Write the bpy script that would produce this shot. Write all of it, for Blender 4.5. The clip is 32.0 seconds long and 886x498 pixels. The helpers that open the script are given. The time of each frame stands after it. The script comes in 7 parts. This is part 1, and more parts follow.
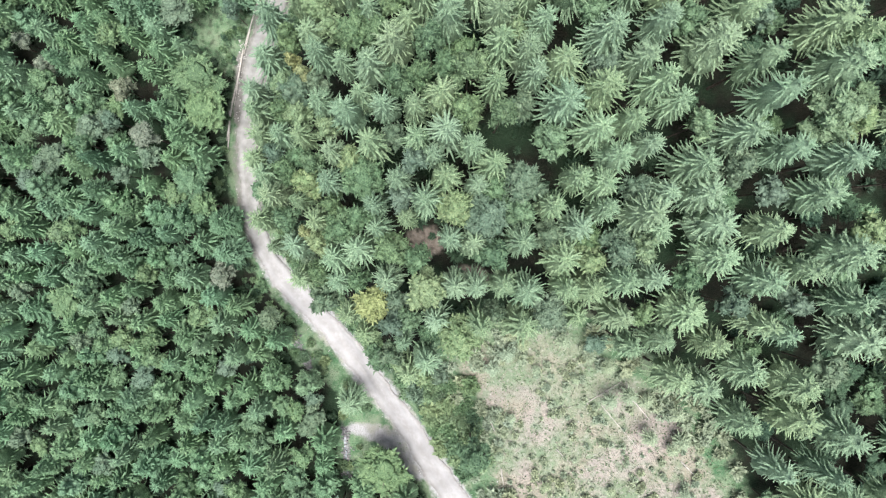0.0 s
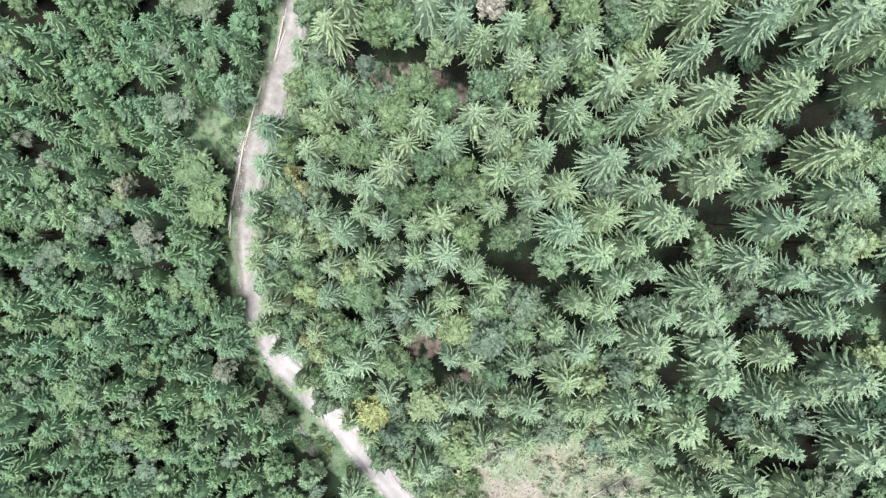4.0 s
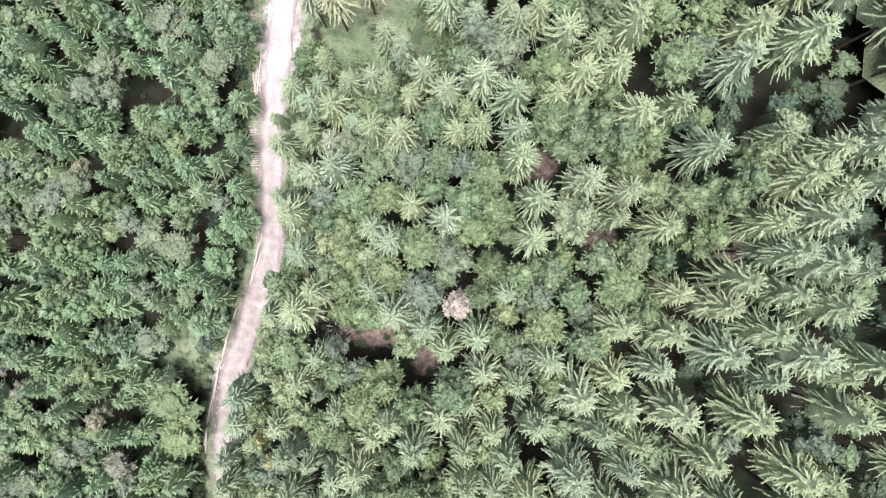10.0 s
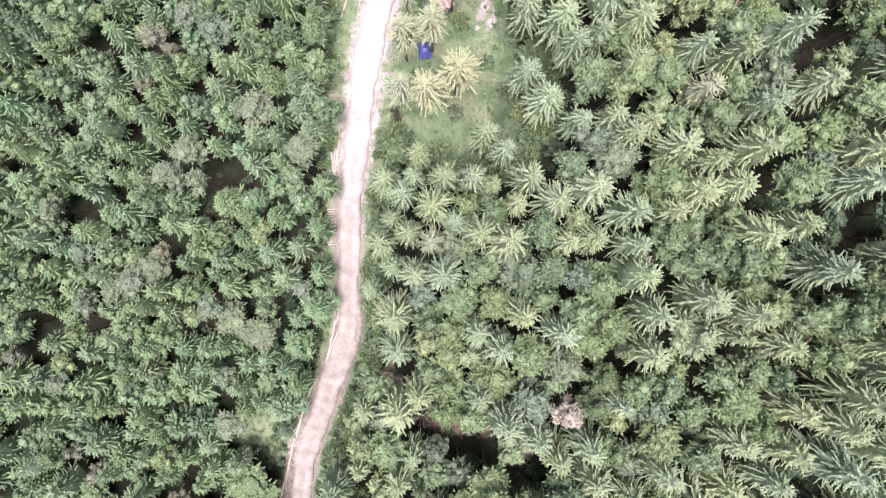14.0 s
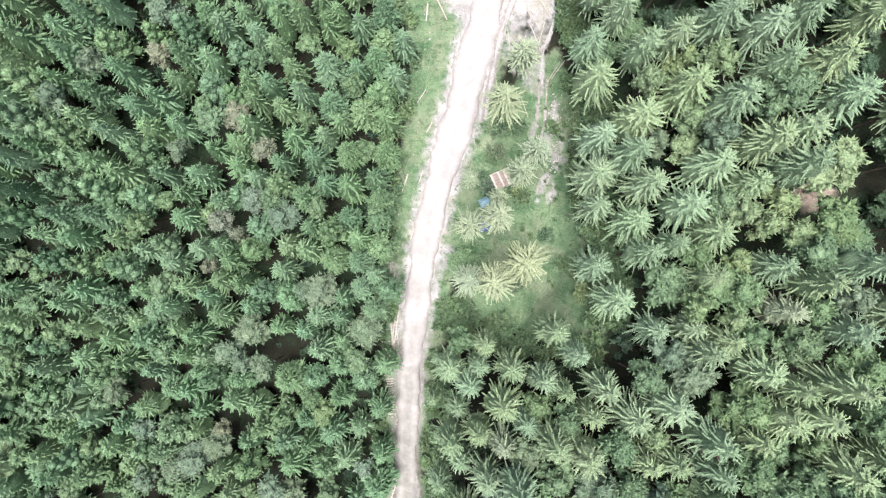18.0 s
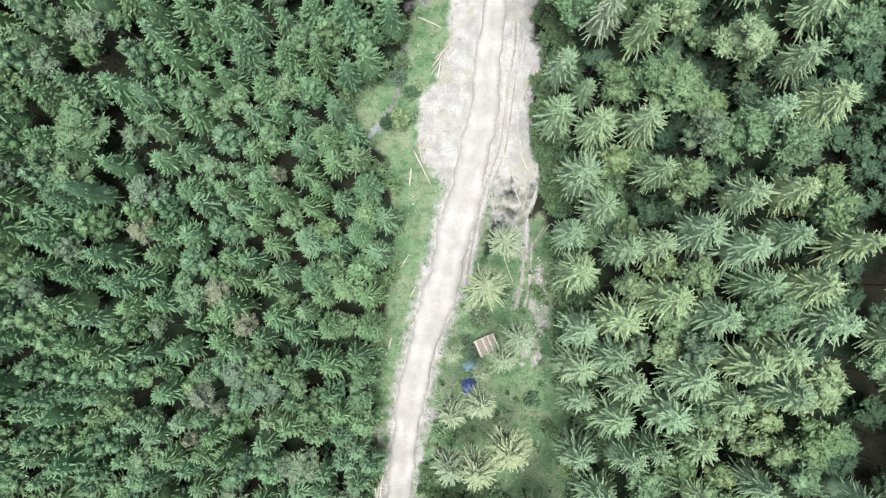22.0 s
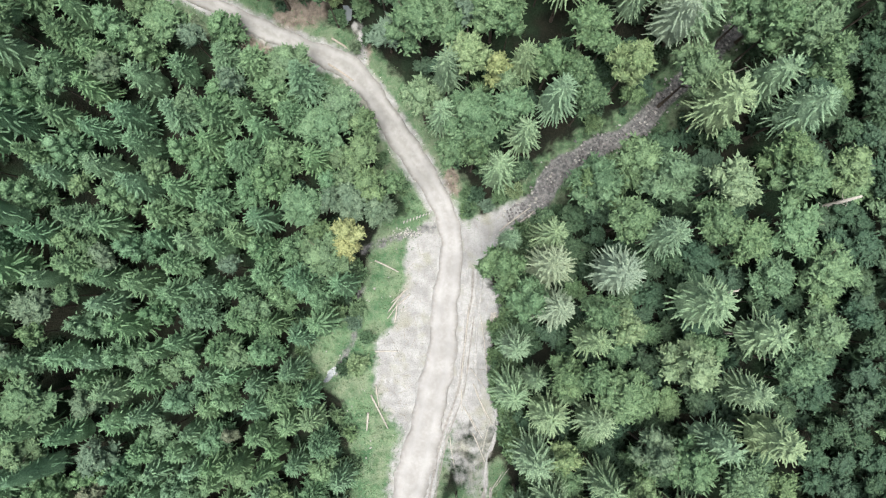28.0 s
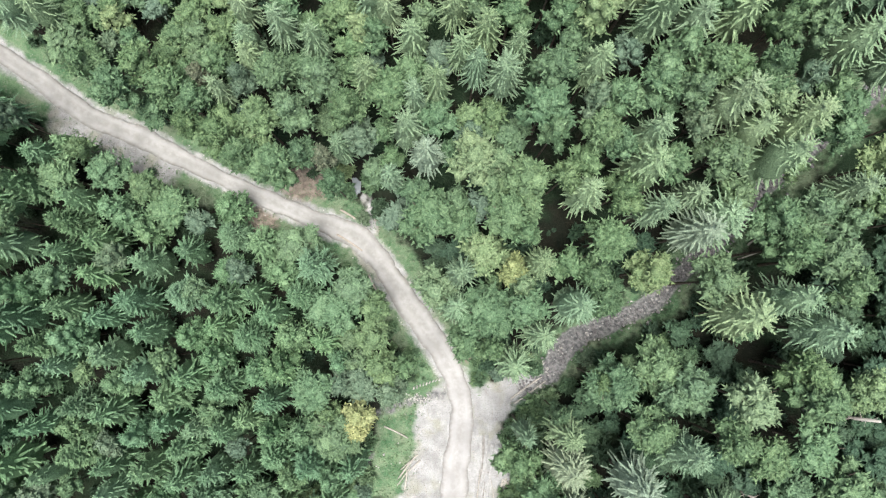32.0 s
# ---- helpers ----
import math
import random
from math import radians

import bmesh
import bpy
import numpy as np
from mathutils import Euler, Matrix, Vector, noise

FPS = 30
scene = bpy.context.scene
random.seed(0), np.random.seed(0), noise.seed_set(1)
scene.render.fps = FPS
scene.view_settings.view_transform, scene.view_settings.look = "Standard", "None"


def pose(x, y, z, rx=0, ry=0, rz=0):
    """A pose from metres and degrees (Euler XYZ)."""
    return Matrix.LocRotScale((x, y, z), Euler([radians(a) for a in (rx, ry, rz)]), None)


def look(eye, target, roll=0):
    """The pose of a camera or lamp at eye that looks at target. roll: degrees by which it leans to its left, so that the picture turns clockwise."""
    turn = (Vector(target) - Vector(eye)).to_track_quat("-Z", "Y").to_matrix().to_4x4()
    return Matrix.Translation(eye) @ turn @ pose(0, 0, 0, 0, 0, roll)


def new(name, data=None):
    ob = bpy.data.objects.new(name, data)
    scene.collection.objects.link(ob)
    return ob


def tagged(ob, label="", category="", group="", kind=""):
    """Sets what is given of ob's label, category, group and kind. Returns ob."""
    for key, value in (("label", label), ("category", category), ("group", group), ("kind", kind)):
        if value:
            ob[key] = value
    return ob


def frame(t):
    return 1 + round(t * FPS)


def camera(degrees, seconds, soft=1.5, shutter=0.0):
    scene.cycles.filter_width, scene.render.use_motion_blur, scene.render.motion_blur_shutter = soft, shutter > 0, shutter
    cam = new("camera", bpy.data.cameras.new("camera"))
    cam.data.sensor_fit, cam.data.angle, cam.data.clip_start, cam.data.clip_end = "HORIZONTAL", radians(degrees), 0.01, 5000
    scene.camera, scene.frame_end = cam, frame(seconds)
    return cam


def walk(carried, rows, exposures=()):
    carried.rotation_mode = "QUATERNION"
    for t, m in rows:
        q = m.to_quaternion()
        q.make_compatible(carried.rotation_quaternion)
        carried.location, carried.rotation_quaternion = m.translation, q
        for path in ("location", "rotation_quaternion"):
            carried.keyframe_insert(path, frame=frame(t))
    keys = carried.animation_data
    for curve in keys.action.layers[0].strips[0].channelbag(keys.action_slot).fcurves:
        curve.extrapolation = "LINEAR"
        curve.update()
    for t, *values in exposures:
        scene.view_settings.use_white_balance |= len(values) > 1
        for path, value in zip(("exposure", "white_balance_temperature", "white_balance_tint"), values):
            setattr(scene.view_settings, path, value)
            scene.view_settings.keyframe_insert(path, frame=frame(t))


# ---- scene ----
cam = camera(66.6, 32.0, soft=1.3)
METRES, EYE, TILT, LEAN, TURN = 200.0, 127.0, -91.6, 0.0, 0.0
ROWS = [
    (0.0, 0.0, 0.0, 0.0, 0.0, 0.0, -0.0),
    (0.5, -0.0001, -0.0003, 0.0052, -0.04, -0.02, 0.08),
    (1.0, -0.0004, -0.0008, 0.0122, -0.02, -0.07, 0.15),
    (1.5, -0.0006, -0.001, 0.0206, 0.0, -0.11, 0.21),
    (2.0, -0.0007, -0.0011, 0.0306, 0.05, -0.11, 0.27),
    (2.5, -0.0004, -0.0011, 0.0419, 0.12, -0.1, 0.32),
    (3.0, 0.0002, -0.0011, 0.0546, 0.18, -0.06, 0.36),
    (3.5, 0.0013, -0.0012, 0.0685, 0.25, -0.02, 0.39),
    (5.5, 0.0102, -0.0012, 0.1305, 0.64, 0.37, 0.48),
    (6.0, 0.0125, -0.0016, 0.1477, 0.68, 0.38, 0.54),
    (6.5, 0.0152, -0.0018, 0.1642, 0.73, 0.48, 0.54),
    (7.0, 0.0183, -0.002, 0.1809, 0.79, 0.58, 0.53),
    (7.5, 0.0212, -0.0023, 0.198, 0.82, 0.65, 0.53),
    (8.0, 0.0239, -0.0027, 0.2152, 0.81, 0.74, 0.55),
    (8.5, 0.0267, -0.003, 0.2318, 0.81, 0.87, 0.55),
    (9.0, 0.0286, -0.0034, 0.2465, 0.77, 1.0, 0.55),
    (9.5, 0.0291, -0.0039, 0.2604, 0.64, 1.19, 0.51),
    (10.0, 0.0269, -0.0043, 0.2737, 0.31, 1.36, 0.47),
    (10.5, 0.0227, -0.0046, 0.284, 0.07, 1.48, 0.42),
    (11.0, 0.0159, -0.0049, 0.295, -0.19, 1.49, 0.42),
    (11.5, 0.0084, -0.0046, 0.3035, -0.33, 1.56, 0.4),
    (12.0, -0.002, -0.0046, 0.3124, -0.55, 1.45, 0.44),
    (12.5, -0.0141, -0.0045, 0.3207, -0.76, 1.32, 0.49),
    (13.0, -0.0267, -0.004, 0.3291, -0.81, 1.21, 0.54),
    (13.5, -0.04, -0.0036, 0.3385, -0.7, 1.09, 0.56),
    (14.0, -0.0526, -0.0034, 0.3497, -0.58, 1.0, 0.55),
    (14.5, -0.0638, -0.0035, 0.3622, -0.43, 0.92, 0.53),
    (16.5, -0.0904, -0.0049, 0.4224, 0.06, 3.46, 0.53),
    (17.0, -0.0925, -0.0055, 0.4391, 0.2, 3.51, 0.54),
    (17.5, -0.0939, -0.0059, 0.4551, 0.28, 3.69, 0.54),
    (18.0, -0.0941, -0.0065, 0.4726, 0.38, 3.72, 0.57),
    (18.5, -0.0934, -0.0071, 0.4896, 0.46, 3.82, 0.59),
    (19.0, -0.0917, -0.0075, 0.5064, 0.55, 3.94, 0.61),
    (19.5, -0.0895, -0.0082, 0.5238, 0.62, 3.98, 0.62),
    (20.0, -0.0867, -0.0087, 0.5406, 0.71, 4.07, 0.63),
    (20.5, -0.0839, -0.0092, 0.557, 0.74, 4.2, 0.64),
    (21.0, -0.0809, -0.0099, 0.574, 0.77, 4.26, 0.65),
    (21.5, -0.0784, -0.0106, 0.5909, 0.73, 4.33, 0.68),
    (22.0, -0.0746, -0.011, 0.6075, 0.8, 4.4, 0.68),
    (22.5, -0.0718, -0.0117, 0.6244, 0.77, 4.42, 0.71),
    (23.0, -0.0678, -0.0122, 0.6413, 0.85, 4.45, 0.72),
    (23.5, -0.0646, -0.013, 0.6576, 0.84, 4.54, 0.73),
    (24.0, -0.0619, -0.0138, 0.6739, 0.77, 4.64, 0.76),
    (24.5, -0.058, -0.0142, 0.6906, 0.84, 4.69, 0.79),
    (25.0, -0.0548, -0.0151, 0.7074, 0.83, 4.71, 0.83),
    (25.5, -0.0521, -0.0158, 0.7237, 0.76, 4.8, 0.84),
    (27.5, -0.0407, -0.0193, 0.7908, 0.62, 4.97, 0.92),
    (28.0, -0.0377, -0.0201, 0.8077, 0.61, 5.01, 0.96),
    (28.5, -0.0342, -0.0208, 0.8244, 0.63, 5.04, 1.0),
    (29.0, -0.0321, -0.0217, 0.8414, 0.52, 5.09, 1.06),
    (29.5, -0.0306, -0.0226, 0.8582, 0.39, 5.19, 1.12),
    (30.0, -0.0313, -0.0235, 0.8752, 0.14, 5.28, 1.2),
    (30.5, -0.0342, -0.0244, 0.8917, -0.05, 5.36, 1.24),
    (31.0, -0.0396, -0.0255, 0.9079, -0.25, 5.44, 1.32),
    (31.5, -0.0467, -0.0266, 0.9248, -0.45, 5.4, 1.39),
    (32.0, -0.0548, -0.0274, 0.9408, -0.57, 5.47, 1.43),
]
# stops, white balance and tint along the way
EXPOSURES = [(0.0, 1.83, 6080, 10), (3.5, 1.89, 6080, 11), (5.5, 2.16, 6420, 30), (8.5, 2.17, 6440, 32), (10.0, 2.16, 6440, 29), (12.0, 2.12, 6420, 20), (14.0, 2.20, 6640, 35), (14.5, 2.20, 6640, 36),
             (16.5, 2.10, 6420, 24), (20.0, 1.95, 6280, 8), (23.0, 1.69, 6280, 6), (25.0, 1.66, 6280, 6), (30.0, 1.60, 6300, 6), (32.0, 1.74, 6280, 7)]
walk(cam, [(t, pose(0, 0, EYE, TILT, LEAN, TURN) @ pose(METRES * x, METRES * y, METRES * z, 90 + pitch, roll, yaw)) for t, x, y, z, yaw, pitch, roll in ROWS],
     EXPOSURES)

# ---- light ----
SUN_ELEV, SUN_AZ = 82.0, 190.0
world = bpy.data.worlds.new("overcast_sky")
scene.world = world
world.use_nodes = True
wn = world.node_tree.nodes
sky = wn.new("ShaderNodeTexSky")
sky.sky_type, sky.sun_disc = "NISHITA", False
sky.sun_elevation, sky.sun_rotation = radians(SUN_ELEV), radians(SUN_AZ)
sky.air_density, sky.dust_density, sky.ozone_density = 1.0, 6.0, 0.6
world.node_tree.links.new(sky.outputs[0], wn["Background"].inputs[0])
wn["Background"].inputs[1].default_value = 0.05
sun_data = bpy.data.lights.new("sun", "SUN")
sun_data.energy, sun_data.angle, sun_data.color = 2.35, radians(34), (1.0, 0.97, 0.92)
sun = new("sun", sun_data)
sun.matrix_world = look((0, 0, 200), (-math.sin(radians(SUN_AZ)) * 100, -math.cos(radians(SUN_AZ)) * 100,
                                     200 - 100 * math.tan(radians(SUN_ELEV))))

# ---- small tools ----
rng = np.random.default_rng(7)


def tri_mesh(name, verts, tris, mats, slots=None, tint=None, layers=None, smooth=False):
    """A mesh from arrays of corners and triangles."""
    verts, tris = np.asarray(verts, np.float32), np.asarray(tris, np.int32)
    me = bpy.data.meshes.new(name)
    me.vertices.add(len(verts))
    me.vertices.foreach_set("co", verts.ravel())
    me.loops.add(len(tris) * 3)
    me.loops.foreach_set("vertex_index", tris.ravel())
    me.polygons.add(len(tris))
    me.polygons.foreach_set("loop_start", np.arange(0, len(tris) * 3, 3, dtype=np.int32))
    if slots is not None:
        me.polygons.foreach_set("material_index", np.asarray(slots, np.int32))
    me.update(calc_edges=True)
    for m in (mats if isinstance(mats, (list, tuple)) else [mats]):
        me.materials.append(m)
    named = dict(layers or {})
    if tint is not None:
        named["tint"] = tint
    for key, values in named.items():
        me.attributes.new(key, "FLOAT", "POINT").data.foreach_set("value", np.asarray(values, np.float32))
    if smooth:
        me.polygons.foreach_set("use_smooth", np.ones(len(tris), bool))
    return me


class Soup:
    """Gathers corners and triangles of one mesh."""

    def __init__(self):
        self.v, self.t, self.s, self.n = [], [], [], 0

    def add(self, v, t, slot=0):
        v, t = np.asarray(v, float), np.asarray(t, int)
        self.v.append(v)
        self.t.append(t + self.n)
        self.s.append(np.full(len(t), slot))
        self.n += len(v)

    def arrays(self):
        return np.concatenate(self.v), np.concatenate(self.t), np.concatenate(self.s)

    def mesh(self, name, mats, smooth=False):
        v, t, s = self.arrays()
        return tri_mesh(name, v, t, mats, s, smooth=smooth)


def part(name, me, parent, label=""):
    ob = new(name, me)
    ob.parent = parent
    return tagged(ob, label)


def tube(soup, path, radii, sides=7, slot=0, wobble=0.0):
    """A tapering round bar along a path, closed at both ends."""
    path = np.asarray(path, float)
    rings = []
    for i, p in enumerate(path):
        d = path[min(i + 1, len(path) - 1)] - path[max(i - 1, 0)]
        d = d / np.linalg.norm(d)
        a = np.cross(d, (0.3, 0.9, 0.2) if abs(d[2]) > 0.8 else (0, 0, 1))
        a /= np.linalg.norm(a)
        b = np.cross(d, a)
        ang = np.arange(sides) / sides * 2 * math.pi
        rr = radii[i] * (1 + wobble * np.sin(ang * 3 + i * 1.7))
        rings.append(p + (np.cos(ang) * rr)[:, None] * a + (np.sin(ang) * rr)[:, None] * b)
    v = np.concatenate(rings + [path[:1], path[-1:]])
    t, k = [], len(path) * sides
    for i in range(len(path) - 1):
        for j in range(sides):
            p, q = i * sides + j, i * sides + (j + 1) % sides
            t += [(p, q, q + sides), (p, q + sides, p + sides)]
    for j in range(sides):
        t += [(k, (j + 1) % sides, j), (k + 1, k - sides + j, k - sides + (j + 1) % sides)]
    soup.add(v, t, slot)


def block(soup, m, size, slot=0, jitter=0.0, bevel=0.12):
    """A box with cut edges, worn a little uneven."""
    sx, sy, sz = (s / 2 for s in size)
    c = min(size) * bevel
    pts = []
    for x in (-1, 1):
        for y in (-1, 1):
            for z in (-1, 1):
                pts += [(x * (sx - c), y * (sy - c), z * sz), (x * (sx - c), y * sy, z * (sz - c)), (x * sx, y * (sy - c), z * (sz - c))]
    bm = bmesh.new()
    for p in pts:
        q = Vector(p) * (1 + random.uniform(-jitter, jitter))
        bm.verts.new(m @ q)
    out = bmesh.ops.convex_hull(bm, input=bm.verts)
    bmesh.ops.triangulate(bm, faces=bm.faces)
    bm.verts.index_update()
    soup.add([v.co[:] for v in bm.verts], [[v.index for v in f.verts] for f in bm.faces], slot)
    bm.free()


def stone_mesh(name, seed, mats, flat=0.6):
    """A broken stone: a lumpy hull."""
    r = random.Random(seed)
    bm = bmesh.new()
    for i in range(14):
        d = Vector((r.gauss(0, 1), r.gauss(0, 1), r.gauss(0, 1))).normalized() * r.uniform(0.75, 1.0)
        bm.verts.new((d.x, d.y * r.uniform(0.7, 1), d.z * flat))
    bmesh.ops.convex_hull(bm, input=bm.verts)
    bmesh.ops.triangulate(bm, faces=bm.faces)
    loose = [v for v in bm.verts if not v.link_faces]
    bmesh.ops.delete(bm, geom=loose, context="VERTS")
    bm.verts.index_update()
    s = Soup()
    s.add([v.co[:] for v in bm.verts], [[v.index for v in f.verts] for f in bm.faces])
    bm.free()
    return s.mesh(name, mats)


# ---- materials ----
def material(name, rough=0.85, spec=0.25):
    m = bpy.data.materials.new(name)
    m.use_nodes = True
    b = m.node_tree.nodes["Principled BSDF"]
    b.inputs["Roughness"].default_value = rough
    b.inputs["Specular IOR Level"].default_value = spec
    return m, m.node_tree, b


def node(nt, kind, ins=None, **props):
    n = nt.nodes.new("ShaderNode" + kind)
    for k, v in props.items():
        setattr(n, k, v)
    for k, v in (ins or {}).items():
        if isinstance(v, bpy.types.NodeSocket):
            nt.links.new(v, n.inputs[k])
        else:
            n.inputs[k].default_value = v
    return n


def mixed(nt, fac, a, b):
    n = node(nt, "Mix", data_type="RGBA")
    for k, v in ((0, fac), (6, a), (7, b)):
        if isinstance(v, bpy.types.NodeSocket):
            nt.links.new(v, n.inputs[k])
        else:
            n.inputs[k].default_value = (*v, 1) if isinstance(v, tuple) else v
    return n.outputs[2]


def grain(nt, scale, detail=4.0, low=0.35, high=0.65, coords=None):
    """Noise of a size in the world, stretched to 0..1."""
    pos = coords or node(nt, "NewGeometry").outputs["Position"]
    n = node(nt, "TexNoise", {"Vector": pos, "Scale": scale, "Detail": detail})
    return node(nt, "MapRange", {"Value": n.outputs[0], "From Min": low, "From Max": high}).outputs[0]


def attr(nt, name):
    return node(nt, "Attribute", attribute_name=name).outputs["Fac"]


def calc(nt, op, a, b=0.0, clamp=False):
    return node(nt, "Math", {0: a, 1: b}, operation=op, use_clamp=clamp).outputs[0]


def relief(nt, b, height, strength, distance):
    n = node(nt, "Bump", {"Height": height, "Strength": strength, "Distance": distance})
    nt.links.new(n.outputs[0], b.inputs["Normal"])


def foliage(name, dark, mid, light, thin=0.1):
    """Needles or leaves: one tone a tree, speckled spray by spray."""
    m, nt, b = material(name, 0.62, 0.3)
    tree = calc(nt, "FRACT", calc(nt, "ADD", node(nt, "ObjectInfo").outputs["Random"], attr(nt, "tint")))
    leaf = node(nt, "NewGeometry").outputs["Random Per Island"]
    tone = mixed(nt, tree, dark, mid)
    other = calc(nt, "FRACT", calc(nt, "MULTIPLY", tree, 7.31))
    grey = sum(light) / 3
    tone = mixed(nt, calc(nt, "MULTIPLY", calc(nt, "POWER", other, 2.6), 0.36), tone, (grey * 0.82, grey * 0.95, grey * 0.68))
    tone = mixed(nt, calc(nt, "MULTIPLY", calc(nt, "POWER", leaf, 1.3), 0.68), tone, light)
    tone = mixed(nt, calc(nt, "MULTIPLY", grain(nt, 0.55, 2.0), 0.35), tone, mid)
    tone = mixed(nt, calc(nt, "MULTIPLY", grain(nt, 3.2, 3.0, 0.4, 0.62), 0.3), tone, tuple(0.6 * c for c in dark))
    # needles and small twigs
    needles = grain(nt, 4.5, 3.0, 0.36, 0.62)
    tone = mixed(nt, calc(nt, "MULTIPLY", calc(nt, "SUBTRACT", 1.0, needles), 0.34), tone, tuple(0.45 * c for c in dark))
    tone = mixed(nt, calc(nt, "MULTIPLY", grain(nt, 5.5, 2.0, 0.5, 0.66), 0.36), tone, tuple(1.12 * c for c in light))
    relief(nt, b, needles, 0.7, 0.12)
    # bluer and yellower trees
    hue = mixed(nt, calc(nt, "FRACT", calc(nt, "MULTIPLY", tree, 13.7)), (0.95, 1.0, 1.07), (1.07, 1.03, 0.93))
    wash = node(nt, "Mix", {0: 1.0, 6: tone, 7: hue}, data_type="RGBA", blend_type="MULTIPLY")
    tone = wash.outputs[2]
    nt.links.new(tone, b.inputs["Base Color"])
    tr = node(nt, "BsdfTranslucent", {"Color": tone})
    mx = node(nt, "MixShader", {0: thin, 1: b.outputs[0], 2: tr.outputs[0]})
    nt.links.new(mx.outputs[0], nt.nodes["Material Output"].inputs[0])
    return m


def plain(name, dark, light, scale, rough=0.85, bump=0.0, spec=0.2, own=True):
    """A stained, grained surface between two tones."""
    m, nt, b = material(name, rough, spec)
    tone = mixed(nt, grain(nt, scale), dark, light)
    if own:
        tone = mixed(nt, calc(nt, "MULTIPLY", node(nt, "ObjectInfo").outputs["Random"], 0.5), tone, light)
    fine = grain(nt, scale * 7, 3.0)
    tone = mixed(nt, calc(nt, "MULTIPLY", fine, 0.3), tone, dark)
    nt.links.new(tone, b.inputs["Base Color"])
    if bump:
        relief(nt, b, fine, 0.6, bump)
    return m


SPRUCE = foliage("spruce_needles", (0.074, 0.124, 0.070), (0.162, 0.256, 0.143), (0.345, 0.460, 0.278))
PALESPRUCE = foliage("pale_spruce_needles", (0.175, 0.228, 0.140), (0.215, 0.272, 0.168), (0.400, 0.460, 0.300))
SILVER = foliage("silver_spruce_needles", (0.120, 0.170, 0.116), (0.185, 0.250, 0.176), (0.370, 0.450, 0.330))
YOUNG = foliage("young_spruce_needles", (0.020, 0.054, 0.023), (0.080, 0.172, 0.078), (0.275, 0.425, 0.244))
LEAF = foliage("green_leaves", (0.038, 0.078, 0.037), (0.102, 0.181, 0.088), (0.221, 0.321, 0.168))
LIME = foliage("light_green_leaves", (0.112, 0.185, 0.087), (0.157, 0.230, 0.114), (0.302, 0.375, 0.209))
YELLOW = foliage("yellow_leaves", (0.154, 0.204, 0.083), (0.209, 0.253, 0.101), (0.363, 0.396, 0.187))
ORANGE = foliage("autumn_leaves", (0.20, 0.235, 0.095), (0.27, 0.30, 0.125), (0.46, 0.47, 0.24))
GREY = foliage("grey_green_leaves", (0.064, 0.113, 0.071), (0.096, 0.149, 0.096), (0.208, 0.276, 0.184))
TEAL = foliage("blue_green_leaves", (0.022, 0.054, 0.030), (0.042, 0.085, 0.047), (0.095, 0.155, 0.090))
PALE = foliage("withered_leaves", (0.098, 0.128, 0.080), (0.145, 0.168, 0.112), (0.280, 0.300, 0.214))
PINK = foliage("pale_leaves", (0.36, 0.335, 0.255), (0.40, 0.37, 0.285), (0.52, 0.485, 0.385))
BRAMBLE = foliage("pale_brambles", (0.18, 0.235, 0.145), (0.245, 0.29, 0.185), (0.40, 0.44, 0.31))
GRASS = foliage("grass_blades", (0.070, 0.138, 0.068), (0.105, 0.178, 0.094), (0.205, 0.265, 0.165))
BARK = plain("spruce_bark", (0.055, 0.042, 0.034), (0.14, 0.115, 0.095), 3.0, bump=0.03)
DEADWOOD = plain("bare_dead_wood", (0.28, 0.25, 0.22), (0.50, 0.46, 0.42), 4.0, bump=0.02)
LOG = plain("peeled_log", (0.25, 0.228, 0.20), (0.44, 0.41, 0.37), 5.0, bump=0.02)
OLDLOG = plain("weathered_log", (0.20, 0.17, 0.14), (0.42, 0.37, 0.32), 5.0, bump=0.02)
ROCK = plain("pale_rock", (0.26, 0.245, 0.225), (0.46, 0.445, 0.42), 2.5, bump=0.03)
SLATE = plain("wet_dark_rock", (0.085, 0.08, 0.082), (0.25, 0.235, 0.235), 2.5, rough=0.55, bump=0.03)
PLANK = plain("brown_roof_boards", (0.18, 0.14, 0.12), (0.33, 0.28, 0.25), 3.0, bump=0.01)
PLANK_EDGE = plain("grey_boards", (0.32, 0.29, 0.26), (0.48, 0.45, 0.41), 3.0, bump=0.01)
TARP = plain("blue_tarpaulin", (0.03, 0.045, 0.17), (0.07, 0.09, 0.28), 1.5, rough=0.45, spec=0.5)
BARREL = plain("light_blue_plastic", (0.13, 0.24, 0.29), (0.20, 0.32, 0.37), 2.0, rough=0.4, spec=0.5)
WATER, wnt, wb = material("shallow_water", 0.22, 0.3)
wb.inputs["Base Color"].default_value = (0.13, 0.145, 0.155, 1)
relief(wnt, wb, grain(wnt, 3.0), 0.25, 0.05)


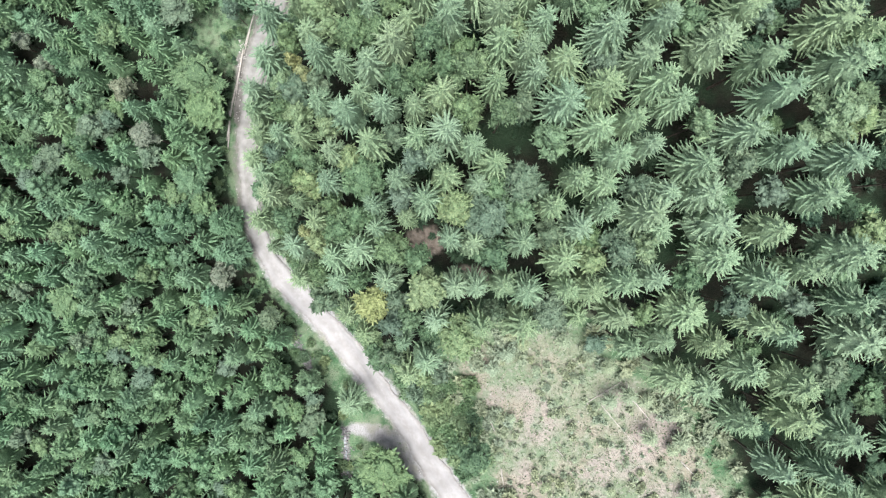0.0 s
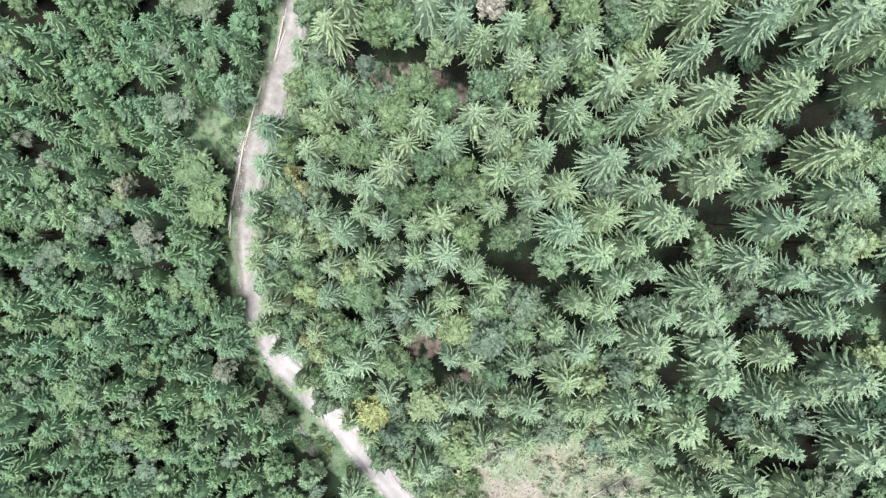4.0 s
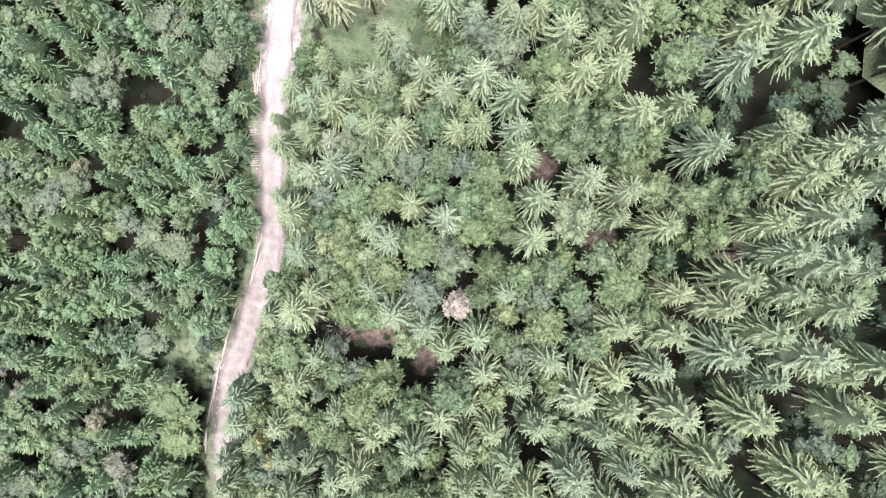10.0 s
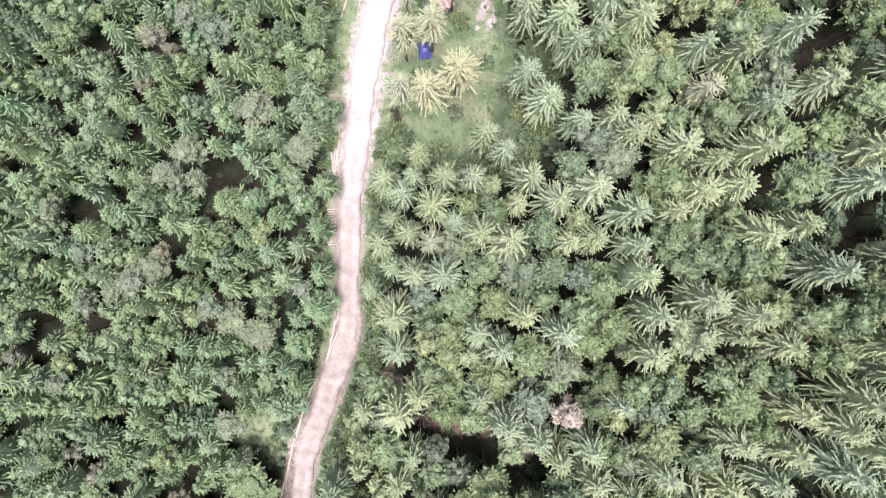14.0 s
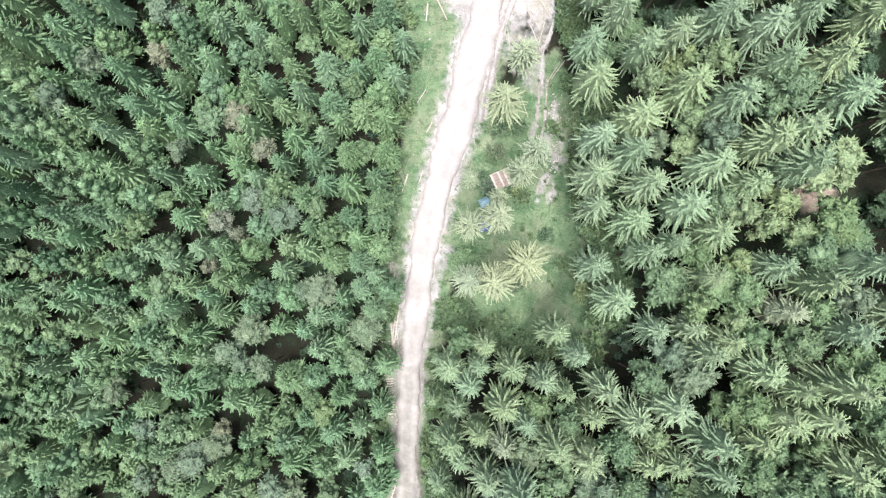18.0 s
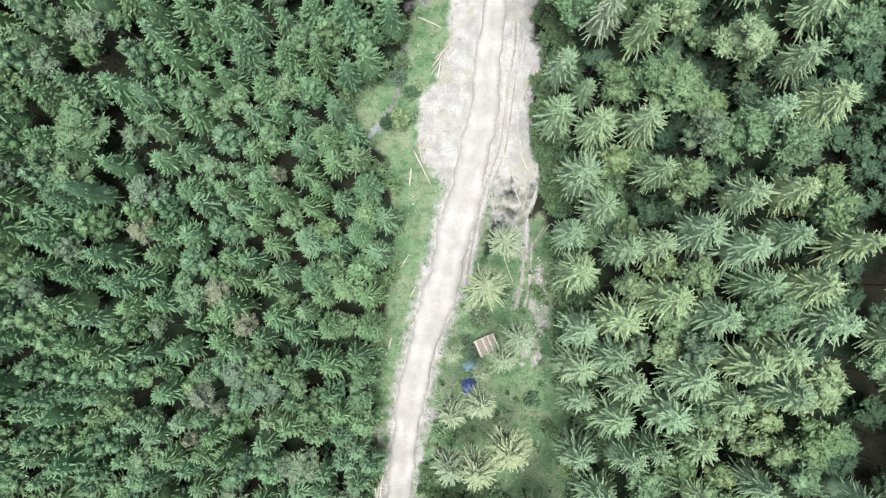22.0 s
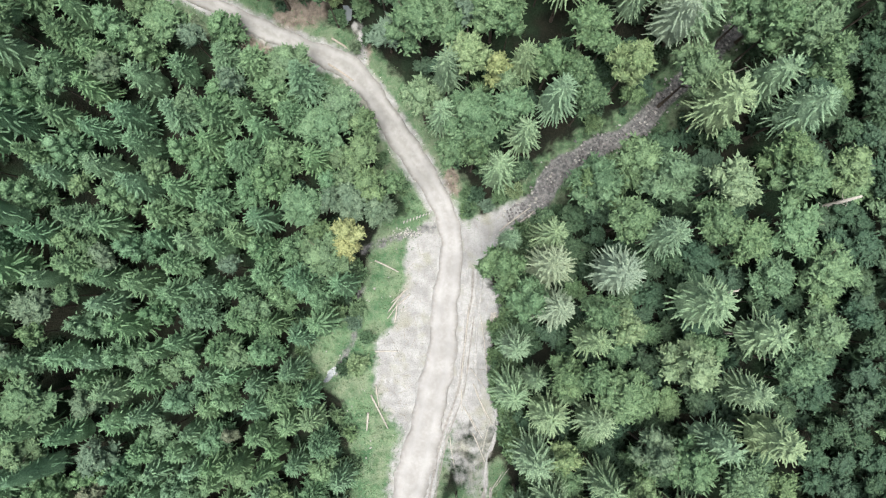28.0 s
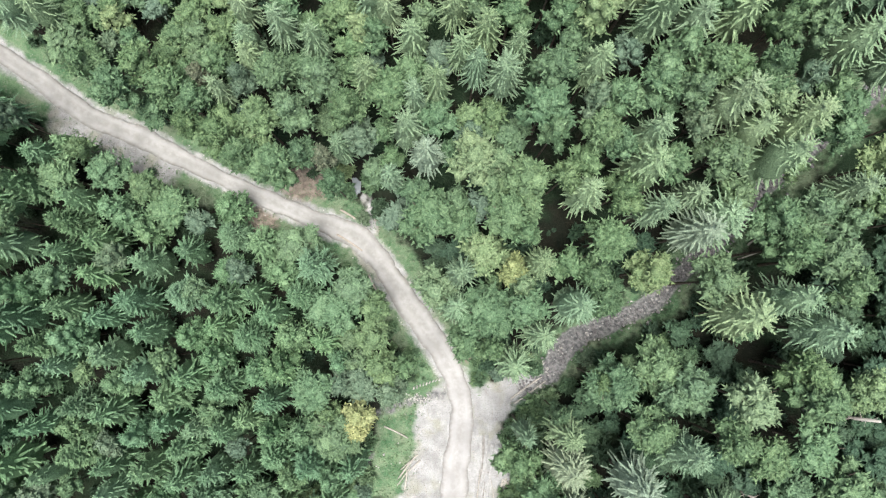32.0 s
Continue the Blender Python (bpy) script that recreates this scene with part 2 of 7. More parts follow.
def ground_material():
    m, nt, b = material("forest_ground", 0.95, 0.15)
    # litter toned far below its own colour: canopy shade is painted in
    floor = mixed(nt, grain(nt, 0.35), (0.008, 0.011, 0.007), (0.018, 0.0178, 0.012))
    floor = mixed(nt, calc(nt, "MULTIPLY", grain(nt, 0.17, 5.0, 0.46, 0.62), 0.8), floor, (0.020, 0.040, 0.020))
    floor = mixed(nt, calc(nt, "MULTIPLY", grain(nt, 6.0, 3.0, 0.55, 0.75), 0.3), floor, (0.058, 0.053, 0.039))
    lawn = mixed(nt, grain(nt, 0.4, 5.0), (0.055, 0.112, 0.056), (0.125, 0.188, 0.105))
    lawn = mixed(nt, calc(nt, "MULTIPLY", grain(nt, 2.6, 4.0, 0.5, 0.7), 0.5), lawn, (0.205, 0.22, 0.155))
    lawn = mixed(nt, calc(nt, "MULTIPLY", grain(nt, 0.22, 6.0, 0.48, 0.62), 0.5), lawn, (0.19, 0.208, 0.145))
    lawn = mixed(nt, calc(nt, "MULTIPLY", grain(nt, 0.7, 5.0, 0.55, 0.66), 0.6), lawn, (0.045, 0.095, 0.042))
    cut = mixed(nt, grain(nt, 0.12, 6.0, 0.42, 0.60), (0.150, 0.185, 0.118), (0.225, 0.205, 0.160))
    cut = mixed(nt, calc(nt, "MULTIPLY", grain(nt, 0.10, 5.0, 0.50, 0.60, node(nt, "Mapping", {"Vector": node(nt, "NewGeometry").outputs["Position"], "Location": (31, 17, 0)}).outputs[0]), 0.75), cut, (0.272, 0.232, 0.212))
    cut = mixed(nt, calc(nt, "MULTIPLY", grain(nt, 0.45, 6.0, 0.5, 0.66), 0.6), cut, (0.130, 0.188, 0.112))
    cut = mixed(nt, calc(nt, "MULTIPLY", grain(nt, 1.6, 6.0, 0.52, 0.68), 0.5), cut, (0.315, 0.300, 0.258))
    cut = mixed(nt, calc(nt, "MULTIPLY", grain(nt, 2.4, 6.0, 0.5, 0.66), 0.45), cut, (0.105, 0.118, 0.078))
    stone = mixed(nt, grain(nt, 0.5), (0.238, 0.234, 0.232), (0.352, 0.347, 0.343))
    stone = mixed(nt, calc(nt, "MULTIPLY", grain(nt, 5.0, 5.0, 0.5, 0.7), 0.45), stone, (0.16, 0.15, 0.14))
    stone = mixed(nt, calc(nt, "MULTIPLY", grain(nt, 0.3, 6.0, 0.52, 0.66), 0.6), stone, (0.235, 0.232, 0.175))
    along = node(nt, "Mapping", {"Vector": node(nt, "NewGeometry").outputs["Position"], "Scale": (1.4, 0.3, 1.0), "Rotation": (0, 0, 0.12)}).outputs[0]
    stone = mixed(nt, calc(nt, "MULTIPLY", grain(nt, 1.0, 6.0, 0.5, 0.75, along), 0.4), stone, (0.20, 0.19, 0.178))
    bed = mixed(nt, grain(nt, 2.0), (0.075, 0.076, 0.078), (0.215, 0.208, 0.206))
    soil = mixed(nt, grain(nt, 1.2), (0.125, 0.103, 0.084), (0.245, 0.208, 0.172))
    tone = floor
    ragged = calc(nt, "MULTIPLY", calc(nt, "SUBTRACT", grain(nt, 0.8, 5.0, 0.25, 0.75), 0.5), 0.75)
    south = node(nt, "MapRange", {"Value": node(nt, "SeparateXYZ", {0: node(nt, "NewGeometry").outputs["Position"]}).outputs[1], "From Min": 58.0, "From Max": 96.0}).outputs[0]
    south = calc(nt, "MAXIMUM", south, node(nt, "MapRange", {"Value": node(nt, "SeparateXYZ", {0: node(nt, "NewGeometry").outputs["Position"]}).outputs[1], "From Min": 5.0, "From Max": -12.0}).outputs[0])
    stone = mixed(nt, south, mixed(nt, grain(nt, 0.6, 5.0), (0.125, 0.118, 0.105), (0.205, 0.195, 0.178)), stone)
    for key, colour in (("lawn", lawn), ("cut", cut), ("soil", soil), ("stone", stone), ("bed", bed)):
        a = attr(nt, key)
        edge = node(nt, "MapRange", {"Value": calc(nt, "ADD", a, calc(nt, "MULTIPLY", ragged, calc(nt, "MULTIPLY", a, 1.3, True))),
                                     "From Min": 0.3, "From Max": 0.62}).outputs[0]
        tone = mixed(nt, edge, tone, colour)
    nt.links.new(tone, b.inputs["Base Color"])
    relief(nt, b, grain(nt, 4.0, 5.0), 0.8, 0.12)
    return m


def road_material():
    m, nt, b = material("crushed_limestone", 0.95, 0.1)
    tone = mixed(nt, grain(nt, 0.3), (0.25, 0.242, 0.239), (0.335, 0.325, 0.321))
    tone = mixed(nt, calc(nt, "MULTIPLY", grain(nt, 7.0, 5.0, 0.5, 0.72), 0.35), tone, (0.25, 0.235, 0.22))
    # older, duller stone on the southern stretch
    tone = mixed(nt, calc(nt, "MULTIPLY", attr(nt, "worn"), 0.85), tone, mixed(nt, grain(nt, 0.6, 5.0), (0.165, 0.159, 0.149), (0.252, 0.244, 0.231)))
    # the strip between and beside the wheel tracks is a little darker
    tone = mixed(nt, calc(nt, "MULTIPLY", attr(nt, "rough_strip"), grain(nt, 1.6, 4.0, 0.3, 0.6)), tone, mixed(nt, attr(nt, "worn"), (0.21, 0.197, 0.184), (0.105, 0.108, 0.082)))
    nt.links.new(tone, b.inputs["Base Color"])
    relief(nt, b, grain(nt, 9.0, 4.0), 0.5, 0.03)
    return m


GROUND, ROADSTONE = ground_material(), road_material()

# ---- the lie of the land ----
VALLEY = np.array([(-120, -9), (-40, -5), (-20, -4.5), (15, -2), (26, -1), (44, 1.3), (71, 4.4), (96, 6.8), (120, 9.5), (153, 12),
                   (177, 15.5), (198, 19.2), (216, 24.5), (260, 34), (400, 50)])
TOE = np.array([(-120, -2), (-45, -9), (-30, -14), (-10, -26), (5, -33), (20, -34), (44, -27), (60, -25), (72, -21), (80, -10), (95, 1),
                (125, 2), (150, 2), (165, 0), (180, -6), (200, -16), (215, -30), (240, -50), (400, -150)])
CREEK = np.array([(-30, 158, 11.5), (-14, 167, 13.4), (-4, 170.6, 15), (1.5, 172.8, 16.3), (6.6, 175.2, 18), (8.4, 178.3, 19.2), (11.2, 181, 20.4), (15.6, 183.2, 21.8),
                  (19.6, 184.7, 22.8), (23.4, 187.2, 24.2), (28, 192.2, 25.8), (34, 197.6, 28), (38.4, 203.4, 30), (44, 208.6, 32), (70, 232, 42)])
ROAD_SOUTH = np.array([(8, -60, 5.8), (0.9, -49, 5.8), (-3.2, -43, 5.6), (-8.9, -35, 5.2), (-14.8, -27.9, 5.2), (-20.4, -20.7, 4.9),
                       (-26.9, -14, 4.6), (-32.2, -7.9, 4.3), (-35.1, -2.4, 3.9), (-36.8, 4.1, 3.9), (-37.4, 12.7, 4.1), (-36.8, 20.8, 4.2),
                       (-35.4, 29.3, 4.5), (-32.9, 37, 4.6), (-29.6, 45.3, 5), (-27.6, 51, 5), (-26.4, 56, 4.8), (-26.5, 63, 4.3),
                       (-26.1, 70, 4.3), (-25.3, 81.4, 4.4), (-24.1, 89.4, 4.7)])
ROAD_NORTH = np.array([(-22.8, 99.5, 5.1), (-20.2, 110, 5.3), (-16.2, 122.7, 6.3), (-13.1, 134.3, 6.2), (-10.6, 144, 5.8),
                       (-9, 152.3, 5.2), (-8, 161.5, 4.6), (-7.2, 169.5, 3.8), (-8.3, 175, 3.8), (-12, 181.4, 4.2), (-16, 187.8, 4.2),
                       (-19.5, 193.2, 4), (-23.6, 197.9, 4), (-30.2, 200.8, 3.4), (-38.1, 204.3, 2.8), (-44.3, 207.4, 2.8),
                       (-51, 210.9, 3.0), (-55.9, 213.5, 3.6), (-62.7, 216.6, 3.4), (-68.1, 220.7, 3), (-73.3, 224.7, 2.8), (-85, 233, 3),
                       (-110, 250, 3)])
ROAD = np.concatenate((ROAD_SOUTH, ROAD_NORTH))
YARD = [(-11, 172.5), (-13.7, 170), (-14.5, 165.7), (-13.8, 163.5), (-15.2, 161), (-16.5, 155.7), (-19.5, 152.6), (-20, 148.1), (-19.9, 144.9),
        (-18.7, 141.7), (-16, 138.5), (-13, 134), (-9.2, 137.5), (-6, 139.5), (-3, 139), (-0.5, 138.5), (-0.7, 142), (-1.9, 146), (-1.6, 150.4), (-1.5, 155.7),
        (0.1, 157), (0.1, 160.3), (-2, 162.5), (-1.3, 164.5), (-0.6, 168.4), (1.2, 170.8), (6.6, 174.4), (5.6, 176), (1.6, 174.4), (-4.3, 172.2), (-6, 172)]
TRODDEN = [(-9.5, 137.5), (-6, 140), (-0.3, 140), (0.2, 137), (-1.2, 131), (-3, 124.5), (-5.5, 126), (-8.5, 131)]
MEADOW = [(-15.5, 117), (-10, 124), (-3, 131.5), (0.7, 133), (3, 123), (2.2, 111), (4, 102), (5, 95), (9, 89), (5.2, 82.5), (-2, 83), (-12, 86),
          (-16, 90), (-17, 97), (-18, 106)]
VERGE = [(-11, 175), (-19, 173), (-21, 168), (-22.5, 160), (-25, 157), (-32, 155), (-32.5, 150), (-26, 143), (-24.5, 131), (-26, 119.6), (-27.6, 110),
         (-29, 97), (-29.6, 84), (-24, 84), (-20, 110), (-15, 130), (-13, 160)]
CLEARING = [(-1.5, -21.5), (6.5, -17.5), (20.8, -14.5), (27, -19), (35.2, -24), (43, -31), (49, -43), (56, -62), (14, -62), (7, -47), (6.5, -34)]
SIDE_TRACK = [(-31, -22), (-25, -16.5), (-17, -26), (-6, -39), (-2, -46), (-12, -45), (-17, -48), (-21, -48), (-20.5, -38), (-20, -33), (-24.5, -28), (-29, -26)]
BANK = [(-14, -24.5), (-8, -25), (-3, -22), (-1.5, -22), (6, -34), (6.5, -47), (10, -56), (5, -52), (-3, -40)]
BARE = [(-17, 39), (-2, 38), (0, 43.5), (-9, 44.5), (-16, 46)]
# small openings in the canopy: x, y, radius
GAPS = np.array([(10.7, 11.4, 3), (17.8, 9.6, 2.6), (-2.7, -1.7, 3.6), (3.9, -8.4, 4), (-4, -7, 3), (34.7, 36.1, 2.5), (38.2, -16.3, 3),
                 (19.4, 66.9, 4), (27.7, 55.7, 3), (31, 58, 2.5), (47.2, 54.1, 4), (43, 54.6, 3), (2, 37, 3.6), (-14.5, 42.1, 3), (-9, 41.3, 2.6), (-4.5, 40.6, 3),
                 (38.3, 23.9, 3), (19.6, 25.5, 2.6), (9.2, 52, 2.4), (35, 105.6, 4.5), (5.3, 82.2, 3.4), (23.3, 57.3, 3), (6.5, 197.2, 3.4),
                 (47, 19.8, 3), (-44.6, 82.1, 2), (-50, 77, 2.2), (-42, 35.9, 3.5)])


def near_line(x, y, line):
    """Distance to a line of points, and the third column there."""
    x, y = np.asarray(x, float), np.asarray(y, float)
    best, value = np.full(x.shape, 1e9), np.zeros(x.shape)
    for a, b in zip(line, line[1:]):
        d = b[:2] - a[:2]
        u = np.clip(((x - a[0]) * d[0] + (y - a[1]) * d[1]) / (d @ d), 0, 1)
        dist = np.hypot(x - a[0] - u * d[0], y - a[1] - u * d[1])
        near = dist < best
        best, value = np.where(near, dist, best), np.where(near, a[2] + u * (b[2] - a[2]), value)
    return best, value


def inside(x, y, ring):
    x, y = np.asarray(x, float), np.asarray(y, float)
    hit = np.zeros(x.shape, bool)
    for (x0, y0), (x1, y1) in zip(ring, ring[1:] + ring[:1]):
        if y0 != y1:
            hit ^= ((y0 > y) != (y1 > y)) & (x < (x1 - x0) * (y - y0) / (y1 - y0) + x0)
    return hit


def depth_in(x, y, ring):
    """Metres inside a ring; minus outside it."""
    line = np.array([(*p, 0) for p in ring + ring[:1]], float)
    d = near_line(x, y, line)[0]
    return np.where(inside(x, y, ring), d, -d)


def land(x, y):
    x, y = np.asarray(x, float), np.asarray(y, float)
    toe = np.interp(y, TOE[:, 0], TOE[:, 1])
    z = np.interp(y, VALLEY[:, 0], VALLEY[:, 1])
    d = np.clip(x - toe, 0, 160)
    steep = np.interp(y, (-14, -6, 168, 178), (0.75, 1, 1, 0.6))
    z = z + 20 * (1 - np.exp(-d / 18)) * steep + 0.06 * d
    fall = np.where(y < 80, 0.06 * np.clip(toe - 10 - x, 0, 40), 0.05 * np.clip(-30 - x, 0, 40) * np.clip((190 - y) / 60, 0, 1))
    z = z - fall + np.clip(0.3 * (-58 - x), 0, 8) * np.clip((y - 85) / 30, 0, 1)
    dist, bed = near_line(x, y, CREEK)
    w = np.exp(-(dist / 10) ** 2)
    z = z * (1 - w) + bed * w
    # the stream bed lies a little below its banks
    return z - 0.5 * np.exp(-(dist / 1.6) ** 2) * np.clip((x + 2) / 4, 0, 1)


def z_at(x, y):
    return float(land(x, y))


def bumps(x, y):
    """Small unevenness of the forest floor."""
    return (np.sin(x * 0.9 + 1.3 * np.sin(y * 0.37)) * np.sin(y * 0.8 + np.sin(x * 0.5)) * 0.10
            + np.sin(x * 2.3 + y * 1.1) * np.sin(y * 2.7 - x * 0.6) * 0.04)


def build_ground():
    fine_x, fine_y = np.arange(-110, 90, 1.0), np.arange(-70, 255, 1.0)
    gx = np.concatenate(((-2600, -1400, -800, -450, -280, -200, -150, -125), fine_x, (95, 105, 120, 150, 190, 270, 440, 800, 1400, 2600)))
    gy = np.concatenate(((-2600, -1400, -800, -450, -260, -170, -110, -82), fine_y, (262, 280, 310, 380, 500, 800, 1400, 2600)))
    x, y = (a.ravel() for a in np.meshgrid(gx, gy))
    road, width = near_line(x, y, ROAD)
    calm = np.clip((road - 3) / 3, 0, 1)
    z = land(x, y) + bumps(x, y) * calm - 0.5 * np.clip((width * 0.47 + 0.25 - road) / 0.6, 0, 1)
    soft = lambda v, w: np.clip(0.5 + v / w, 0, 1)
    yard, meadow, verge, clearing = (depth_in(x, y, r) for r in (YARD, MEADOW, VERGE, CLEARING))
    lawn_south = soft(depth_in(x, y, SIDE_TRACK), 2.0)
    strip = soft(np.interp(y, (-60, 0, 75, 80, 175, 215), (5, 3.8, 4.0, 5.5, 5.5, 5)) - road, 3.0)
    lawn = np.maximum.reduce([soft(meadow, 3.0), soft(verge, 2.0), strip * 0.9, lawn_south, 0.85 * soft(clearing + 2.5, 4)])
    lawn = np.maximum(lawn, 0.55 * soft(4.5 - near_line(x, y, CREEK)[0], 3) * (x > -2))
    lawn = np.maximum(lawn, 0.6 * soft(8 - np.hypot(x + 42, y - 36), 4))
    lawn = np.maximum(lawn, 0.75 * soft(5.5 - np.hypot(x + 29, y - 150), 3))
    stone = np.maximum(soft(yard + 0.5, 3.2), np.clip(0.62 + (width / 2 - road) / np.interp(y, (60, 92, 140, 150), (2.6, 5.0, 5.0, 2.6)), 0, 1))
    stone = np.maximum(stone, 0.95 * soft(1.5 - near_line(x, y, np.array([(-30, 26, 0), (-38.3, 22, 0), (-37.2, 32, 0)]))[0] + 0 * x, 1.5) * (x < -36))
    side = near_line(x, y, np.array([(-18, -39, 0), (-13, -40.2, 0), (-8.5, -42.6, 0), (-5, -46, 0)]))[0]
    stone = np.maximum(stone, 0.85 * soft(np.interp(x, (-17, -9), (1.2, 2.6)) - side, 1.6))
    for line, wide, much in (([(-3, 107.3), (-2.2, 110.2), (-1.2, 111.5), (0.1, 109.2), (-0.7, 107.3)], 0.7, 0.75),
                             ([(0, 124.5), (0.6, 119.9), (1.1, 116), (1.7, 113.9)], 0.55, 0.7), ([(-2.5, 126.4), (-3, 121.6), (-4.6, 116.8)], 0.9, 0.42),
                             ([(-0.7, 144), (0, 139), (-0.8, 135.4), (-1.9, 132.8), (-2.2, 125.4)], 0.6, 0.6), ([(-21.7, 204), (-21.1, 201.4), (-20.6, 198.8)], 0.8, 0.8)):
        stone = np.maximum(stone, much * soft(wide - near_line(x, y, np.array([(*q, 0.0) for q in line]))[0], 1.2))
    stone = np.maximum(stone, 0.5 * soft(depth_in(x, y, TRODDEN), 2.0))
    stone = np.maximum(stone, 0.8 * soft(1.5 - np.hypot(x + 18.6, (y - 97.6) * 0.7), 1.2))
    west = near_line(x, y, np.array([(-28.6, 96, 0), (-28.2, 84, 0), (-28.8, 69, 0)]))[0]
    east = near_line(x, y, np.array([(0.1, 124, 0), (-1.2, 117.4, 0), (0.8, 113.0, 0)]))[0]
    stone = np.maximum.reduce([stone, 0.5 * soft(1.2 - west, 1.5), 0.62 * soft(1.0 - east, 1.4)])
    stone = np.maximum(stone, 0.75 * soft(2.6 - near_line(x, y, np.array([(-66, 215.5, 0), (-58, 211.5, 0), (-53, 209, 0)]))[0], 2))
    soil = np.maximum.reduce([soft(2.8 - np.hypot((x - c) / s, y - d), 3) for c, d, s in
                              ((-38.9, 201.6, 1.4), (-30.4, 206.4, 1.5), (-7, 179, 0.6), (-20.8, 200.5, 0.5), (-17.2, 44.4, 0.8), (2, 37, 0.9),
                               (-3, -2, 1.2), (4, -8.5, 1.4), (-6, 41, 2.4), (19.4, 66.9, 1.0), (28, 56, 1.0), (47, 54, 1.2), (35, 105.6, 1.1), (-19.4, 48.6, 0.5), (-33.2, 204.5, 0.8), (-38.9, 200.5, 0.7))])
    dist = near_line(x, y, CREEK)[0]
    bed = soft(np.interp(x, (8, 26), (1.75, 1.3)) + 0.25 * np.sin(x * 0.9) - dist, 1.0) * soft(x - 5, 4)
    bed = np.maximum(bed, 0.55 * soft(1.0 - near_line(x, y, np.array([(-22, 168.3, 0), (-18.3, 169.7, 0), (-14.7, 171, 0), (-9.7, 172, 0)]))[0], 1.2))
    bed = np.maximum(bed, 0.6 * soft(0.7 - near_line(x, y, np.array([(-22.5, 162.3, 0), (-23.6, 154.6, 0), (-24.6, 152.1, 0), (-27.3, 147.6, 0)]))[0], 1.0))
    for line in ([(-29.5, -20, 0), (-27.8, -23.7, 0), (-26.3, -27, 0)], [(-19.6, -38.6, 0), (-19, -43, 0), (-19.2, -49, 0)]):
        bed = np.maximum(bed, 0.75 * soft(0.8 - near_line(x, y, np.array(line, float))[0], 1.0))
    nx = len(gx)
    i = (np.arange(len(gy) - 1)[:, None] * nx + np.arange(nx - 1)).ravel()
    tris = np.concatenate((np.stack((i, i + 1, i + nx + 1), 1), np.stack((i, i + nx + 1, i + nx), 1)))
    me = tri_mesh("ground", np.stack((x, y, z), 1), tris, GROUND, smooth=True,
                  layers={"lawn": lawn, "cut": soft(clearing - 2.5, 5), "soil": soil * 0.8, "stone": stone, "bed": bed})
    tagged(new("ground", me), "hillside ground of forest litter darkened to canopy shade, grass verges and pale gravel", "ground", kind="structure")


build_ground()


def smooth_line(line, step):
    """A smooth line through the points, a point each step."""
    line = np.asarray(line, float)
    out = []
    for i in range(len(line) - 1):
        p0, p1, p2, p3 = line[max(i - 1, 0)], line[i], line[i + 1], line[min(i + 2, len(line) - 1)]
        n = max(2, int(np.hypot(*(p2 - p1)[:2]) / step))
        for k in range(n):
            u = k / n
            out.append(0.5 * (2 * p1 + (p2 - p0) * u + (2 * p0 - 5 * p1 + 4 * p2 - p3) * u * u + (3 * p1 - p0 - 3 * p2 + p3) * u ** 3))
    return np.array(out + [line[-1]])


def build_road():
    c = smooth_line(ROAD, 0.7)
    d = np.gradient(c[:, :2], axis=0)
    d /= np.linalg.norm(d, axis=1)[:, None]
    side = np.stack((d[:, 1], -d[:, 0]), 1)
    across = np.array([-1, -0.94, -0.62, -0.45, -0.25, 0, 0.25, 0.45, 0.62, 0.94, 1])
    rise = np.array([-0.65, 0.04, 0.03, 0.0, 0.05, 0.07, 0.05, 0.0, 0.03, 0.04, -0.65]) + 0.19
    strip = np.array([1, 0.8, 0.2, 0, 0.35, 0.5, 0.35, 0, 0.2, 0.8, 1])
    k = np.arange(len(c))
    left = 1 + 0.10 * np.sin(k * 0.31) + 0.07 * np.sin(k * 0.83 + 2) + rng.normal(0, 0.035, len(c))
    right = 1 + 0.10 * np.sin(k * 0.27 + 4) + 0.07 * np.sin(k * 0.91) + rng.normal(0, 0.035, len(c))
    verts, rough = [], []
    for i in range(len(c)):
        for a, r, s in zip(across, rise, strip):
            p = c[i, :2] + side[i] * a * c[i, 2] * 0.47 * (left[i] if a < 0 else right[i])
            verts.append((p[0], p[1], z_at(p[0], p[1]) + r))
            rough.append(s)
    n = len(across)
    i = (np.arange(len(c) - 1)[:, None] * n + np.arange(n - 1)).ravel()
    tris = np.concatenate((np.stack((i, i + n, i + n + 1), 1), np.stack((i, i + n + 1, i + 1), 1)))
    me = tri_mesh("road", verts, tris, ROADSTONE, layers={"rough_strip": rough, "worn": np.interp(np.asarray(verts)[:, 1], (-12, 5, 58, 96, 172, 185), (0, 0.9, 1, 0, 0, 0.35))}, smooth=True)
    tagged(new("road", me), "pale crushed-limestone forest road with worn wheel tracks", "road", kind="structure")


build_road()

# ---- trees ----
def kites(soup, base, way, side, length, width, drop, slot=0):
    """Folded sprays, one a row: two triangles each."""
    mid = base + way * (0.45 * length)[:, None]
    low = np.zeros_like(base)
    low[:, 2] = drop
    v = np.stack((base, mid + side * width[:, None] - low, base + way * length[:, None] - 0.6 * low, mid - side * width[:, None] - low), 1)
    n = len(base)
    i = np.arange(n)[:, None] * 4
    soup.add(v.reshape(-1, 3), np.concatenate((i + (0, 1, 2), i + (0, 2, 3)), 0), slot)


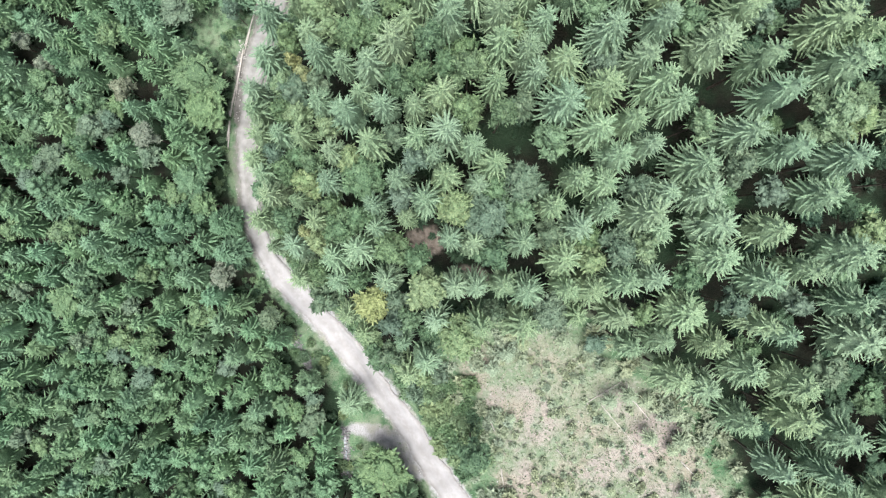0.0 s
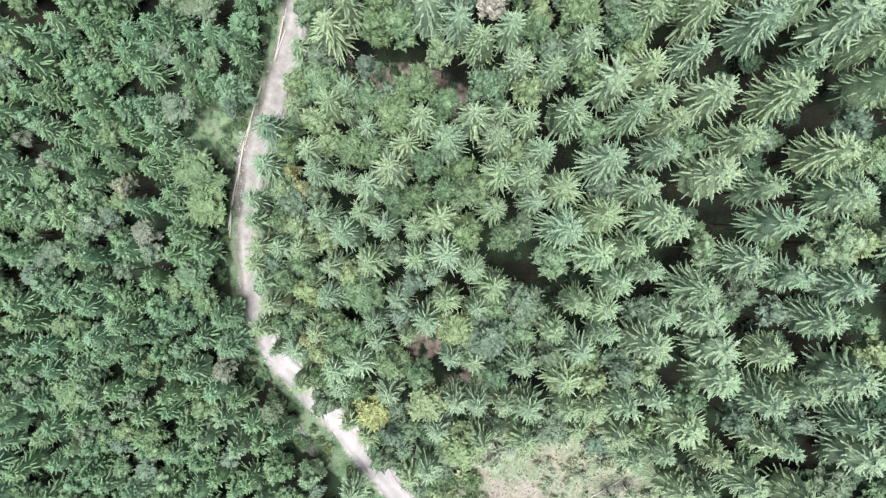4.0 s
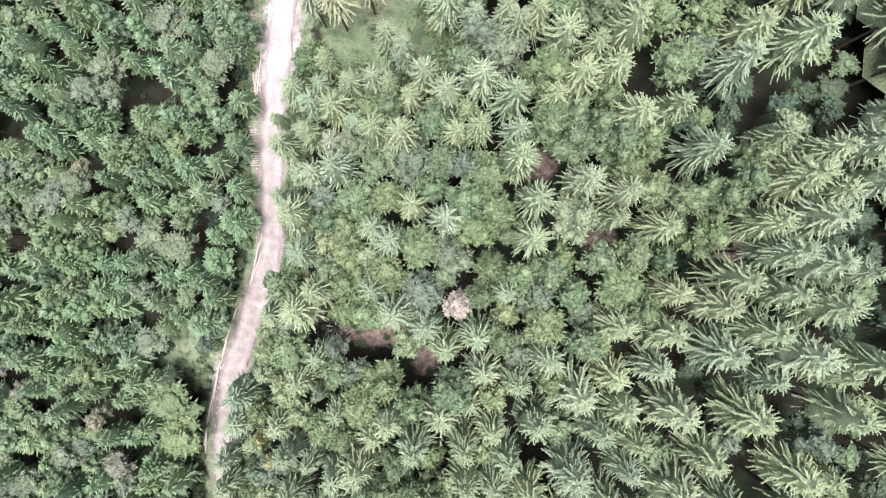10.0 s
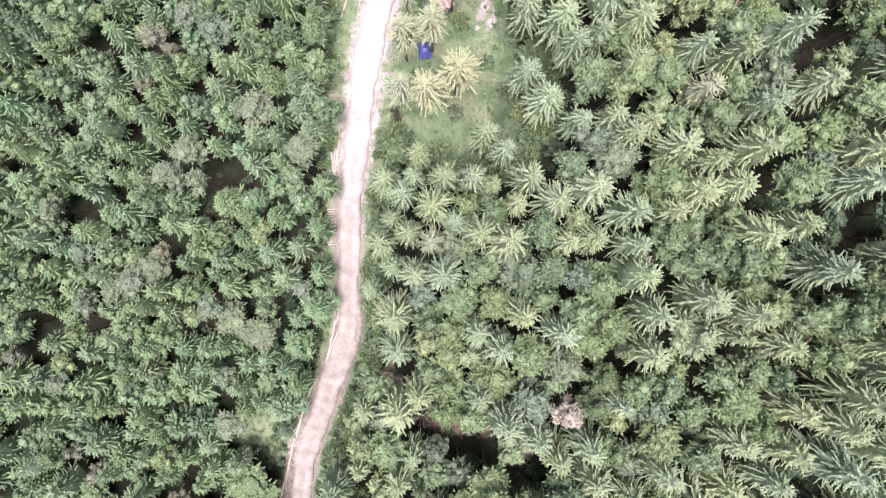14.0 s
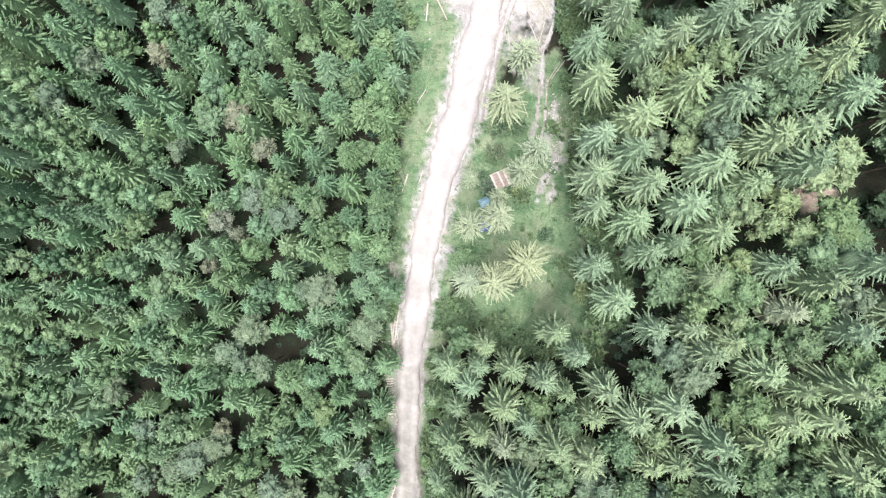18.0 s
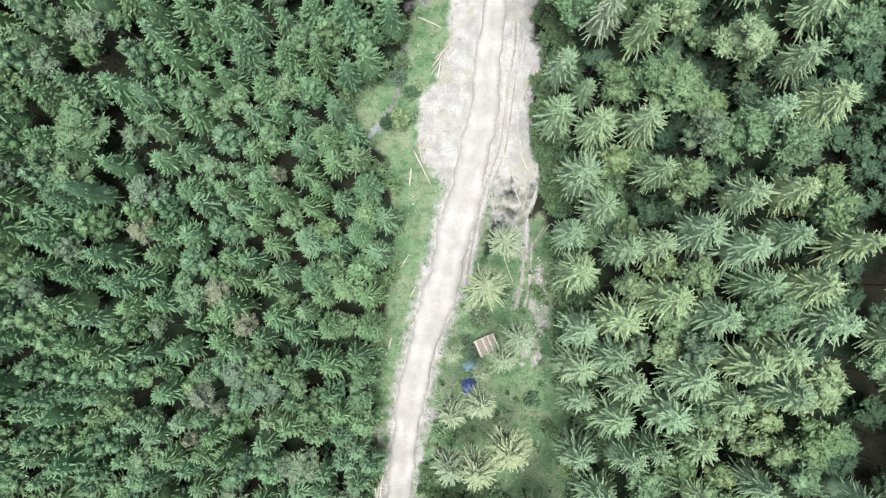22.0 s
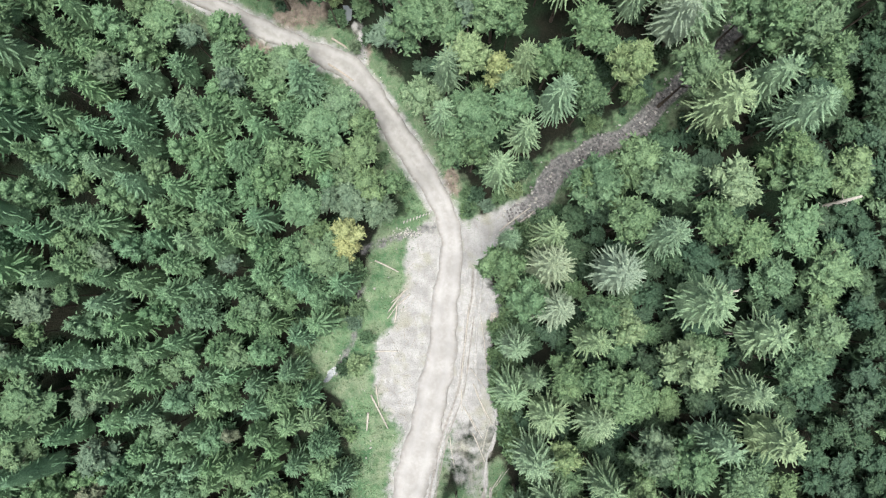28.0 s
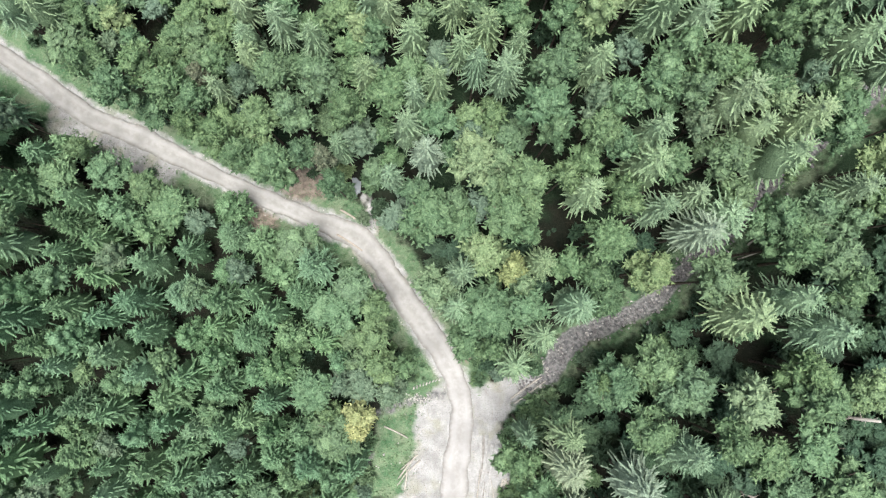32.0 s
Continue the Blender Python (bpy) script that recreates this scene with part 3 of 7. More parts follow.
def blades(soup, base, way, side, length, width, slot=0):
    """Pointed sprays, one triangle each."""
    v = np.stack((base - side * width[:, None], base + side * width[:, None], base + way * length[:, None]), 1)
    soup.add(v.reshape(-1, 3), np.arange(len(base) * 3).reshape(-1, 3), slot)


def unit(v):
    return v / np.maximum(np.linalg.norm(v, axis=-1, keepdims=True), 1e-6)


def spruce_crown(seed, h, r, bare, whorls, arms, droop, wide=1.0, forks=2, skirts=6, points=8, body=0.5, bends=3, blunt=0.6):
    """Crown of a spruce: a dark inner mass of needles, and whorls of arched branches hung with needles like thick strands."""
    g = np.random.default_rng(seed)
    soup = Soup()
    spin = g.uniform(0, 6.28)
    lopside = g.uniform(0, 6.28)

    def reach_at(u):
        return r * (0.14 + 0.86 * u ** blunt) * (1 if u < 0.8 else 1 - (u - 0.8) * 1.3)

    rings, sides, rim = skirts, points, []
    for k in range(rings):
        u = (k + 0.3) / rings
        for j in range(sides):
            ang = (j + 0.5 * (k % 2)) / sides * 2 * math.pi
            out = reach_at(u) * body * g.uniform(0.62, 1.22)
            rim.append((math.cos(ang) * out, math.sin(ang) * out, h * (0.95 - u * (1 - bare)) + g.normal(0, 0.12)))
    tris = [(rings * sides, j, (j + 1) % sides) for j in range(sides)]
    for k in range(rings - 1):
        for j in range(sides):
            p, q = k * sides + j, k * sides + (j + 1) % sides
            tris += [(p, p + sides, q + sides), (p, q + sides, q)]
    soup.add(rim + [(0, 0, h * 0.97)], tris)
    s = np.linspace(0.08, 1, bends + 1)
    girth = np.interp(s, (0, 0.35, 0.75, 1), (0.07, 0.105, 0.10, 0.03)) * wide
    n_s = bends + 1
    strip = []
    for k in range(bends):
        for c in (0, 1):
            p = k * 3 + c
            strip += [(p, p + 3, p + 4), (p, p + 4, p + 1)]
    for w in range(whorls):
        u = (w + g.uniform(0.05, 0.6)) / whorls
        z0 = h * (0.985 - u * (1 - bare))
        n = arms + int(g.integers(0, 3)) - (2 if u < 0.12 else 0)
        for a in range(n):
            az = spin + w * 2.4 + (a + g.uniform(-0.32, 0.32)) * 2 * math.pi / n
            L = reach_at(u) * g.uniform(0.68, 1.1) * (1 + 0.14 * math.cos(az - lopside))
            out = np.array((math.cos(az), math.sin(az), 0))
            flank = np.array((-out[1], out[0], 0.0))
            rise = np.interp(u, (0, 0.2, 0.6, 1), (0.9, 0.36, 0.1, -0.1)) + g.uniform(-0.14, 0.14)
            sag = droop * np.interp(u, (0, 0.3, 1), (0.1, 0.45, 0.55))
            bend = g.uniform(-0.42, 0.42)
            mid = out * (L * s)[:, None] + flank * (L * bend * s ** 2)[:, None]
            mid[:, 2] = z0 + L * (rise * s - sag * s ** 2 + 0.2 * sag * s ** 4) + g.normal(0, 0.04, n_s)
            gw = girth * (0.55 + 0.45 * min(L / (0.7 * r), 1.2)) * g.uniform(0.8, 1.2)
            low = np.array((0, 0, -1.0)) * (gw * g.uniform(0.5, 1.2))[:, None]
            v = np.stack((mid + flank * gw[:, None] + low, mid, mid - flank * gw[:, None] + low), 1)
            soup.add(v.reshape(-1, 3), strip)
            if L < 0.5 or not forks:
                continue
            f = np.linspace(0.22, 0.9, forks) + g.uniform(-0.06, 0.06, forks)
            sgn = np.where(np.arange(forks) % 2, -1, 1)
            base = np.stack([np.interp(f, s, mid[:, c]) for c in range(3)], 1)
            turn = g.uniform(0.5, 1.0, forks) * sgn + 2 * bend * f
            way = out * np.cos(turn)[:, None] + flank * np.sin(turn)[:, None]
            way[:, 2] = rise - 2 * sag * f + g.uniform(-0.35, 0.1, forks)
            way = unit(way)
            ln = (0.17 + 0.12 * L * (1.25 - f)) * g.uniform(0.7, 1.3, forks)
            blades(soup, base, way, unit(np.cross(way, (0, 0, 1.0)) + g.normal(0, 0.2, (forks, 3))), ln, (0.035 + 0.13 * ln) * wide)
    for q in range(3):
        sd = np.array([[math.cos(q * 1.05), math.sin(q * 1.05), 0]])
        kites(soup, np.array([[0, 0, h * 0.95]]), np.array([[0, 0, 1.0]]), sd, np.array([h * 0.05]), np.array([0.1]), 0.0)
    return soup.arrays()[:2]


def knob(soup, centre, rx, rz, sides=8, rings=4, slot=0, bumpy=0.12, g=None):
    """A lumpy closed core inside a clump of leaves."""
    v = [(0, 0, rz)]
    for k in range(1, rings):
        a = math.pi * k / rings
        for j in range(sides):
            b = (j + 0.5 * (k % 2)) / sides * 2 * math.pi
            q = 1 + g.uniform(-bumpy, bumpy)
            v.append((rx * math.sin(a) * math.cos(b) * q, rx * math.sin(a) * math.sin(b) * q, rz * math.cos(a) * q))
    v.append((0, 0, -rz))
    t = []
    for j in range(sides):
        t.append((0, 1 + j, 1 + (j + 1) % sides))
        e = 1 + (rings - 2) * sides
        t.append((len(v) - 1, e + (j + 1) % sides, e + j))
    for k in range(rings - 2):
        for j in range(sides):
            p, q = 1 + k * sides + j, 1 + k * sides + (j + 1) % sides
            t += [(p, p + sides, q + sides), (p, q + sides, q)]
    soup.add(np.array(v) + centre, t, slot)


def tuft_crown(seed, h, r, bare, sprays, size, lobes=11, blunt=0.55, core=0.7):
    """Crown of a young conifer: rounded tufts heaped round a leader, each set with short upturned sprays."""
    g = np.random.default_rng(seed)
    soup = Soup()
    cs, rs = [(0, 0, h * 0.93)], [0.30 * r]
    for i in range(lobes):
        u = 0.10 + 0.78 * ((i + g.uniform(0, 0.9)) / lobes) ** 0.85
        az = i * 2.4 + g.uniform(-0.4, 0.4)
        d = r * (u ** blunt) * g.uniform(0.5, 0.74)
        cs.append((math.cos(az) * d, math.sin(az) * d, h * (0.95 - u * (1 - bare))))
        rs.append(r * g.uniform(0.28, 0.42) * (0.7 + 0.45 * u))
    rings, sides, rim = 5, 7, []
    for k in range(rings):
        u = (k + 0.35) / rings
        ang = (np.arange(sides) + 0.5 * (k % 2)) / sides * 2 * math.pi
        out = r * (0.05 + 0.95 * u ** blunt) * core * g.uniform(0.75, 1.1, sides)
        rim.append(np.stack((np.cos(ang) * out, np.sin(ang) * out, h * (0.93 - u * (1 - bare)) + g.normal(0, 0.2, sides)), 1))
    tris = [(rings * sides, j, (j + 1) % sides) for j in range(sides)]
    for k in range(rings - 1):
        for j in range(sides):
            p, q = k * sides + j, k * sides + (j + 1) % sides
            tris += [(p, p + sides, q + sides), (p, q + sides, q)]
    soup.add(np.concatenate(rim + [[(0, 0, h * 0.95)]]), tris)
    area = sum(q * q for q in rs)
    for c, rad in zip(cs, rs):
        n = int(sprays * rad * rad / area) + 3
        c = np.array(c)
        away = unit(np.array((c[0], c[1], 0.0))) if c[0] or c[1] else np.zeros(3)
        knob(soup, c, rad * 0.82, rad * 1.35, 6, 3, bumpy=0.2, g=g)
        d = unit(g.normal(0, 1, (n, 3)) + (0, 0, 0.7) + away * 0.5)
        base = c + d * (rad * g.uniform(0.7, 1.0, n))[:, None] * (1, 1, 1.6)
        way = unit(d * 0.9 + away * 0.35 + g.normal(0, 0.4, (n, 3)) + (0, 0, 0.35))
        side = unit(np.cross(way, (0, 0, 1.0)) + g.normal(0, 0.3, (n, 3)))
        ln = size * g.uniform(0.65, 1.35, n)
        blades(soup, base, way, side, ln, ln * g.uniform(0.20, 0.34, n))
    for q in range(2):
        sd = np.array([[math.cos(q * 1.5), math.sin(q * 1.5), 0]])
        kites(soup, np.array([[0, 0, h * 0.94]]), np.array([[0, 0, 1.0]]), sd, np.array([h * 0.06]), np.array([0.16]), 0.0)
    return soup.arrays()[:2]


def young_crown(seed, h, r, bare, whorls, arms, blunt=0.65, body=0.72):
    """Crown of a young spruce: a lumpy cone of needles with tiers of short broad branches."""
    g = np.random.default_rng(seed)
    soup = Soup()
    turn, spin = g.uniform(0, 6.28, 3), g.uniform(0, 6.28)

    def reach(u, ang):
        lump = 1 + 0.12 * np.sin(3 * ang + turn[0] + 7 * u) + 0.10 * np.sin(5 * ang + turn[1] - 11 * u)
        return r * (0.07 + 0.93 * u ** blunt) * lump

    rings, sides, rim = 6, 9, []
    for k in range(rings):
        u = (k + 0.4) / rings
        ang = (np.arange(sides) + 0.5 * (k % 2)) / sides * 2 * math.pi
        out = reach(u, ang) * body * g.uniform(0.75, 1.12, sides)
        rim.append(np.stack((np.cos(ang) * out, np.sin(ang) * out, h * (0.94 - u * (1 - bare)) + g.normal(0, 0.2, sides)), 1))
    tris = [(rings * sides, j, (j + 1) % sides) for j in range(sides)]
    for k in range(rings - 1):
        for j in range(sides):
            p, q = k * sides + j, k * sides + (j + 1) % sides
            tris += [(p, p + sides, q + sides), (p, q + sides, q)]
    soup.add(np.concatenate(rim + [[(0, 0, h * 0.955)]]), tris)
    for w in range(whorls):
        u = (w + g.uniform(0.15, 0.5)) / whorls
        n = max(5, int(arms * (0.55 + 0.55 * u)))
        az = spin + w * 2.4 + (np.arange(n) + g.uniform(-0.3, 0.3, n)) * 2 * math.pi / n
        out = np.stack((np.cos(az), np.sin(az), 0 * az), 1)
        flank = np.stack((-out[:, 1], out[:, 0], 0 * az), 1)
        L = reach(np.full(n, u), az) * g.uniform(0.82, 1.14, n)
        tilt = np.interp(u, (0, 0.25, 1), (0.9, 0.35, 0.0)) + g.uniform(-0.2, 0.2, n)
        way = unit(out + (0, 0, 1) * tilt[:, None])
        start = 0.3
        base = out * (L * start)[:, None]
        base[:, 2] = h * (0.975 - u * (1 - bare)) + 0.1 * L + g.normal(0, 0.12, n)
        ln = L * (1 - start)
        kites(soup, base, way, flank, ln, 0.10 + 0.10 * ln, 0.10)
        for sgn in (-1, 1, 0):
            f = g.uniform(0.25, 0.8, n)
            b2 = base + way * (ln * f)[:, None]
            a2 = sgn * g.uniform(0.45, 0.95, n)
            w2 = out * np.cos(a2)[:, None] + flank * np.sin(a2)[:, None]
            w2[:, 2] = tilt + g.uniform(-0.1, 0.7 if sgn == 0 else 0.3, n)
            w2 = unit(w2)
            l2 = (0.22 + 0.26 * ln) * g.uniform(0.7, 1.25, n)
            blades(soup, b2, w2, unit(np.cross(w2, (0, 0, 1.0)) + g.normal(0, 0.25, (n, 3))), l2, 0.06 + 0.13 * l2)
    for q in range(2):
        sd = np.array([[math.cos(q * 1.5), math.sin(q * 1.5), 0]])
        kites(soup, np.array([[0, 0, h * 0.93]]), np.array([[0, 0, 1.0]]), sd, np.array([h * 0.07]), np.array([0.2]), 0.0)
    return soup.arrays()[:2]


def leaf_crown(seed, h, r, lobes, sprays, size, tall=1.0, low=0.0, core=0.8):
    """Crown of a broadleaved tree: overlapping clumps of leaf sprays with gaps between."""
    g = np.random.default_rng(seed)
    soup = Soup()
    mid = h - r * tall
    cs, rs = [(0, 0, mid + 0.05 * r * tall), (0, 0, mid + 0.55 * r * tall)], [0.72 * r, 0.46 * r]
    for i in range(lobes):
        el = g.uniform(-0.35 - low, 1.05)
        az = i * 2.4 + g.uniform(-0.3, 0.3)
        d = r * g.uniform(0.55, 0.74)
        slim = 1.08 - 0.4 * max(0.0, math.sin(el))
        cs.append((math.cos(az) * math.cos(el) * d * slim, math.sin(az) * math.cos(el) * d * slim, mid + math.sin(el) * d * tall))
        rs.append(r * g.uniform(0.26, 0.44))
    for c, rad in zip(cs, rs):
        if core:
            knob(soup, np.array(c), rad * core, rad * core * 0.92, 7, 4, bumpy=0.2, g=g)
        n = int(sprays * (rad / (0.4 * r)) ** 1.2)
        d = unit(g.normal(0, 1, (n, 3)) + (0, 0, 0.8))
        base = np.array(c) + d * (rad * g.uniform(0.6, 0.95, n))[:, None] * (1, 1, 0.9)
        way = unit(d * 0.9 + g.normal(0, 0.55, (n, 3)) + (0, 0, 0.12))
        sd = unit(np.cross(way, g.normal(0, 0.5, (n, 3)) + (0, 0, 1.0)))
        ln = size * g.uniform(0.7, 1.35, n)
        blades(soup, base, way, sd, ln, ln * g.uniform(0.22, 0.36, n))
    return soup.arrays()[:2]


def stem(seed, h, thick, limbs=0, r=0.0):
    """Trunk with a taper and slight sweep; limbs where the tree forks."""
    g = np.random.default_rng(seed)
    soup = Soup()
    top = h * (0.96 if not limbs else 0.62)
    z = np.array([-0.6, 0.0, 0.5, 0.25 * top, 0.55 * top, 0.8 * top, top])
    sway = g.uniform(-0.12, 0.12, 2)
    path = np.stack((sway[0] * np.sin(z / h * 3), sway[1] * np.sin(z / h * 2.3), z), 1)
    rad = thick * np.array([1.5, 1.35, 1.05, 0.85, 0.6, 0.36, 0.06 if not limbs else 0.3])
    tube(soup, path, rad, 6, wobble=0.05)
    for i in range(limbs):
        a = i * 2.4 + g.uniform(0, 0.6)
        z0 = h * g.uniform(0.42, 0.6)
        tip = np.array((math.cos(a) * r * 0.7, math.sin(a) * r * 0.7, h * g.uniform(0.72, 0.9)))
        p0 = np.array((0, 0, z0))
        tube(soup, [p0, p0 * 0.55 + tip * 0.45 + (0, 0, -0.3), tip], [thick * 0.45, thick * 0.3, thick * 0.08], 5)
    return soup.arrays()[:2]


H0, R0 = 20.0, 3.0          # all crowns are drawn at this size, then scaled
SHAPES = {
    "spruce": [spruce_crown(10 + i, H0, R0, 0.48 + 0.03 * (i % 3), 12, 12, 1.05 + 0.2 * (i % 3), 1.15, 5, 7, 10, 0.66, 2, 0.42 + 0.05 * (i % 3)) for i in range(8)],
    "young": [spruce_crown(40 + i, H0, R0, 0.26, 12, 10, 0.75 + 0.15 * (i % 3), 1.6, 3, 6, 9, 0.73, 2, 0.50 + 0.05 * (i % 3)) for i in range(5)]
             + [young_crown(46 + i, H0, R0, 0.24, 14, 18, 0.6, 0.76) for i in range(2)]
             + [tuft_crown(48 + i, H0, R0, 0.30, 600, 0.46, 20 + i % 4, 0.55 + 0.07 * (i % 3), 0.66) for i in range(2)],
    "thin": [spruce_crown(60 + i, H0, R0, 0.60, 9, 15, 0.7, 1.1, 4, 6, 9, 0.52, 2, 0.45) for i in range(4)],
    "leafy": [leaf_crown(70 + i, H0, R0, 14 + i % 3, 45, 0.56, 1.75 + 0.25 * (i % 3), 0.25, 0.78) for i in range(7)],
}
LIGHT = {
    "spruce": [spruce_crown(110 + i, H0, R0, 0.52, 10, 12, 1.15, 1.2, 4, 6, 9, 0.68, 2, 0.44) for i in range(6)],
    "young": [spruce_crown(140 + i, H0, R0, 0.28, 10, 10, 0.75 + 0.15 * (i % 3), 1.7, 2, 5, 9, 0.75, 2, 0.48 + 0.05 * (i % 4)) for i in range(8)]
             + [young_crown(150 + i, H0, R0, 0.26, 12, 15, 0.6, 0.78) for i in range(3)]
             + [tuft_crown(160 + i, H0, R0, 0.34, 320, 0.52, 17 + i % 4, 0.54 + 0.06 * (i % 4), 0.68) for i in range(3)],
    "leafy": [leaf_crown(170 + i, H0, R0, 11, 22, 0.72, 1.5 + 0.2 * (i % 3), 0.2, 0.8) for i in range(5)],
    "bush": [leaf_crown(190 + i, 2 * R0, R0, 2, 24, 1.5, core=0) for i in range(3)],
}
BUSH = [leaf_crown(90 + i, 2 * R0, R0, 9, 40, 1.1, core=0.7) for i in range(3)]
STEMS = {"spruce": [stem(210 + i, H0, 0.19) for i in range(3)], "young": [stem(220 + i, H0, 0.15) for i in range(3)], "thin": [stem(240 + i, H0, 0.17) for i in range(3)],
         "leafy": [stem(230 + i, H0, 0.2, 5, R0) for i in range(3)]}
LIGHT_STEM = Soup()
tube(LIGHT_STEM, [(0, 0, -0.6), (0, 0, 0.4), (0, 0, H0 * 0.55), (0, 0, H0 * 0.93)], [0.26, 0.2, 0.13, 0.03], 5)
STEM_MESH = {k: [tri_mesh("trunk", v, t, BARK, smooth=True) for v, t in s] for k, s in STEMS.items()}
CROWN_MESH = {}


def crown_mesh(shape, i, mat_):
    key = shape, i, mat_.name
    if key not in CROWN_MESH:
        CROWN_MESH[key] = tri_mesh("crown", *SHAPES[shape][i], mat_)
    return CROWN_MESH[key]


#          name, shape, leaves, category, label
KINDS = {
    "S": ("spruce", "spruce", SPRUCE, "spruce tree", "tall grey-green spruce with arched drooping branches in the stand"),
    "K": ("meadow_spruce", "thin", PALESPRUCE, "spruce tree", "slender pale green spruce with thin open branches in open grass"),
    "J": ("young_spruce", "young", YOUNG, "spruce tree", "young dark green spruce with dense short branches in the plantation"),
    "W": ("silver_spruce", "spruce", SILVER, "spruce tree", "pale silvery green spruce with arched branches in the stand"),
    "B": ("broadleaf_tree", "leafy", LEAF, "tree", "green broadleaved tree with a rounded clumpy crown"),
    "G": ("grey_leaved_tree", "leafy", GREY, "tree", "broadleaved tree with a pale grey-green rounded crown"),
    "L": ("light_green_tree", "leafy", LIME, "tree", "broadleaved tree with a light yellow-green crown"),
    "Y": ("yellow_tree", "leafy", YELLOW, "tree", "broadleaved tree with a yellow-green autumn crown"),
    "C": ("autumn_tree", "leafy", ORANGE, "tree", "small broadleaved tree turning golden yellow among the spruces"),
    "Q": ("pale_tree", "leafy", PINK, "tree", "half-bare tree with a pale pinkish white crown"),
    "P": ("withered_tree", "leafy", PALE, "tree", "withered tree with a dull grey-brown crown"),
    "D": ("blue_green_tree", "leafy", TEAL, "tree", "broadleaved tree with a dark blue-green crown"),
}
PLANTED = []
SILVER_SPOTS = [(-11.1, 69.9), (24.2, 89.3), (6.2, 164.6), (14, 163.4), (7, 158.8), (21.6, 195.1), (-11.8, 206.4)]


def young_radius(y):
    """Crowns of the plantation: wider in the south, narrower in the north."""
    return float(np.interp(y, (-20, 60, 95, 135, 170), (3.2, 3.1, 2.85, 2.9, 3.15)))


def plant(code, rows):
    """Trees one by one: x, y, height, crown radius."""
    name, shape, leaves, category, label = KINDS[code]
    for x, y, h, r in rows:
        if code == "S" and any((x - a) ** 2 + (y - b) ** 2 < 5 for a, b in SILVER_SPOTS):
            continue
        i = len(PLANTED)
        if code in "PGL" and any((x - p[0]) ** 2 + (y - p[1]) ** 2 < 4 for p in PLANTED):
            continue
        if code == "J":
            r = young_radius(y) * (0.9 + 0.2 * math.sin(i * 7.3) ** 2)
        if code == "S":
            r *= 0.92
        if code == "P":
            r *= 0.85
        tree = tagged(new(name), label, category, group=name.replace("_", " ") + "s of the wood")
        tree.matrix_basis = (Matrix.Translation((x, y, z_at(x, y) - 0.1)) @ Matrix.Rotation(i * 2.399, 4, "Z")
                             @ Matrix.Diagonal((r / R0, r / R0, h / H0, 1)))
        part("trunk", STEM_MESH[shape][i % 3], tree)
        part("crown", crown_mesh(shape, i % len(SHAPES[shape]), leaves), tree)
        PLANTED.append((x, y, r))


# trees that can be told apart, stand by stand from south to north
plant("S", [
    (-17.1, -31.7, 12.5, 3.7), (57.5, -29.5, 21.4, 5), (43.6, -27.6, 20.8, 4.1), (50.9, -27.3, 21.1, 4.8), (37.9, -22.8, 20.3, 4.1), (51, -22.1, 21.1, 4.6),
    (34.2, -21.6, 20, 3.9), (43.8, -20.1, 20.6, 4.3), (-6.3, -17.5, 20.6, 2.4), (38.9, -16.2, 20.1, 3.7), (31.8, -15.8, 19.4, 3.7), (58.4, -15.5, 21.6, 5),
    (48.5, -14.6, 20.9, 3), (34.6, -11.6, 19.5, 5), (20.6, -8.1, 20.8, 3.7), (17.3, -8.1, 21, 3.1), (4.7, -8.1, 21.5, 3), (1.7, -7.9, 21.4, 3.4),
    (8.4, -7.5, 21.5, 3.3), (43.5, -7, 20.6, 4), (48, -5.3, 21.1, 3.3), (37.2, -3.4, 20.1, 4.7), (53.5, -3, 21.8, 5), (-27.6, -2.6, 21.3, 2.2),
])
plant("S", [
    (10.9, -1.6, 21.8, 3.5), (0.9, -1.1, 21.8, 2.9), (43.5, 0.1, 21.1, 3.9), (18.4, 0.3, 21.4, 3.4), (36.5, 0.7, 20.6, 4.7), (-5.2, 1.9, 21.7, 2.4),
    (21.8, 2.9, 21.4, 2.8), (14.7, 3.3, 22.1, 3), (-9.9, 3.7, 21.7, 2.7), (49, 4.5, 22.3, 4.1), (-22.1, 4.6, 21.5, 2.5), (34.7, 4.8, 21.1, 4.3),
    (4.6, 6.2, 22.2, 2.7), (18, 7, 22.4, 3), (-16.9, 7.2, 21.6, 3.3), (-6.6, 7.3, 21.9, 2.9), (33.7, 8.7, 21.6, 4.2), (51.6, 9, 23.1, 4.2),
    (22.8, 9.8, 22.5, 3.9), (-1.3, 10.3, 22.1, 2.4), (44.7, 10.4, 23, 3.6), (26.9, 11.2, 22.4, 2.9), (3.9, 11.4, 22.5, 3), (-16.3, 11.5, 21.6, 3),
])
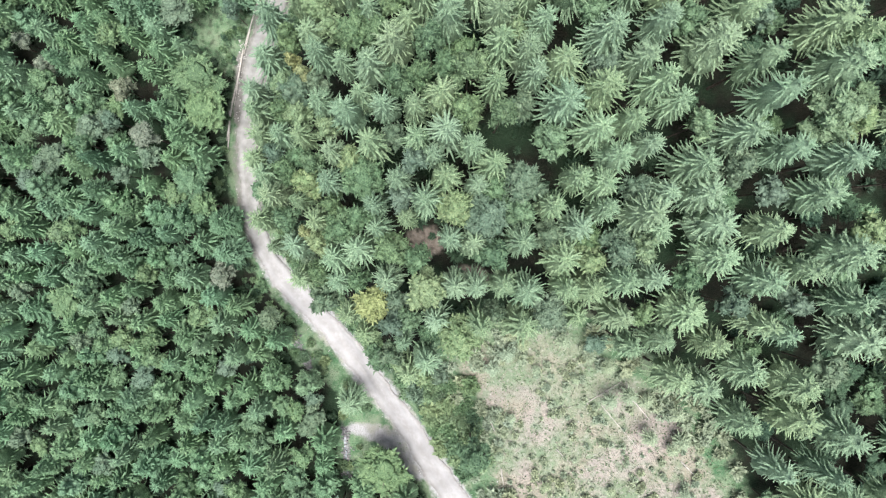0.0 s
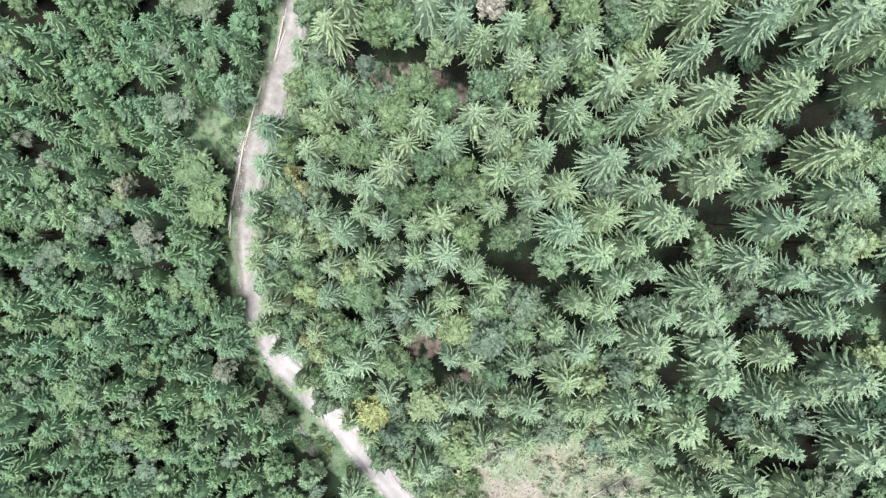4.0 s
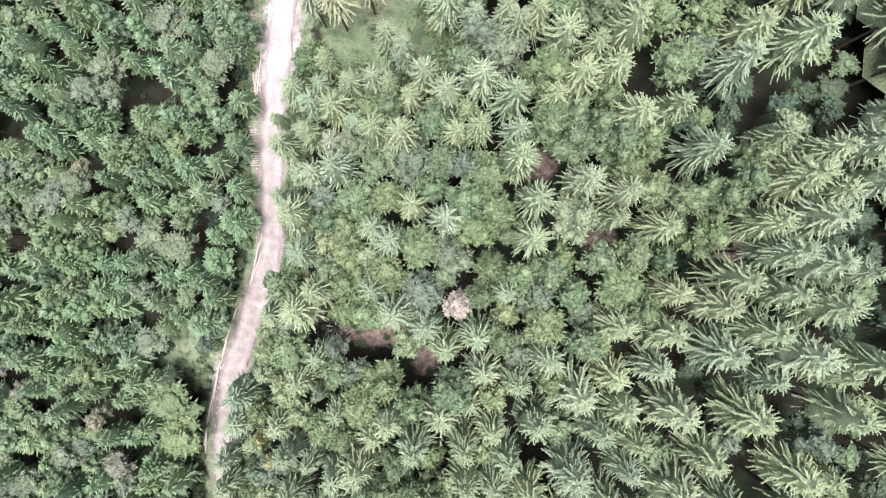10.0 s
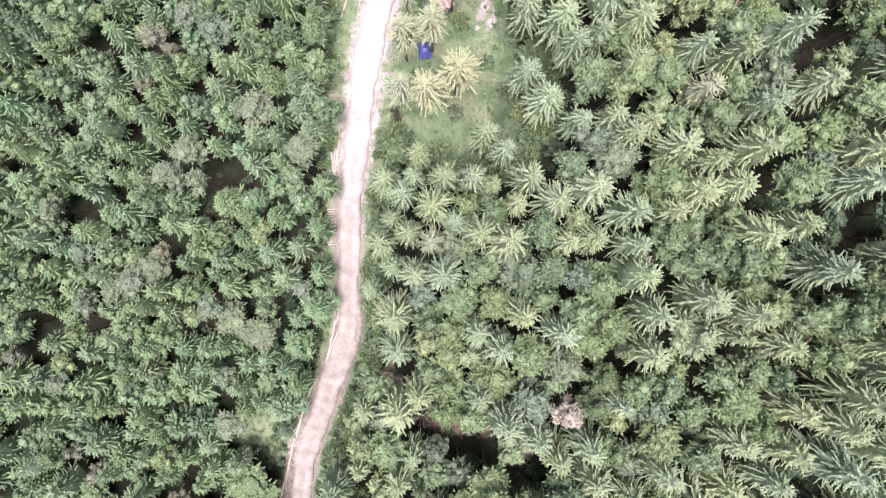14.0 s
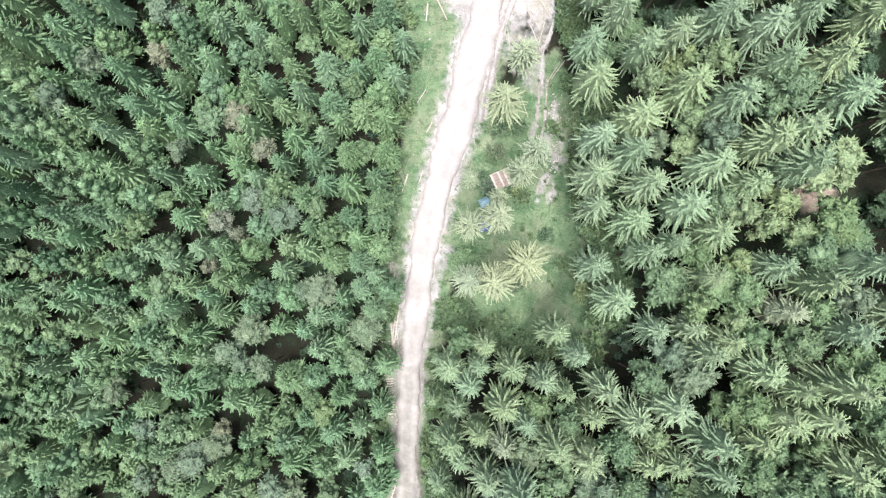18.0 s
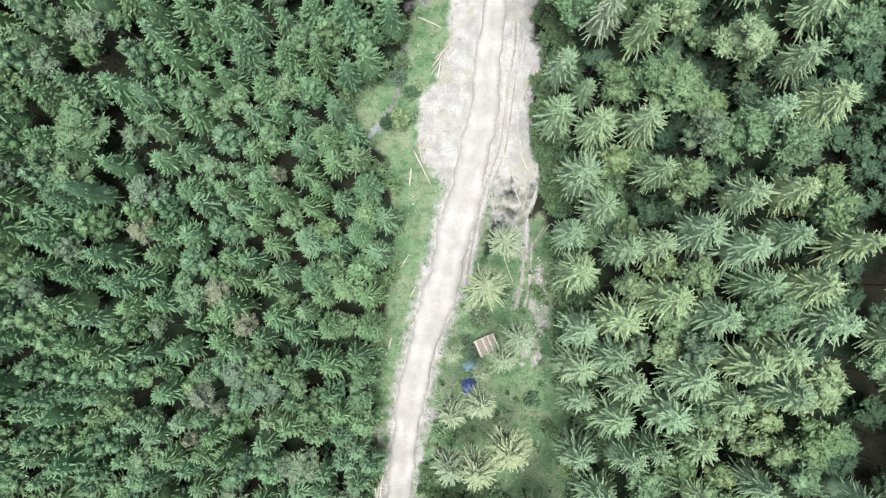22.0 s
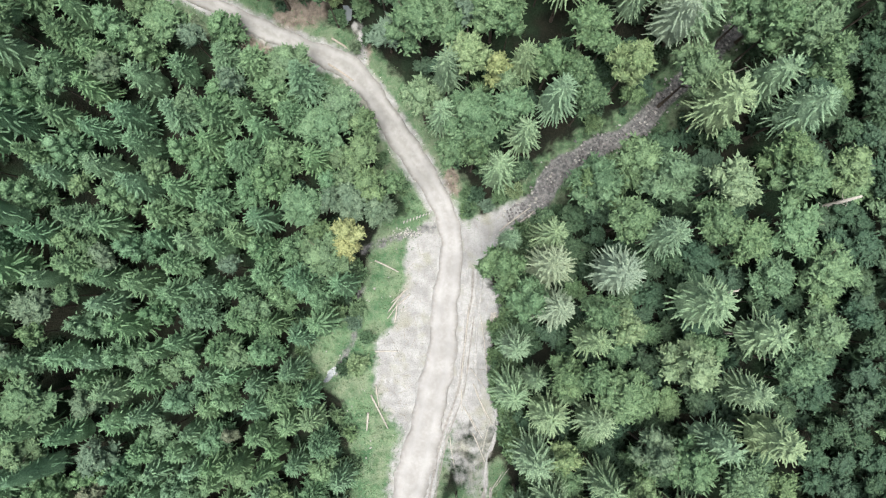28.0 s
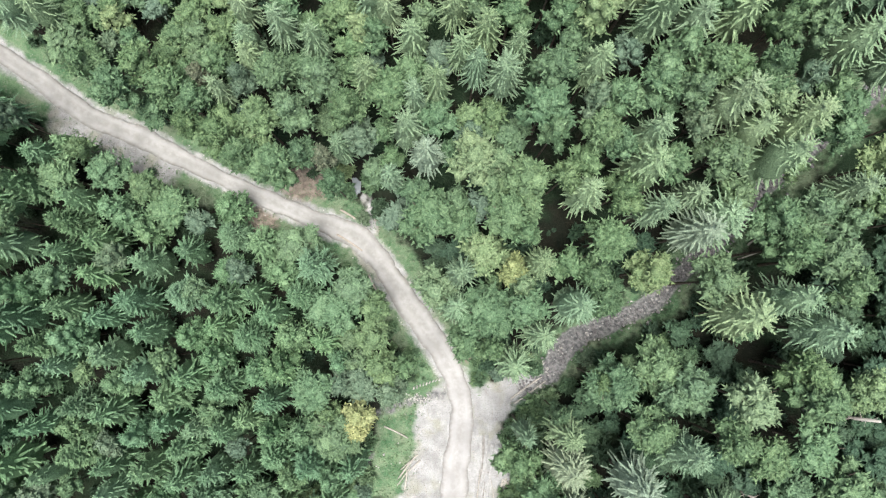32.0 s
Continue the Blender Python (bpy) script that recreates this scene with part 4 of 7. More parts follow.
plant("S", [
    (39, 12.5, 22.9, 4), (-21.2, 14, 21.6, 2.9), (24.5, 14.3, 23.2, 3.2), (16.2, 16.8, 23.7, 4.5), (-3.8, 17, 21.9, 3.1), (20.9, 18.5, 23.6, 4.3),
    (-17.9, 18.6, 21.5, 3.4), (-11.6, 19.1, 21.5, 3), (7, 19.5, 23.5, 2.9), (12.1, 20.4, 23.6, 2.9), (50.2, 20.6, 24.1, 5), (25.7, 21.7, 24.1, 3.4),
    (40.6, 21.7, 24.2, 3.5), (34.1, 23.4, 24.9, 4.7), (11.1, 23.5, 23.5, 3.4), (-14.4, 23.9, 21.4, 2.6), (21.4, 25.5, 23.9, 4.3), (48.7, 25.8, 24.1, 4.5),
    (27.8, 26.3, 24.2, 3.5), (13.1, 26.9, 23.4, 3.2), (37.9, 27.7, 23.8, 3.9), (0.7, 28.3, 25.9, 4), (7.3, 28.3, 24.3, 3.2), (28.8, 29.9, 23.9, 3.1),
])
plant("S", [
    (24.5, 31.3, 24, 3.1), (43, 33.2, 24.3, 4.7), (-13.3, 33.4, 19.7, 2), (34.5, 33.5, 23, 4.4), (21.9, 35.5, 23.4, 4.8), (-22.4, 35.6, 20.2, 3.1),
    (14.3, 37, 23.1, 3.2), (51.8, 39, 25.1, 3.3), (48.7, 41.5, 25.6, 4.5), (39, 41.6, 25.7, 4.5), (9.3, 42.8, 22.3, 3.8), (32.7, 43.9, 24.1, 3.7),
    (2.6, 44, 23.2, 3.8), (43.6, 44.1, 25.9, 3.6), (26.9, 44.4, 22.5, 3.8), (38.3, 47.3, 25.4, 3.8), (51.1, 47.4, 25.8, 4), (13.1, 48.7, 21.9, 2.7),
    (33.3, 48.8, 23.8, 3.4), (45.6, 49, 26.1, 3.4), (40.4, 50.4, 25.7, 4.2), (49.7, 52.5, 26.6, 4.1), (45.3, 53.7, 27.3, 3.6), (-16.1, 53.9, 19, 4),
])
plant("S", [
    (16.2, 55.8, 23.4, 3.6), (32.2, 56.9, 22.7, 3.7), (42.7, 57.2, 27.5, 3.7), (-4.8, 57.5, 19.4, 3.2), (49, 57.7, 27.3, 4.3), (26.4, 58, 23, 2.5),
    (46.8, 62.5, 26.8, 4.3), (-20.3, 62.7, 17.5, 2.6), (22.6, 62.7, 24.2, 3.7), (50.1, 65.6, 25.7, 3.4), (36.9, 66.1, 24, 4.2), (-17, 66.3, 15.6, 3),
    (14.7, 69.3, 22, 3.1), (6.8, 69.7, 19.8, 3.1), (9.9, 70.2, 20.6, 3.2), (28.6, 70.5, 23.3, 4.4), (-7.7, 72.8, 16, 3.2),
    (-17.2, 73.6, 15.7, 3.1), (-21.2, 75.1, 17.8, 2.1), (0.6, 75.2, 19.9, 2.7), (26.5, 76.6, 22.6, 3.9), (40.8, 76.6, 23.5, 3.8), (-2.4, 77.9, 20.8, 2.3),
])
plant("S", [
    (48.8, 79.4, 23.2, 4.5), (-9.2, 79.9, 20.1, 3.7), (24.3, 79.9, 22.2, 3.1), (-18.4, 80, 18.5, 4), (-14.1, 80.3, 18.9, 2.8), (42.4, 80.6, 23, 4.2),
    (-0.4, 83, 22, 2.9), (-13, 83.7, 20.6, 2.8), (17.8, 85.4, 19.1, 3.2), (-3.2, 85.8, 22.4, 3.4), (49, 86.2, 22.3, 3.6), (9.7, 86.6, 18.6, 3.3),
    (30.9, 86.8, 21.5, 3.8), (14, 86.9, 18.4, 3.1), (37.1, 89, 21.5, 3.8), (24.6, 89.5, 20.1, 3.8), (5.9, 90.6, 18.2, 4.1), (24, 95.1, 19.8, 3.6),
    (3.4, 95.3, 18.2, 3.9), (17.2, 99.8, 19.6, 4.3), (8.2, 102, 19.2, 4.6), (14, 103.6, 20.3, 4.7), (3.5, 104.5, 20.4, 3.5), (20.7, 105.9, 20.9, 3.6),
])
plant("S", [
    (9.6, 107.1, 20.7, 4.1), (16.5, 108.7, 21.3, 4.8), (3.4, 108.8, 20.6, 4.6), (26, 112.2, 21.5, 4.3), (3.9, 114.4, 21.2, 4.5), (8.1, 116, 22, 5),
    (31, 116.2, 21.4, 4.3), (18.9, 116.9, 22.3, 4.3), (13.6, 119.2, 23, 4.6), (29.1, 120.5, 21.5, 4.2), (23.5, 120.7, 21.9, 3.4), (3.2, 123, 21.9, 4.7),
    (21.9, 125.4, 21.9, 4.3), (8.7, 125.5, 22.5, 3.6), (12.2, 126.2, 22.4, 3.7), (26.4, 126.8, 21.6, 3.7), (17.4, 127.8, 21.9, 4.3), (2.6, 128.5, 21.1, 3.7),
    (6.4, 131.7, 20.8, 3.5), (22, 132.1, 21.6, 3.8), (26.9, 132.2, 21.5, 3.7), (4.3, 136.8, 20.2, 5), (24.9, 142, 21.2, 3.8), (31.1, 142.9, 20.7, 4.2),
])
plant("S", [
    (12, 143.4, 17.9, 4), (6, 143.7, 20, 4.2), (1.4, 146.1, 20.3, 4.1), (28.3, 148.5, 20.3, 3.5), (4.4, 148.7, 20.2, 2.8), (1.8, 153, 20.8, 3.4),
    (30.9, 155.1, 18, 4.2), (7.4, 158.3, 22, 3.7), (23.2, 159.5, 22.8, 4.7), (6.4, 162.6, 22.5, 4.3), (15.6, 163.4, 21.2, 4.4), (19.6, 167.9, 20.2, 3.8),
    (1, 168.5, 21.3, 2.4), (6.6, 168.8, 21.7, 3.4), (-0.4, 178.4, 20.2, 4.1), (35.8, 182.7, 22.8, 4.3), (27.8, 184.5, 22.9, 4.8), (32.2, 186.6, 24.4, 3.8),
    (-8.1, 186.6, 18.6, 3.6), (3, 192.2, 17.5, 3.2), (24.3, 196.8, 21.9, 5), (16.5, 198.1, 21.2, 2.9), (39.4, 199.6, 23.3, 3.3), (7.9, 200.5, 19.4, 3.9),
])
plant("S", [
    (14.8, 203, 21.1, 4.1), (-16.7, 204.3, 19.1, 2.5), (14.9, 206.6, 21.2, 3.2), (32.7, 207.9, 22.7, 4), (-12.1, 208.1, 19.1, 3.7), (23.7, 209.8, 22.1, 3.9),
    (-10.2, 213.9, 19.5, 2.7), (-2.3, 214.1, 19.7, 3.5), (8, 214.1, 20.5, 3.4), (-18.7, 215.4, 19.8, 3.1),
])
plant("W", [
    (-11.1, 69.9, 18.5, 2.9), (24.2, 89.3, 20.5, 3), (6.2, 164.6, 22.5, 4), (14, 163.4, 22, 4.2), (7, 158.8, 22, 3.6), (21.6, 195.1, 24, 3.8), (-11.8, 206.4, 19, 3.4),
])
plant("B", [
    (-10.5, -43.4, 13.4, 5), (4.8, -35.9, 21.2, 2.9), (-69.4, -13.5, 12, 4), (-13.1, -7.5, 20.5, 2), (-19.6, -6.4, 20.8, 2.2), (-3.8, -4.1, 21.2, 2.2),
    (-7.7, -2.7, 21.1, 2.7), (-15.2, 0.2, 21.3, 3.1), (-11.4, 7.6, 21.7, 3.3), (-44.6, 8.9, 13.1, 3.8), (-23.9, 9.1, 21.6, 2.3), (8.1, 15.6, 23.2, 2.3),
    (3.1, 16.4, 22.8, 2.7), (-24.4, 18.2, 21.5, 2.1), (-6.4, 21.1, 21.9, 2.6), (-42.1, 21.2, 11.8, 3.9), (-3, 21.3, 22.4, 2.5), (3.5, 21.6, 23.9, 2.9),
    (0.3, 22.1, 23.7, 2), (-61.4, 22.5, 13.9, 1.7), (-1.8, 25.6, 24.5, 2.3), (-43.3, 27.5, 10.3, 4.9), (-9.1, 28, 21.8, 2.4), (-12.8, 28.5, 20.8, 3.3),
])
plant("B", [
    (-23.7, 29.8, 20.7, 2.3), (-6.3, 32.8, 22.2, 3.6), (0.4, 33.5, 24.5, 2.4), (5.9, 35.6, 23.7, 3), (-3.3, 36.1, 22.8, 3.1), (-18.1, 38.9, 19.9, 3.5),
    (23, 42.4, 22.5, 2.9), (12.3, 42.5, 22.3, 2.4), (17.7, 44.5, 22.4, 3.4), (-5.8, 45.6, 19.9, 2.9), (-9.2, 45.7, 19, 2.5), (29.9, 46.3, 23, 2.9),
    (9.7, 48.1, 21.5, 2.1), (21.6, 48.5, 22.3, 2.6), (-9.1, 49.6, 18.7, 2.7), (26.8, 49.7, 22.5, 3.6), (15, 50.6, 22.3, 2.8), (18.3, 51.2, 22.5, 2.5),
    (-2.5, 51.4, 20.5, 3.3), (11, 52.1, 21.8, 2.2), (28.6, 53.5, 22.5, 3), (-9, 54.2, 19, 2.7), (2, 54.7, 20.8, 3.6), (37, 55.8, 24.7, 2.7),
])
plant("B", [
    (9, 57, 21.5, 3), (-11.6, 58.3, 18.5, 2.5), (11.7, 58.8, 22.3, 3.2), (34.3, 60.2, 23.5, 3), (38.4, 60.2, 25.3, 3.2), (-2.5, 61.5, 19, 2.9),
    (30.7, 61.7, 23, 2.8), (-7.4, 61.8, 18, 3.3), (40.9, 62.4, 26, 2.6), (10.5, 63.9, 21, 3.3), (27.5, 63.9, 23.4, 2.6), (-4.1, 66, 17.9, 2.9),
    (5, 66.2, 19.1, 2.8), (29.9, 67.2, 23.5, 2.8), (26.8, 67.4, 23.3, 3.1), (21.2, 67.8, 23.2, 3.1), (18.7, 70.2, 22.5, 3.2), (3.6, 71.2, 19.4, 3.1),
    (-2.4, 74, 19, 2.6), (33.6, 76.9, 23.3, 3.5), (18.5, 77.1, 21.7, 3.4), (8, 80.2, 20.1, 2.5), (31.8, 82.5, 22.3, 3.5), (25.4, 85.2, 21.3, 3.1),
])
plant("B", [
    (41.7, 86.6, 22.1, 3.4), (19.8, 91.7, 18.9, 3.9), (11.9, 92.8, 17.7, 4), (28.3, 97, 20, 3.3), (30.1, 101, 19.6, 3.4), (17.4, 103.9, 20.7, 2.8),
    (24.7, 117.5, 21.7, 3.3), (31.4, 130, 21.4, 3.2), (15.9, 134.2, 21.4, 3.1), (27, 138.1, 21.4, 3.5), (-72.7, 138.2, 15.7, 3), (21.9, 139.3, 21.7, 3.3),
    (-71, 146.4, 15.5, 4.5), (15.7, 147.1, 18.3, 3.9), (12.1, 149, 18.6, 2.8), (8.2, 149.4, 19.6, 3.1), (34.2, 151.7, 18.4, 3.2), (37.5, 155.6, 16.2, 3.2),
    (12, 158.1, 21.5, 2.7), (3.9, 159.8, 22.3, 3.2), (33.4, 162.6, 11.8, 3), (39, 163.1, 13.8, 3.6), (0.1, 164.8, 22.1, 3.3), (30, 167, 13.6, 3.4),
])
plant("B", [
    (-26.7, 167.3, 14.7, 4.2), (35.1, 168.4, 13.8, 3.6), (24.8, 169.2, 19.1, 3.1), (16.5, 170, 20.2, 3.2), (5.7, 171.3, 20.9, 1.7), (35.8, 174.1, 18.8, 3.6),
    (-29.7, 174.6, 14.4, 3.9), (40.9, 175.3, 19.3, 3.3), (12.7, 175.6, 20.6, 3.8), (21.1, 175.8, 20.9, 3.7), (11.2, 176.1, 20.5, 2.1), (34.6, 177.5, 20.8, 3.2),
    (-19.8, 177.8, 13.9, 3), (2.4, 177.8, 20.3, 1.4), (17.6, 178.1, 20.8, 3.6), (-6.6, 181.4, 19.7, 3.1), (-20.3, 182.1, 13.6, 3), (-3.7, 185.7, 18.8, 4.4),
    (1.3, 186.3, 18.9, 3.4), (-25.8, 186.3, 13.2, 3.8), (11.5, 186.8, 20.3, 2.6), (-20.4, 186.8, 13.1, 2.6), (37.9, 188.2, 24.3, 2.7), (24.9, 189, 22.6, 3.8),
])
plant("B", [
    (-23.3, 189.5, 12.7, 3.1), (36.5, 191.4, 24.6, 3.5), (33.1, 192.9, 24.7, 3.2), (10.9, 194.7, 20, 3.4), (-31.6, 196.3, 10.3, 3.4), (31.5, 196.4, 23.5, 3.2),
    (35.5, 197.4, 23.4, 3.5), (-0.9, 198.8, 17.7, 3.8), (-11.5, 199, 18.3, 4.3), (12.2, 200.1, 20.5, 2.8), (-49.2, 202, 12, 3.8), (0.9, 202.3, 18.4, 3.5),
    (23.3, 203.6, 22.1, 3.1), (-24.6, 203.8, 19.6, 2.2), (-52.3, 204.9, 12.9, 2.5), (-63.1, 206.1, 14.1, 3.3), (-32.3, 206.6, 19.9, 3.6), (9.1, 207.1, 20.3, 3.1),
    (37.9, 207.1, 22.9, 3.1), (-57.1, 207.1, 13.6, 3), (-28.6, 207.9, 19.8, 2.3), (-37.2, 208, 20.1, 2.8), (2.9, 210.5, 19.7, 3.7), (-39.7, 210.7, 20.2, 3.4),
])
plant("B", [
    (-43.2, 211.5, 20.3, 2.2), (15.5, 211.8, 21.3, 3.7), (-33.9, 212, 20.1, 3.4), (27.3, 212.7, 22.2, 2.9), (-22, 212.7, 19.7, 2.7), (20.4, 213, 21.7, 2.8),
    (-29.6, 213.3, 20, 3.1), (-16.2, 213.5, 19.6, 3.4), (-50.2, 215.2, 12.5, 2.4), (3.4, 214.1, 20.1, 2.9), (-42.1, 214.7, 20.3, 3),
    (-25.1, 216.4, 19.9, 2.9), (-46, 216.7, 20.3, 3), (-52.3, 216.8, 20.4, 3.2), (-31.2, 217.6, 20.1, 3.3), (-38.9, 219.3, 20.3, 2.6), (-48.6, 219.4, 20.4, 3),
    (-56.1, 219.5, 20.5, 3),
])
plant("K", [
    (39.3, -35.1, 6, 1.9), (34.4, -34.5, 6, 1.9), (38.5, -30.3, 6, 1.9), (27.8, -28.3, 6, 1.9), (30.8, -27.3, 6, 1.9), (-11.9, 93.2, 21.5, 4.1),
    (-15.6, 93.7, 21.2, 3.3), (-6.9, 96, 21.4, 4.3), (-15.3, 101.7, 21, 3.1), (-10.8, 103.3, 20.9, 3.3), (-7.5, 109.9, 20.2, 3.1), (-5, 113.1, 20.1, 3.3),
    (-9.8, 121, 19.1, 3.9), (-7.1, 127.3, 20, 3.4), (-10.3, 107, 13, 2.1), (-15, 109.8, 11, 2.0),
])
plant("G", [
    (25.3, -18.6, 6, 1.9), (-31.1, -15.8, 13.7, 2.4), (7.7, -12.2, 21.2, 1.7), (15.5, -11.6, 20.9, 3.3), (24.4, -2.7, 20.4, 3.2), (6.1, 1.7, 22.1, 3.4),
    (11, 6.6, 22.3, 3.4), (38.7, 8.3, 21.9, 2.7), (-69.2, 13.5, 13, 2.6), (-61.8, 18.2, 13.7, 2.9), (-36.4, 38, 13, 1.6), (-46.9, 38.9, 10.7, 3.1),
    (-10.8, 40.3, 20.1, 1.8), (2, 48.2, 22.2, 3.4), (5.6, 53.8, 21.3, 3.3), (-40, 55, 12.9, 3.4), (-44.8, 56.9, 12.8, 3.4), (-61.8, 63.7, 12.8, 3),
    (1.3, 65.9, 18.8, 3.3), (-57.7, 66.4, 12.8, 2.6), (13.2, 80.8, 19.9, 3.6), (-55.3, 82, 11.5, 2.6), (-32.3, 85.3, 11.6, 3.3), (-51.3, 85.4, 12.5, 2.9),
])
plant("G", [
    (-39.8, 92.1, 13, 3.1), (-45.7, 104.1, 13.2, 2.9), (-50.1, 106.8, 13.2, 2.3), (-63, 136.5, 14.1, 3.1), (18.2, 140.3, 21.3, 2.9), (-69.1, 160, 15.8, 3.3),
    (-18.2, 173.8, 14.1, 2.5), (-22.3, 175.4, 14.2, 3.2), (-35.9, 217.3, 20.2, 2.1),
])
plant("L", [
    (2.5, -16.5, 21.1, 3.7), (-2.3, -9, 21, 3.6), (-19, -1.8, 21.2, 2.5), (1.7, 3.2, 22.1, 3.1), (50.2, 14.7, 23.8, 3.3), (13, 56, 22.7, 1.3),
    (21.7, 58, 24.3, 3.2), (42.2, 65.2, 25.4, 2.1), (22.9, 100.7, 20.2, 2.3), (30, 108.1, 20.4, 4), (9.2, 120.7, 22.6, 2.3), (22.5, 151.3, 20.9, 3.4),
    (27.5, 174.1, 21, 3.6), (-11.1, 188.9, 18.5, 3.3), (16.8, 190.5, 21.3, 3), (-4.3, 193.7, 17.3, 3.6), (-5.7, 205.2, 18.6, 3.4),
])
plant("Y", [
    (-11, -11.5, 20.4, 3.5), (-0.4, 191.4, 17.2, 2.2),
])
plant("C", [
    (-21.3, -0.2, 21.3, 1.3), (-20.7, 23.2, 21.3, 1.6), (-23, 25.9, 21, 1.2), (-23.4, 168.1, 14.6, 2.3), (-23.1, 170.7, 14.5, 2.5),
])
plant("J", [(-16.4, 96.4, 10, 2.3)])
plant("J", [
    (-24.9, -28.2, 13.6, 3), (-31, -27.2, 13.7, 3), (-33.8, -22.1, 13.8, 3), (-43.9, -21.2, 13.9, 3), (-34.7, -18, 13.8, 3), (-40.2, -17, 13.8, 3),
    (-37.5, -13.9, 13.8, 3), (-38.9, -4.1, 13.7, 2.6), (-39.9, 1.5, 13.4, 1.9), (-31.8, 7.2, 13.1, 1.5), (-72.9, 8, 12.6, 3), (-65.7, 12, 13.1, 3),
    (-49.8, 21.5, 13.4, 3), (-51.6, 28.2, 13, 3), (-70, 35.1, 12.9, 3), (-58.9, 36.8, 12.8, 3), (-69.4, 41.6, 12.8, 3), (-36.8, 41.6, 13.9, 2.9),
    (-63.5, 44, 12.9, 3), (-59.3, 44.2, 12.9, 3), (-51.4, 44.8, 13, 3), (-44.4, 45.4, 13.4, 3), (-33.6, 46.2, 16, 1.8), (-54, 47.7, 13.2, 3),
])
plant("J", [
    (-49.5, 52.3, 13.6, 3), (-60.6, 52.5, 13.2, 3), (-30.8, 59.3, 13.4, 2.4), (-39.8, 62.4, 12.4, 3), (-52.6, 62.4, 13.7, 3), (-35.9, 64.1, 12.4, 2.8),
    (-30.1, 65, 12.4, 1.8), (-46, 67.5, 14.7, 3), (-38.5, 68.7, 12.5, 3), (-30.2, 72.4, 11.2, 2.4), (-67, 75.2, 8.3, 3), (-45.6, 77, 12.8, 3),
    (-33.1, 77.2, 10.8, 3), (-41.3, 77.2, 11.7, 3), (-29.4, 79.8, 11.2, 2.1), (-36.1, 83.6, 11.5, 3), (-46.5, 86.1, 12.7, 3), (-40.1, 87.9, 12.5, 3),
    (-56.9, 88.2, 12.1, 3), (-31.1, 88.7, 12.1, 3), (-68.3, 88.8, 9.8, 3), (-45.1, 91.3, 13.3, 3), (-28.4, 92.1, 12.4, 2.6), (-62.1, 92.7, 11.9, 3),
])
plant("J", [
    (-56, 94.1, 13.2, 3), (-30.7, 94.7, 12.6, 3), (-45.7, 95.6, 13.5, 3), (-64, 96.9, 12.5, 3), (-33.4, 96.9, 12.9, 3), (-37.7, 97.2, 13.1, 3),
    (-29.6, 98.9, 12.8, 3), (-50.9, 99.1, 13.5, 3), (-59.2, 99.3, 13.2, 3), (-33.3, 100.4, 13, 3), (-72, 100.7, 13.5, 3), (-82.4, 101.5, 13.9, 3),
    (-61.6, 104.3, 13.5, 3), (-74.8, 104.7, 15.1, 3), (-29.6, 106.5, 12.9, 3), (-67.4, 107.3, 15, 3), (-78.7, 109.2, 16.6, 3), (-38.4, 109.3, 13.1, 3),
    (-58.8, 111.2, 13.7, 3), (-72.7, 112.4, 17.3, 3), (-45.5, 112.9, 13.1, 3), (-40.1, 113.6, 13, 3), (-28.6, 114.3, 12.8, 3), (-34.8, 114.4, 12.9, 3),
])
plant("J", [
    (-67.1, 114.5, 16, 3), (-77.1, 116.7, 17.7, 3), (-38.3, 117.1, 12.8, 3), (-61.7, 118.9, 13.6, 3), (-28.5, 119.5, 12.7, 3), (-45.3, 121.6, 12.7, 3),
    (-67.8, 121.8, 13.7, 3), (-37.3, 122.4, 12.4, 3), (-73.6, 123.2, 15.7, 3), (-29.3, 123.9, 12.5, 3), (-56.9, 125.4, 12.7, 3), (-50.6, 126.1, 12.8, 3),
    (-62.1, 126.3, 12, 3), (-26.7, 126.4, 12.6, 2.9), (-32.8, 127.5, 12.4, 3), (-43.5, 127.8, 12.4, 3), (-37.9, 128.7, 12.3, 3), (-29.9, 129.4, 12.5, 3),
    (-51.9, 130.7, 12.9, 3), (-71.1, 131.3, 13.5, 3), (-45.8, 131.5, 12.5, 3), (-25.5, 131.9, 12.6, 3), (-77, 132.5, 14.9, 3), (-32.4, 134.6, 12.6, 3),
])
plant("J", [
    (-50.8, 136.7, 13.2, 3), (-56.8, 136.7, 13.6, 3), (-28.4, 137.1, 12.6, 3), (-77.1, 138.1, 15.5, 3), (-45.5, 138.3, 12.9, 3), (-38.5, 139.1, 12.7, 3),
    (-66.9, 140.2, 15.4, 3), (-33.2, 140.7, 12.7, 3), (-29.7, 141.4, 12.7, 3), (-56.4, 142.6, 14.2, 3), (-76.1, 143.7, 15.6, 3), (-34.8, 144.9, 13, 3),
    (-43.4, 145, 13.5, 3), (-50.3, 145, 13.9, 3), (-60.9, 146.5, 14.9, 3), (-38.1, 147.4, 13.5, 3), (-45.8, 148.3, 14, 3), (-55.2, 148.3, 14.6, 3),
    (-32.9, 149, 13.5, 3), (-76.6, 150.9, 15.3, 3), (-43.9, 152.3, 14.4, 3), (-59, 152.3, 15.2, 3), (-37, 152.3, 14.2, 3), (-66.4, 152.5, 15.4, 3),
])
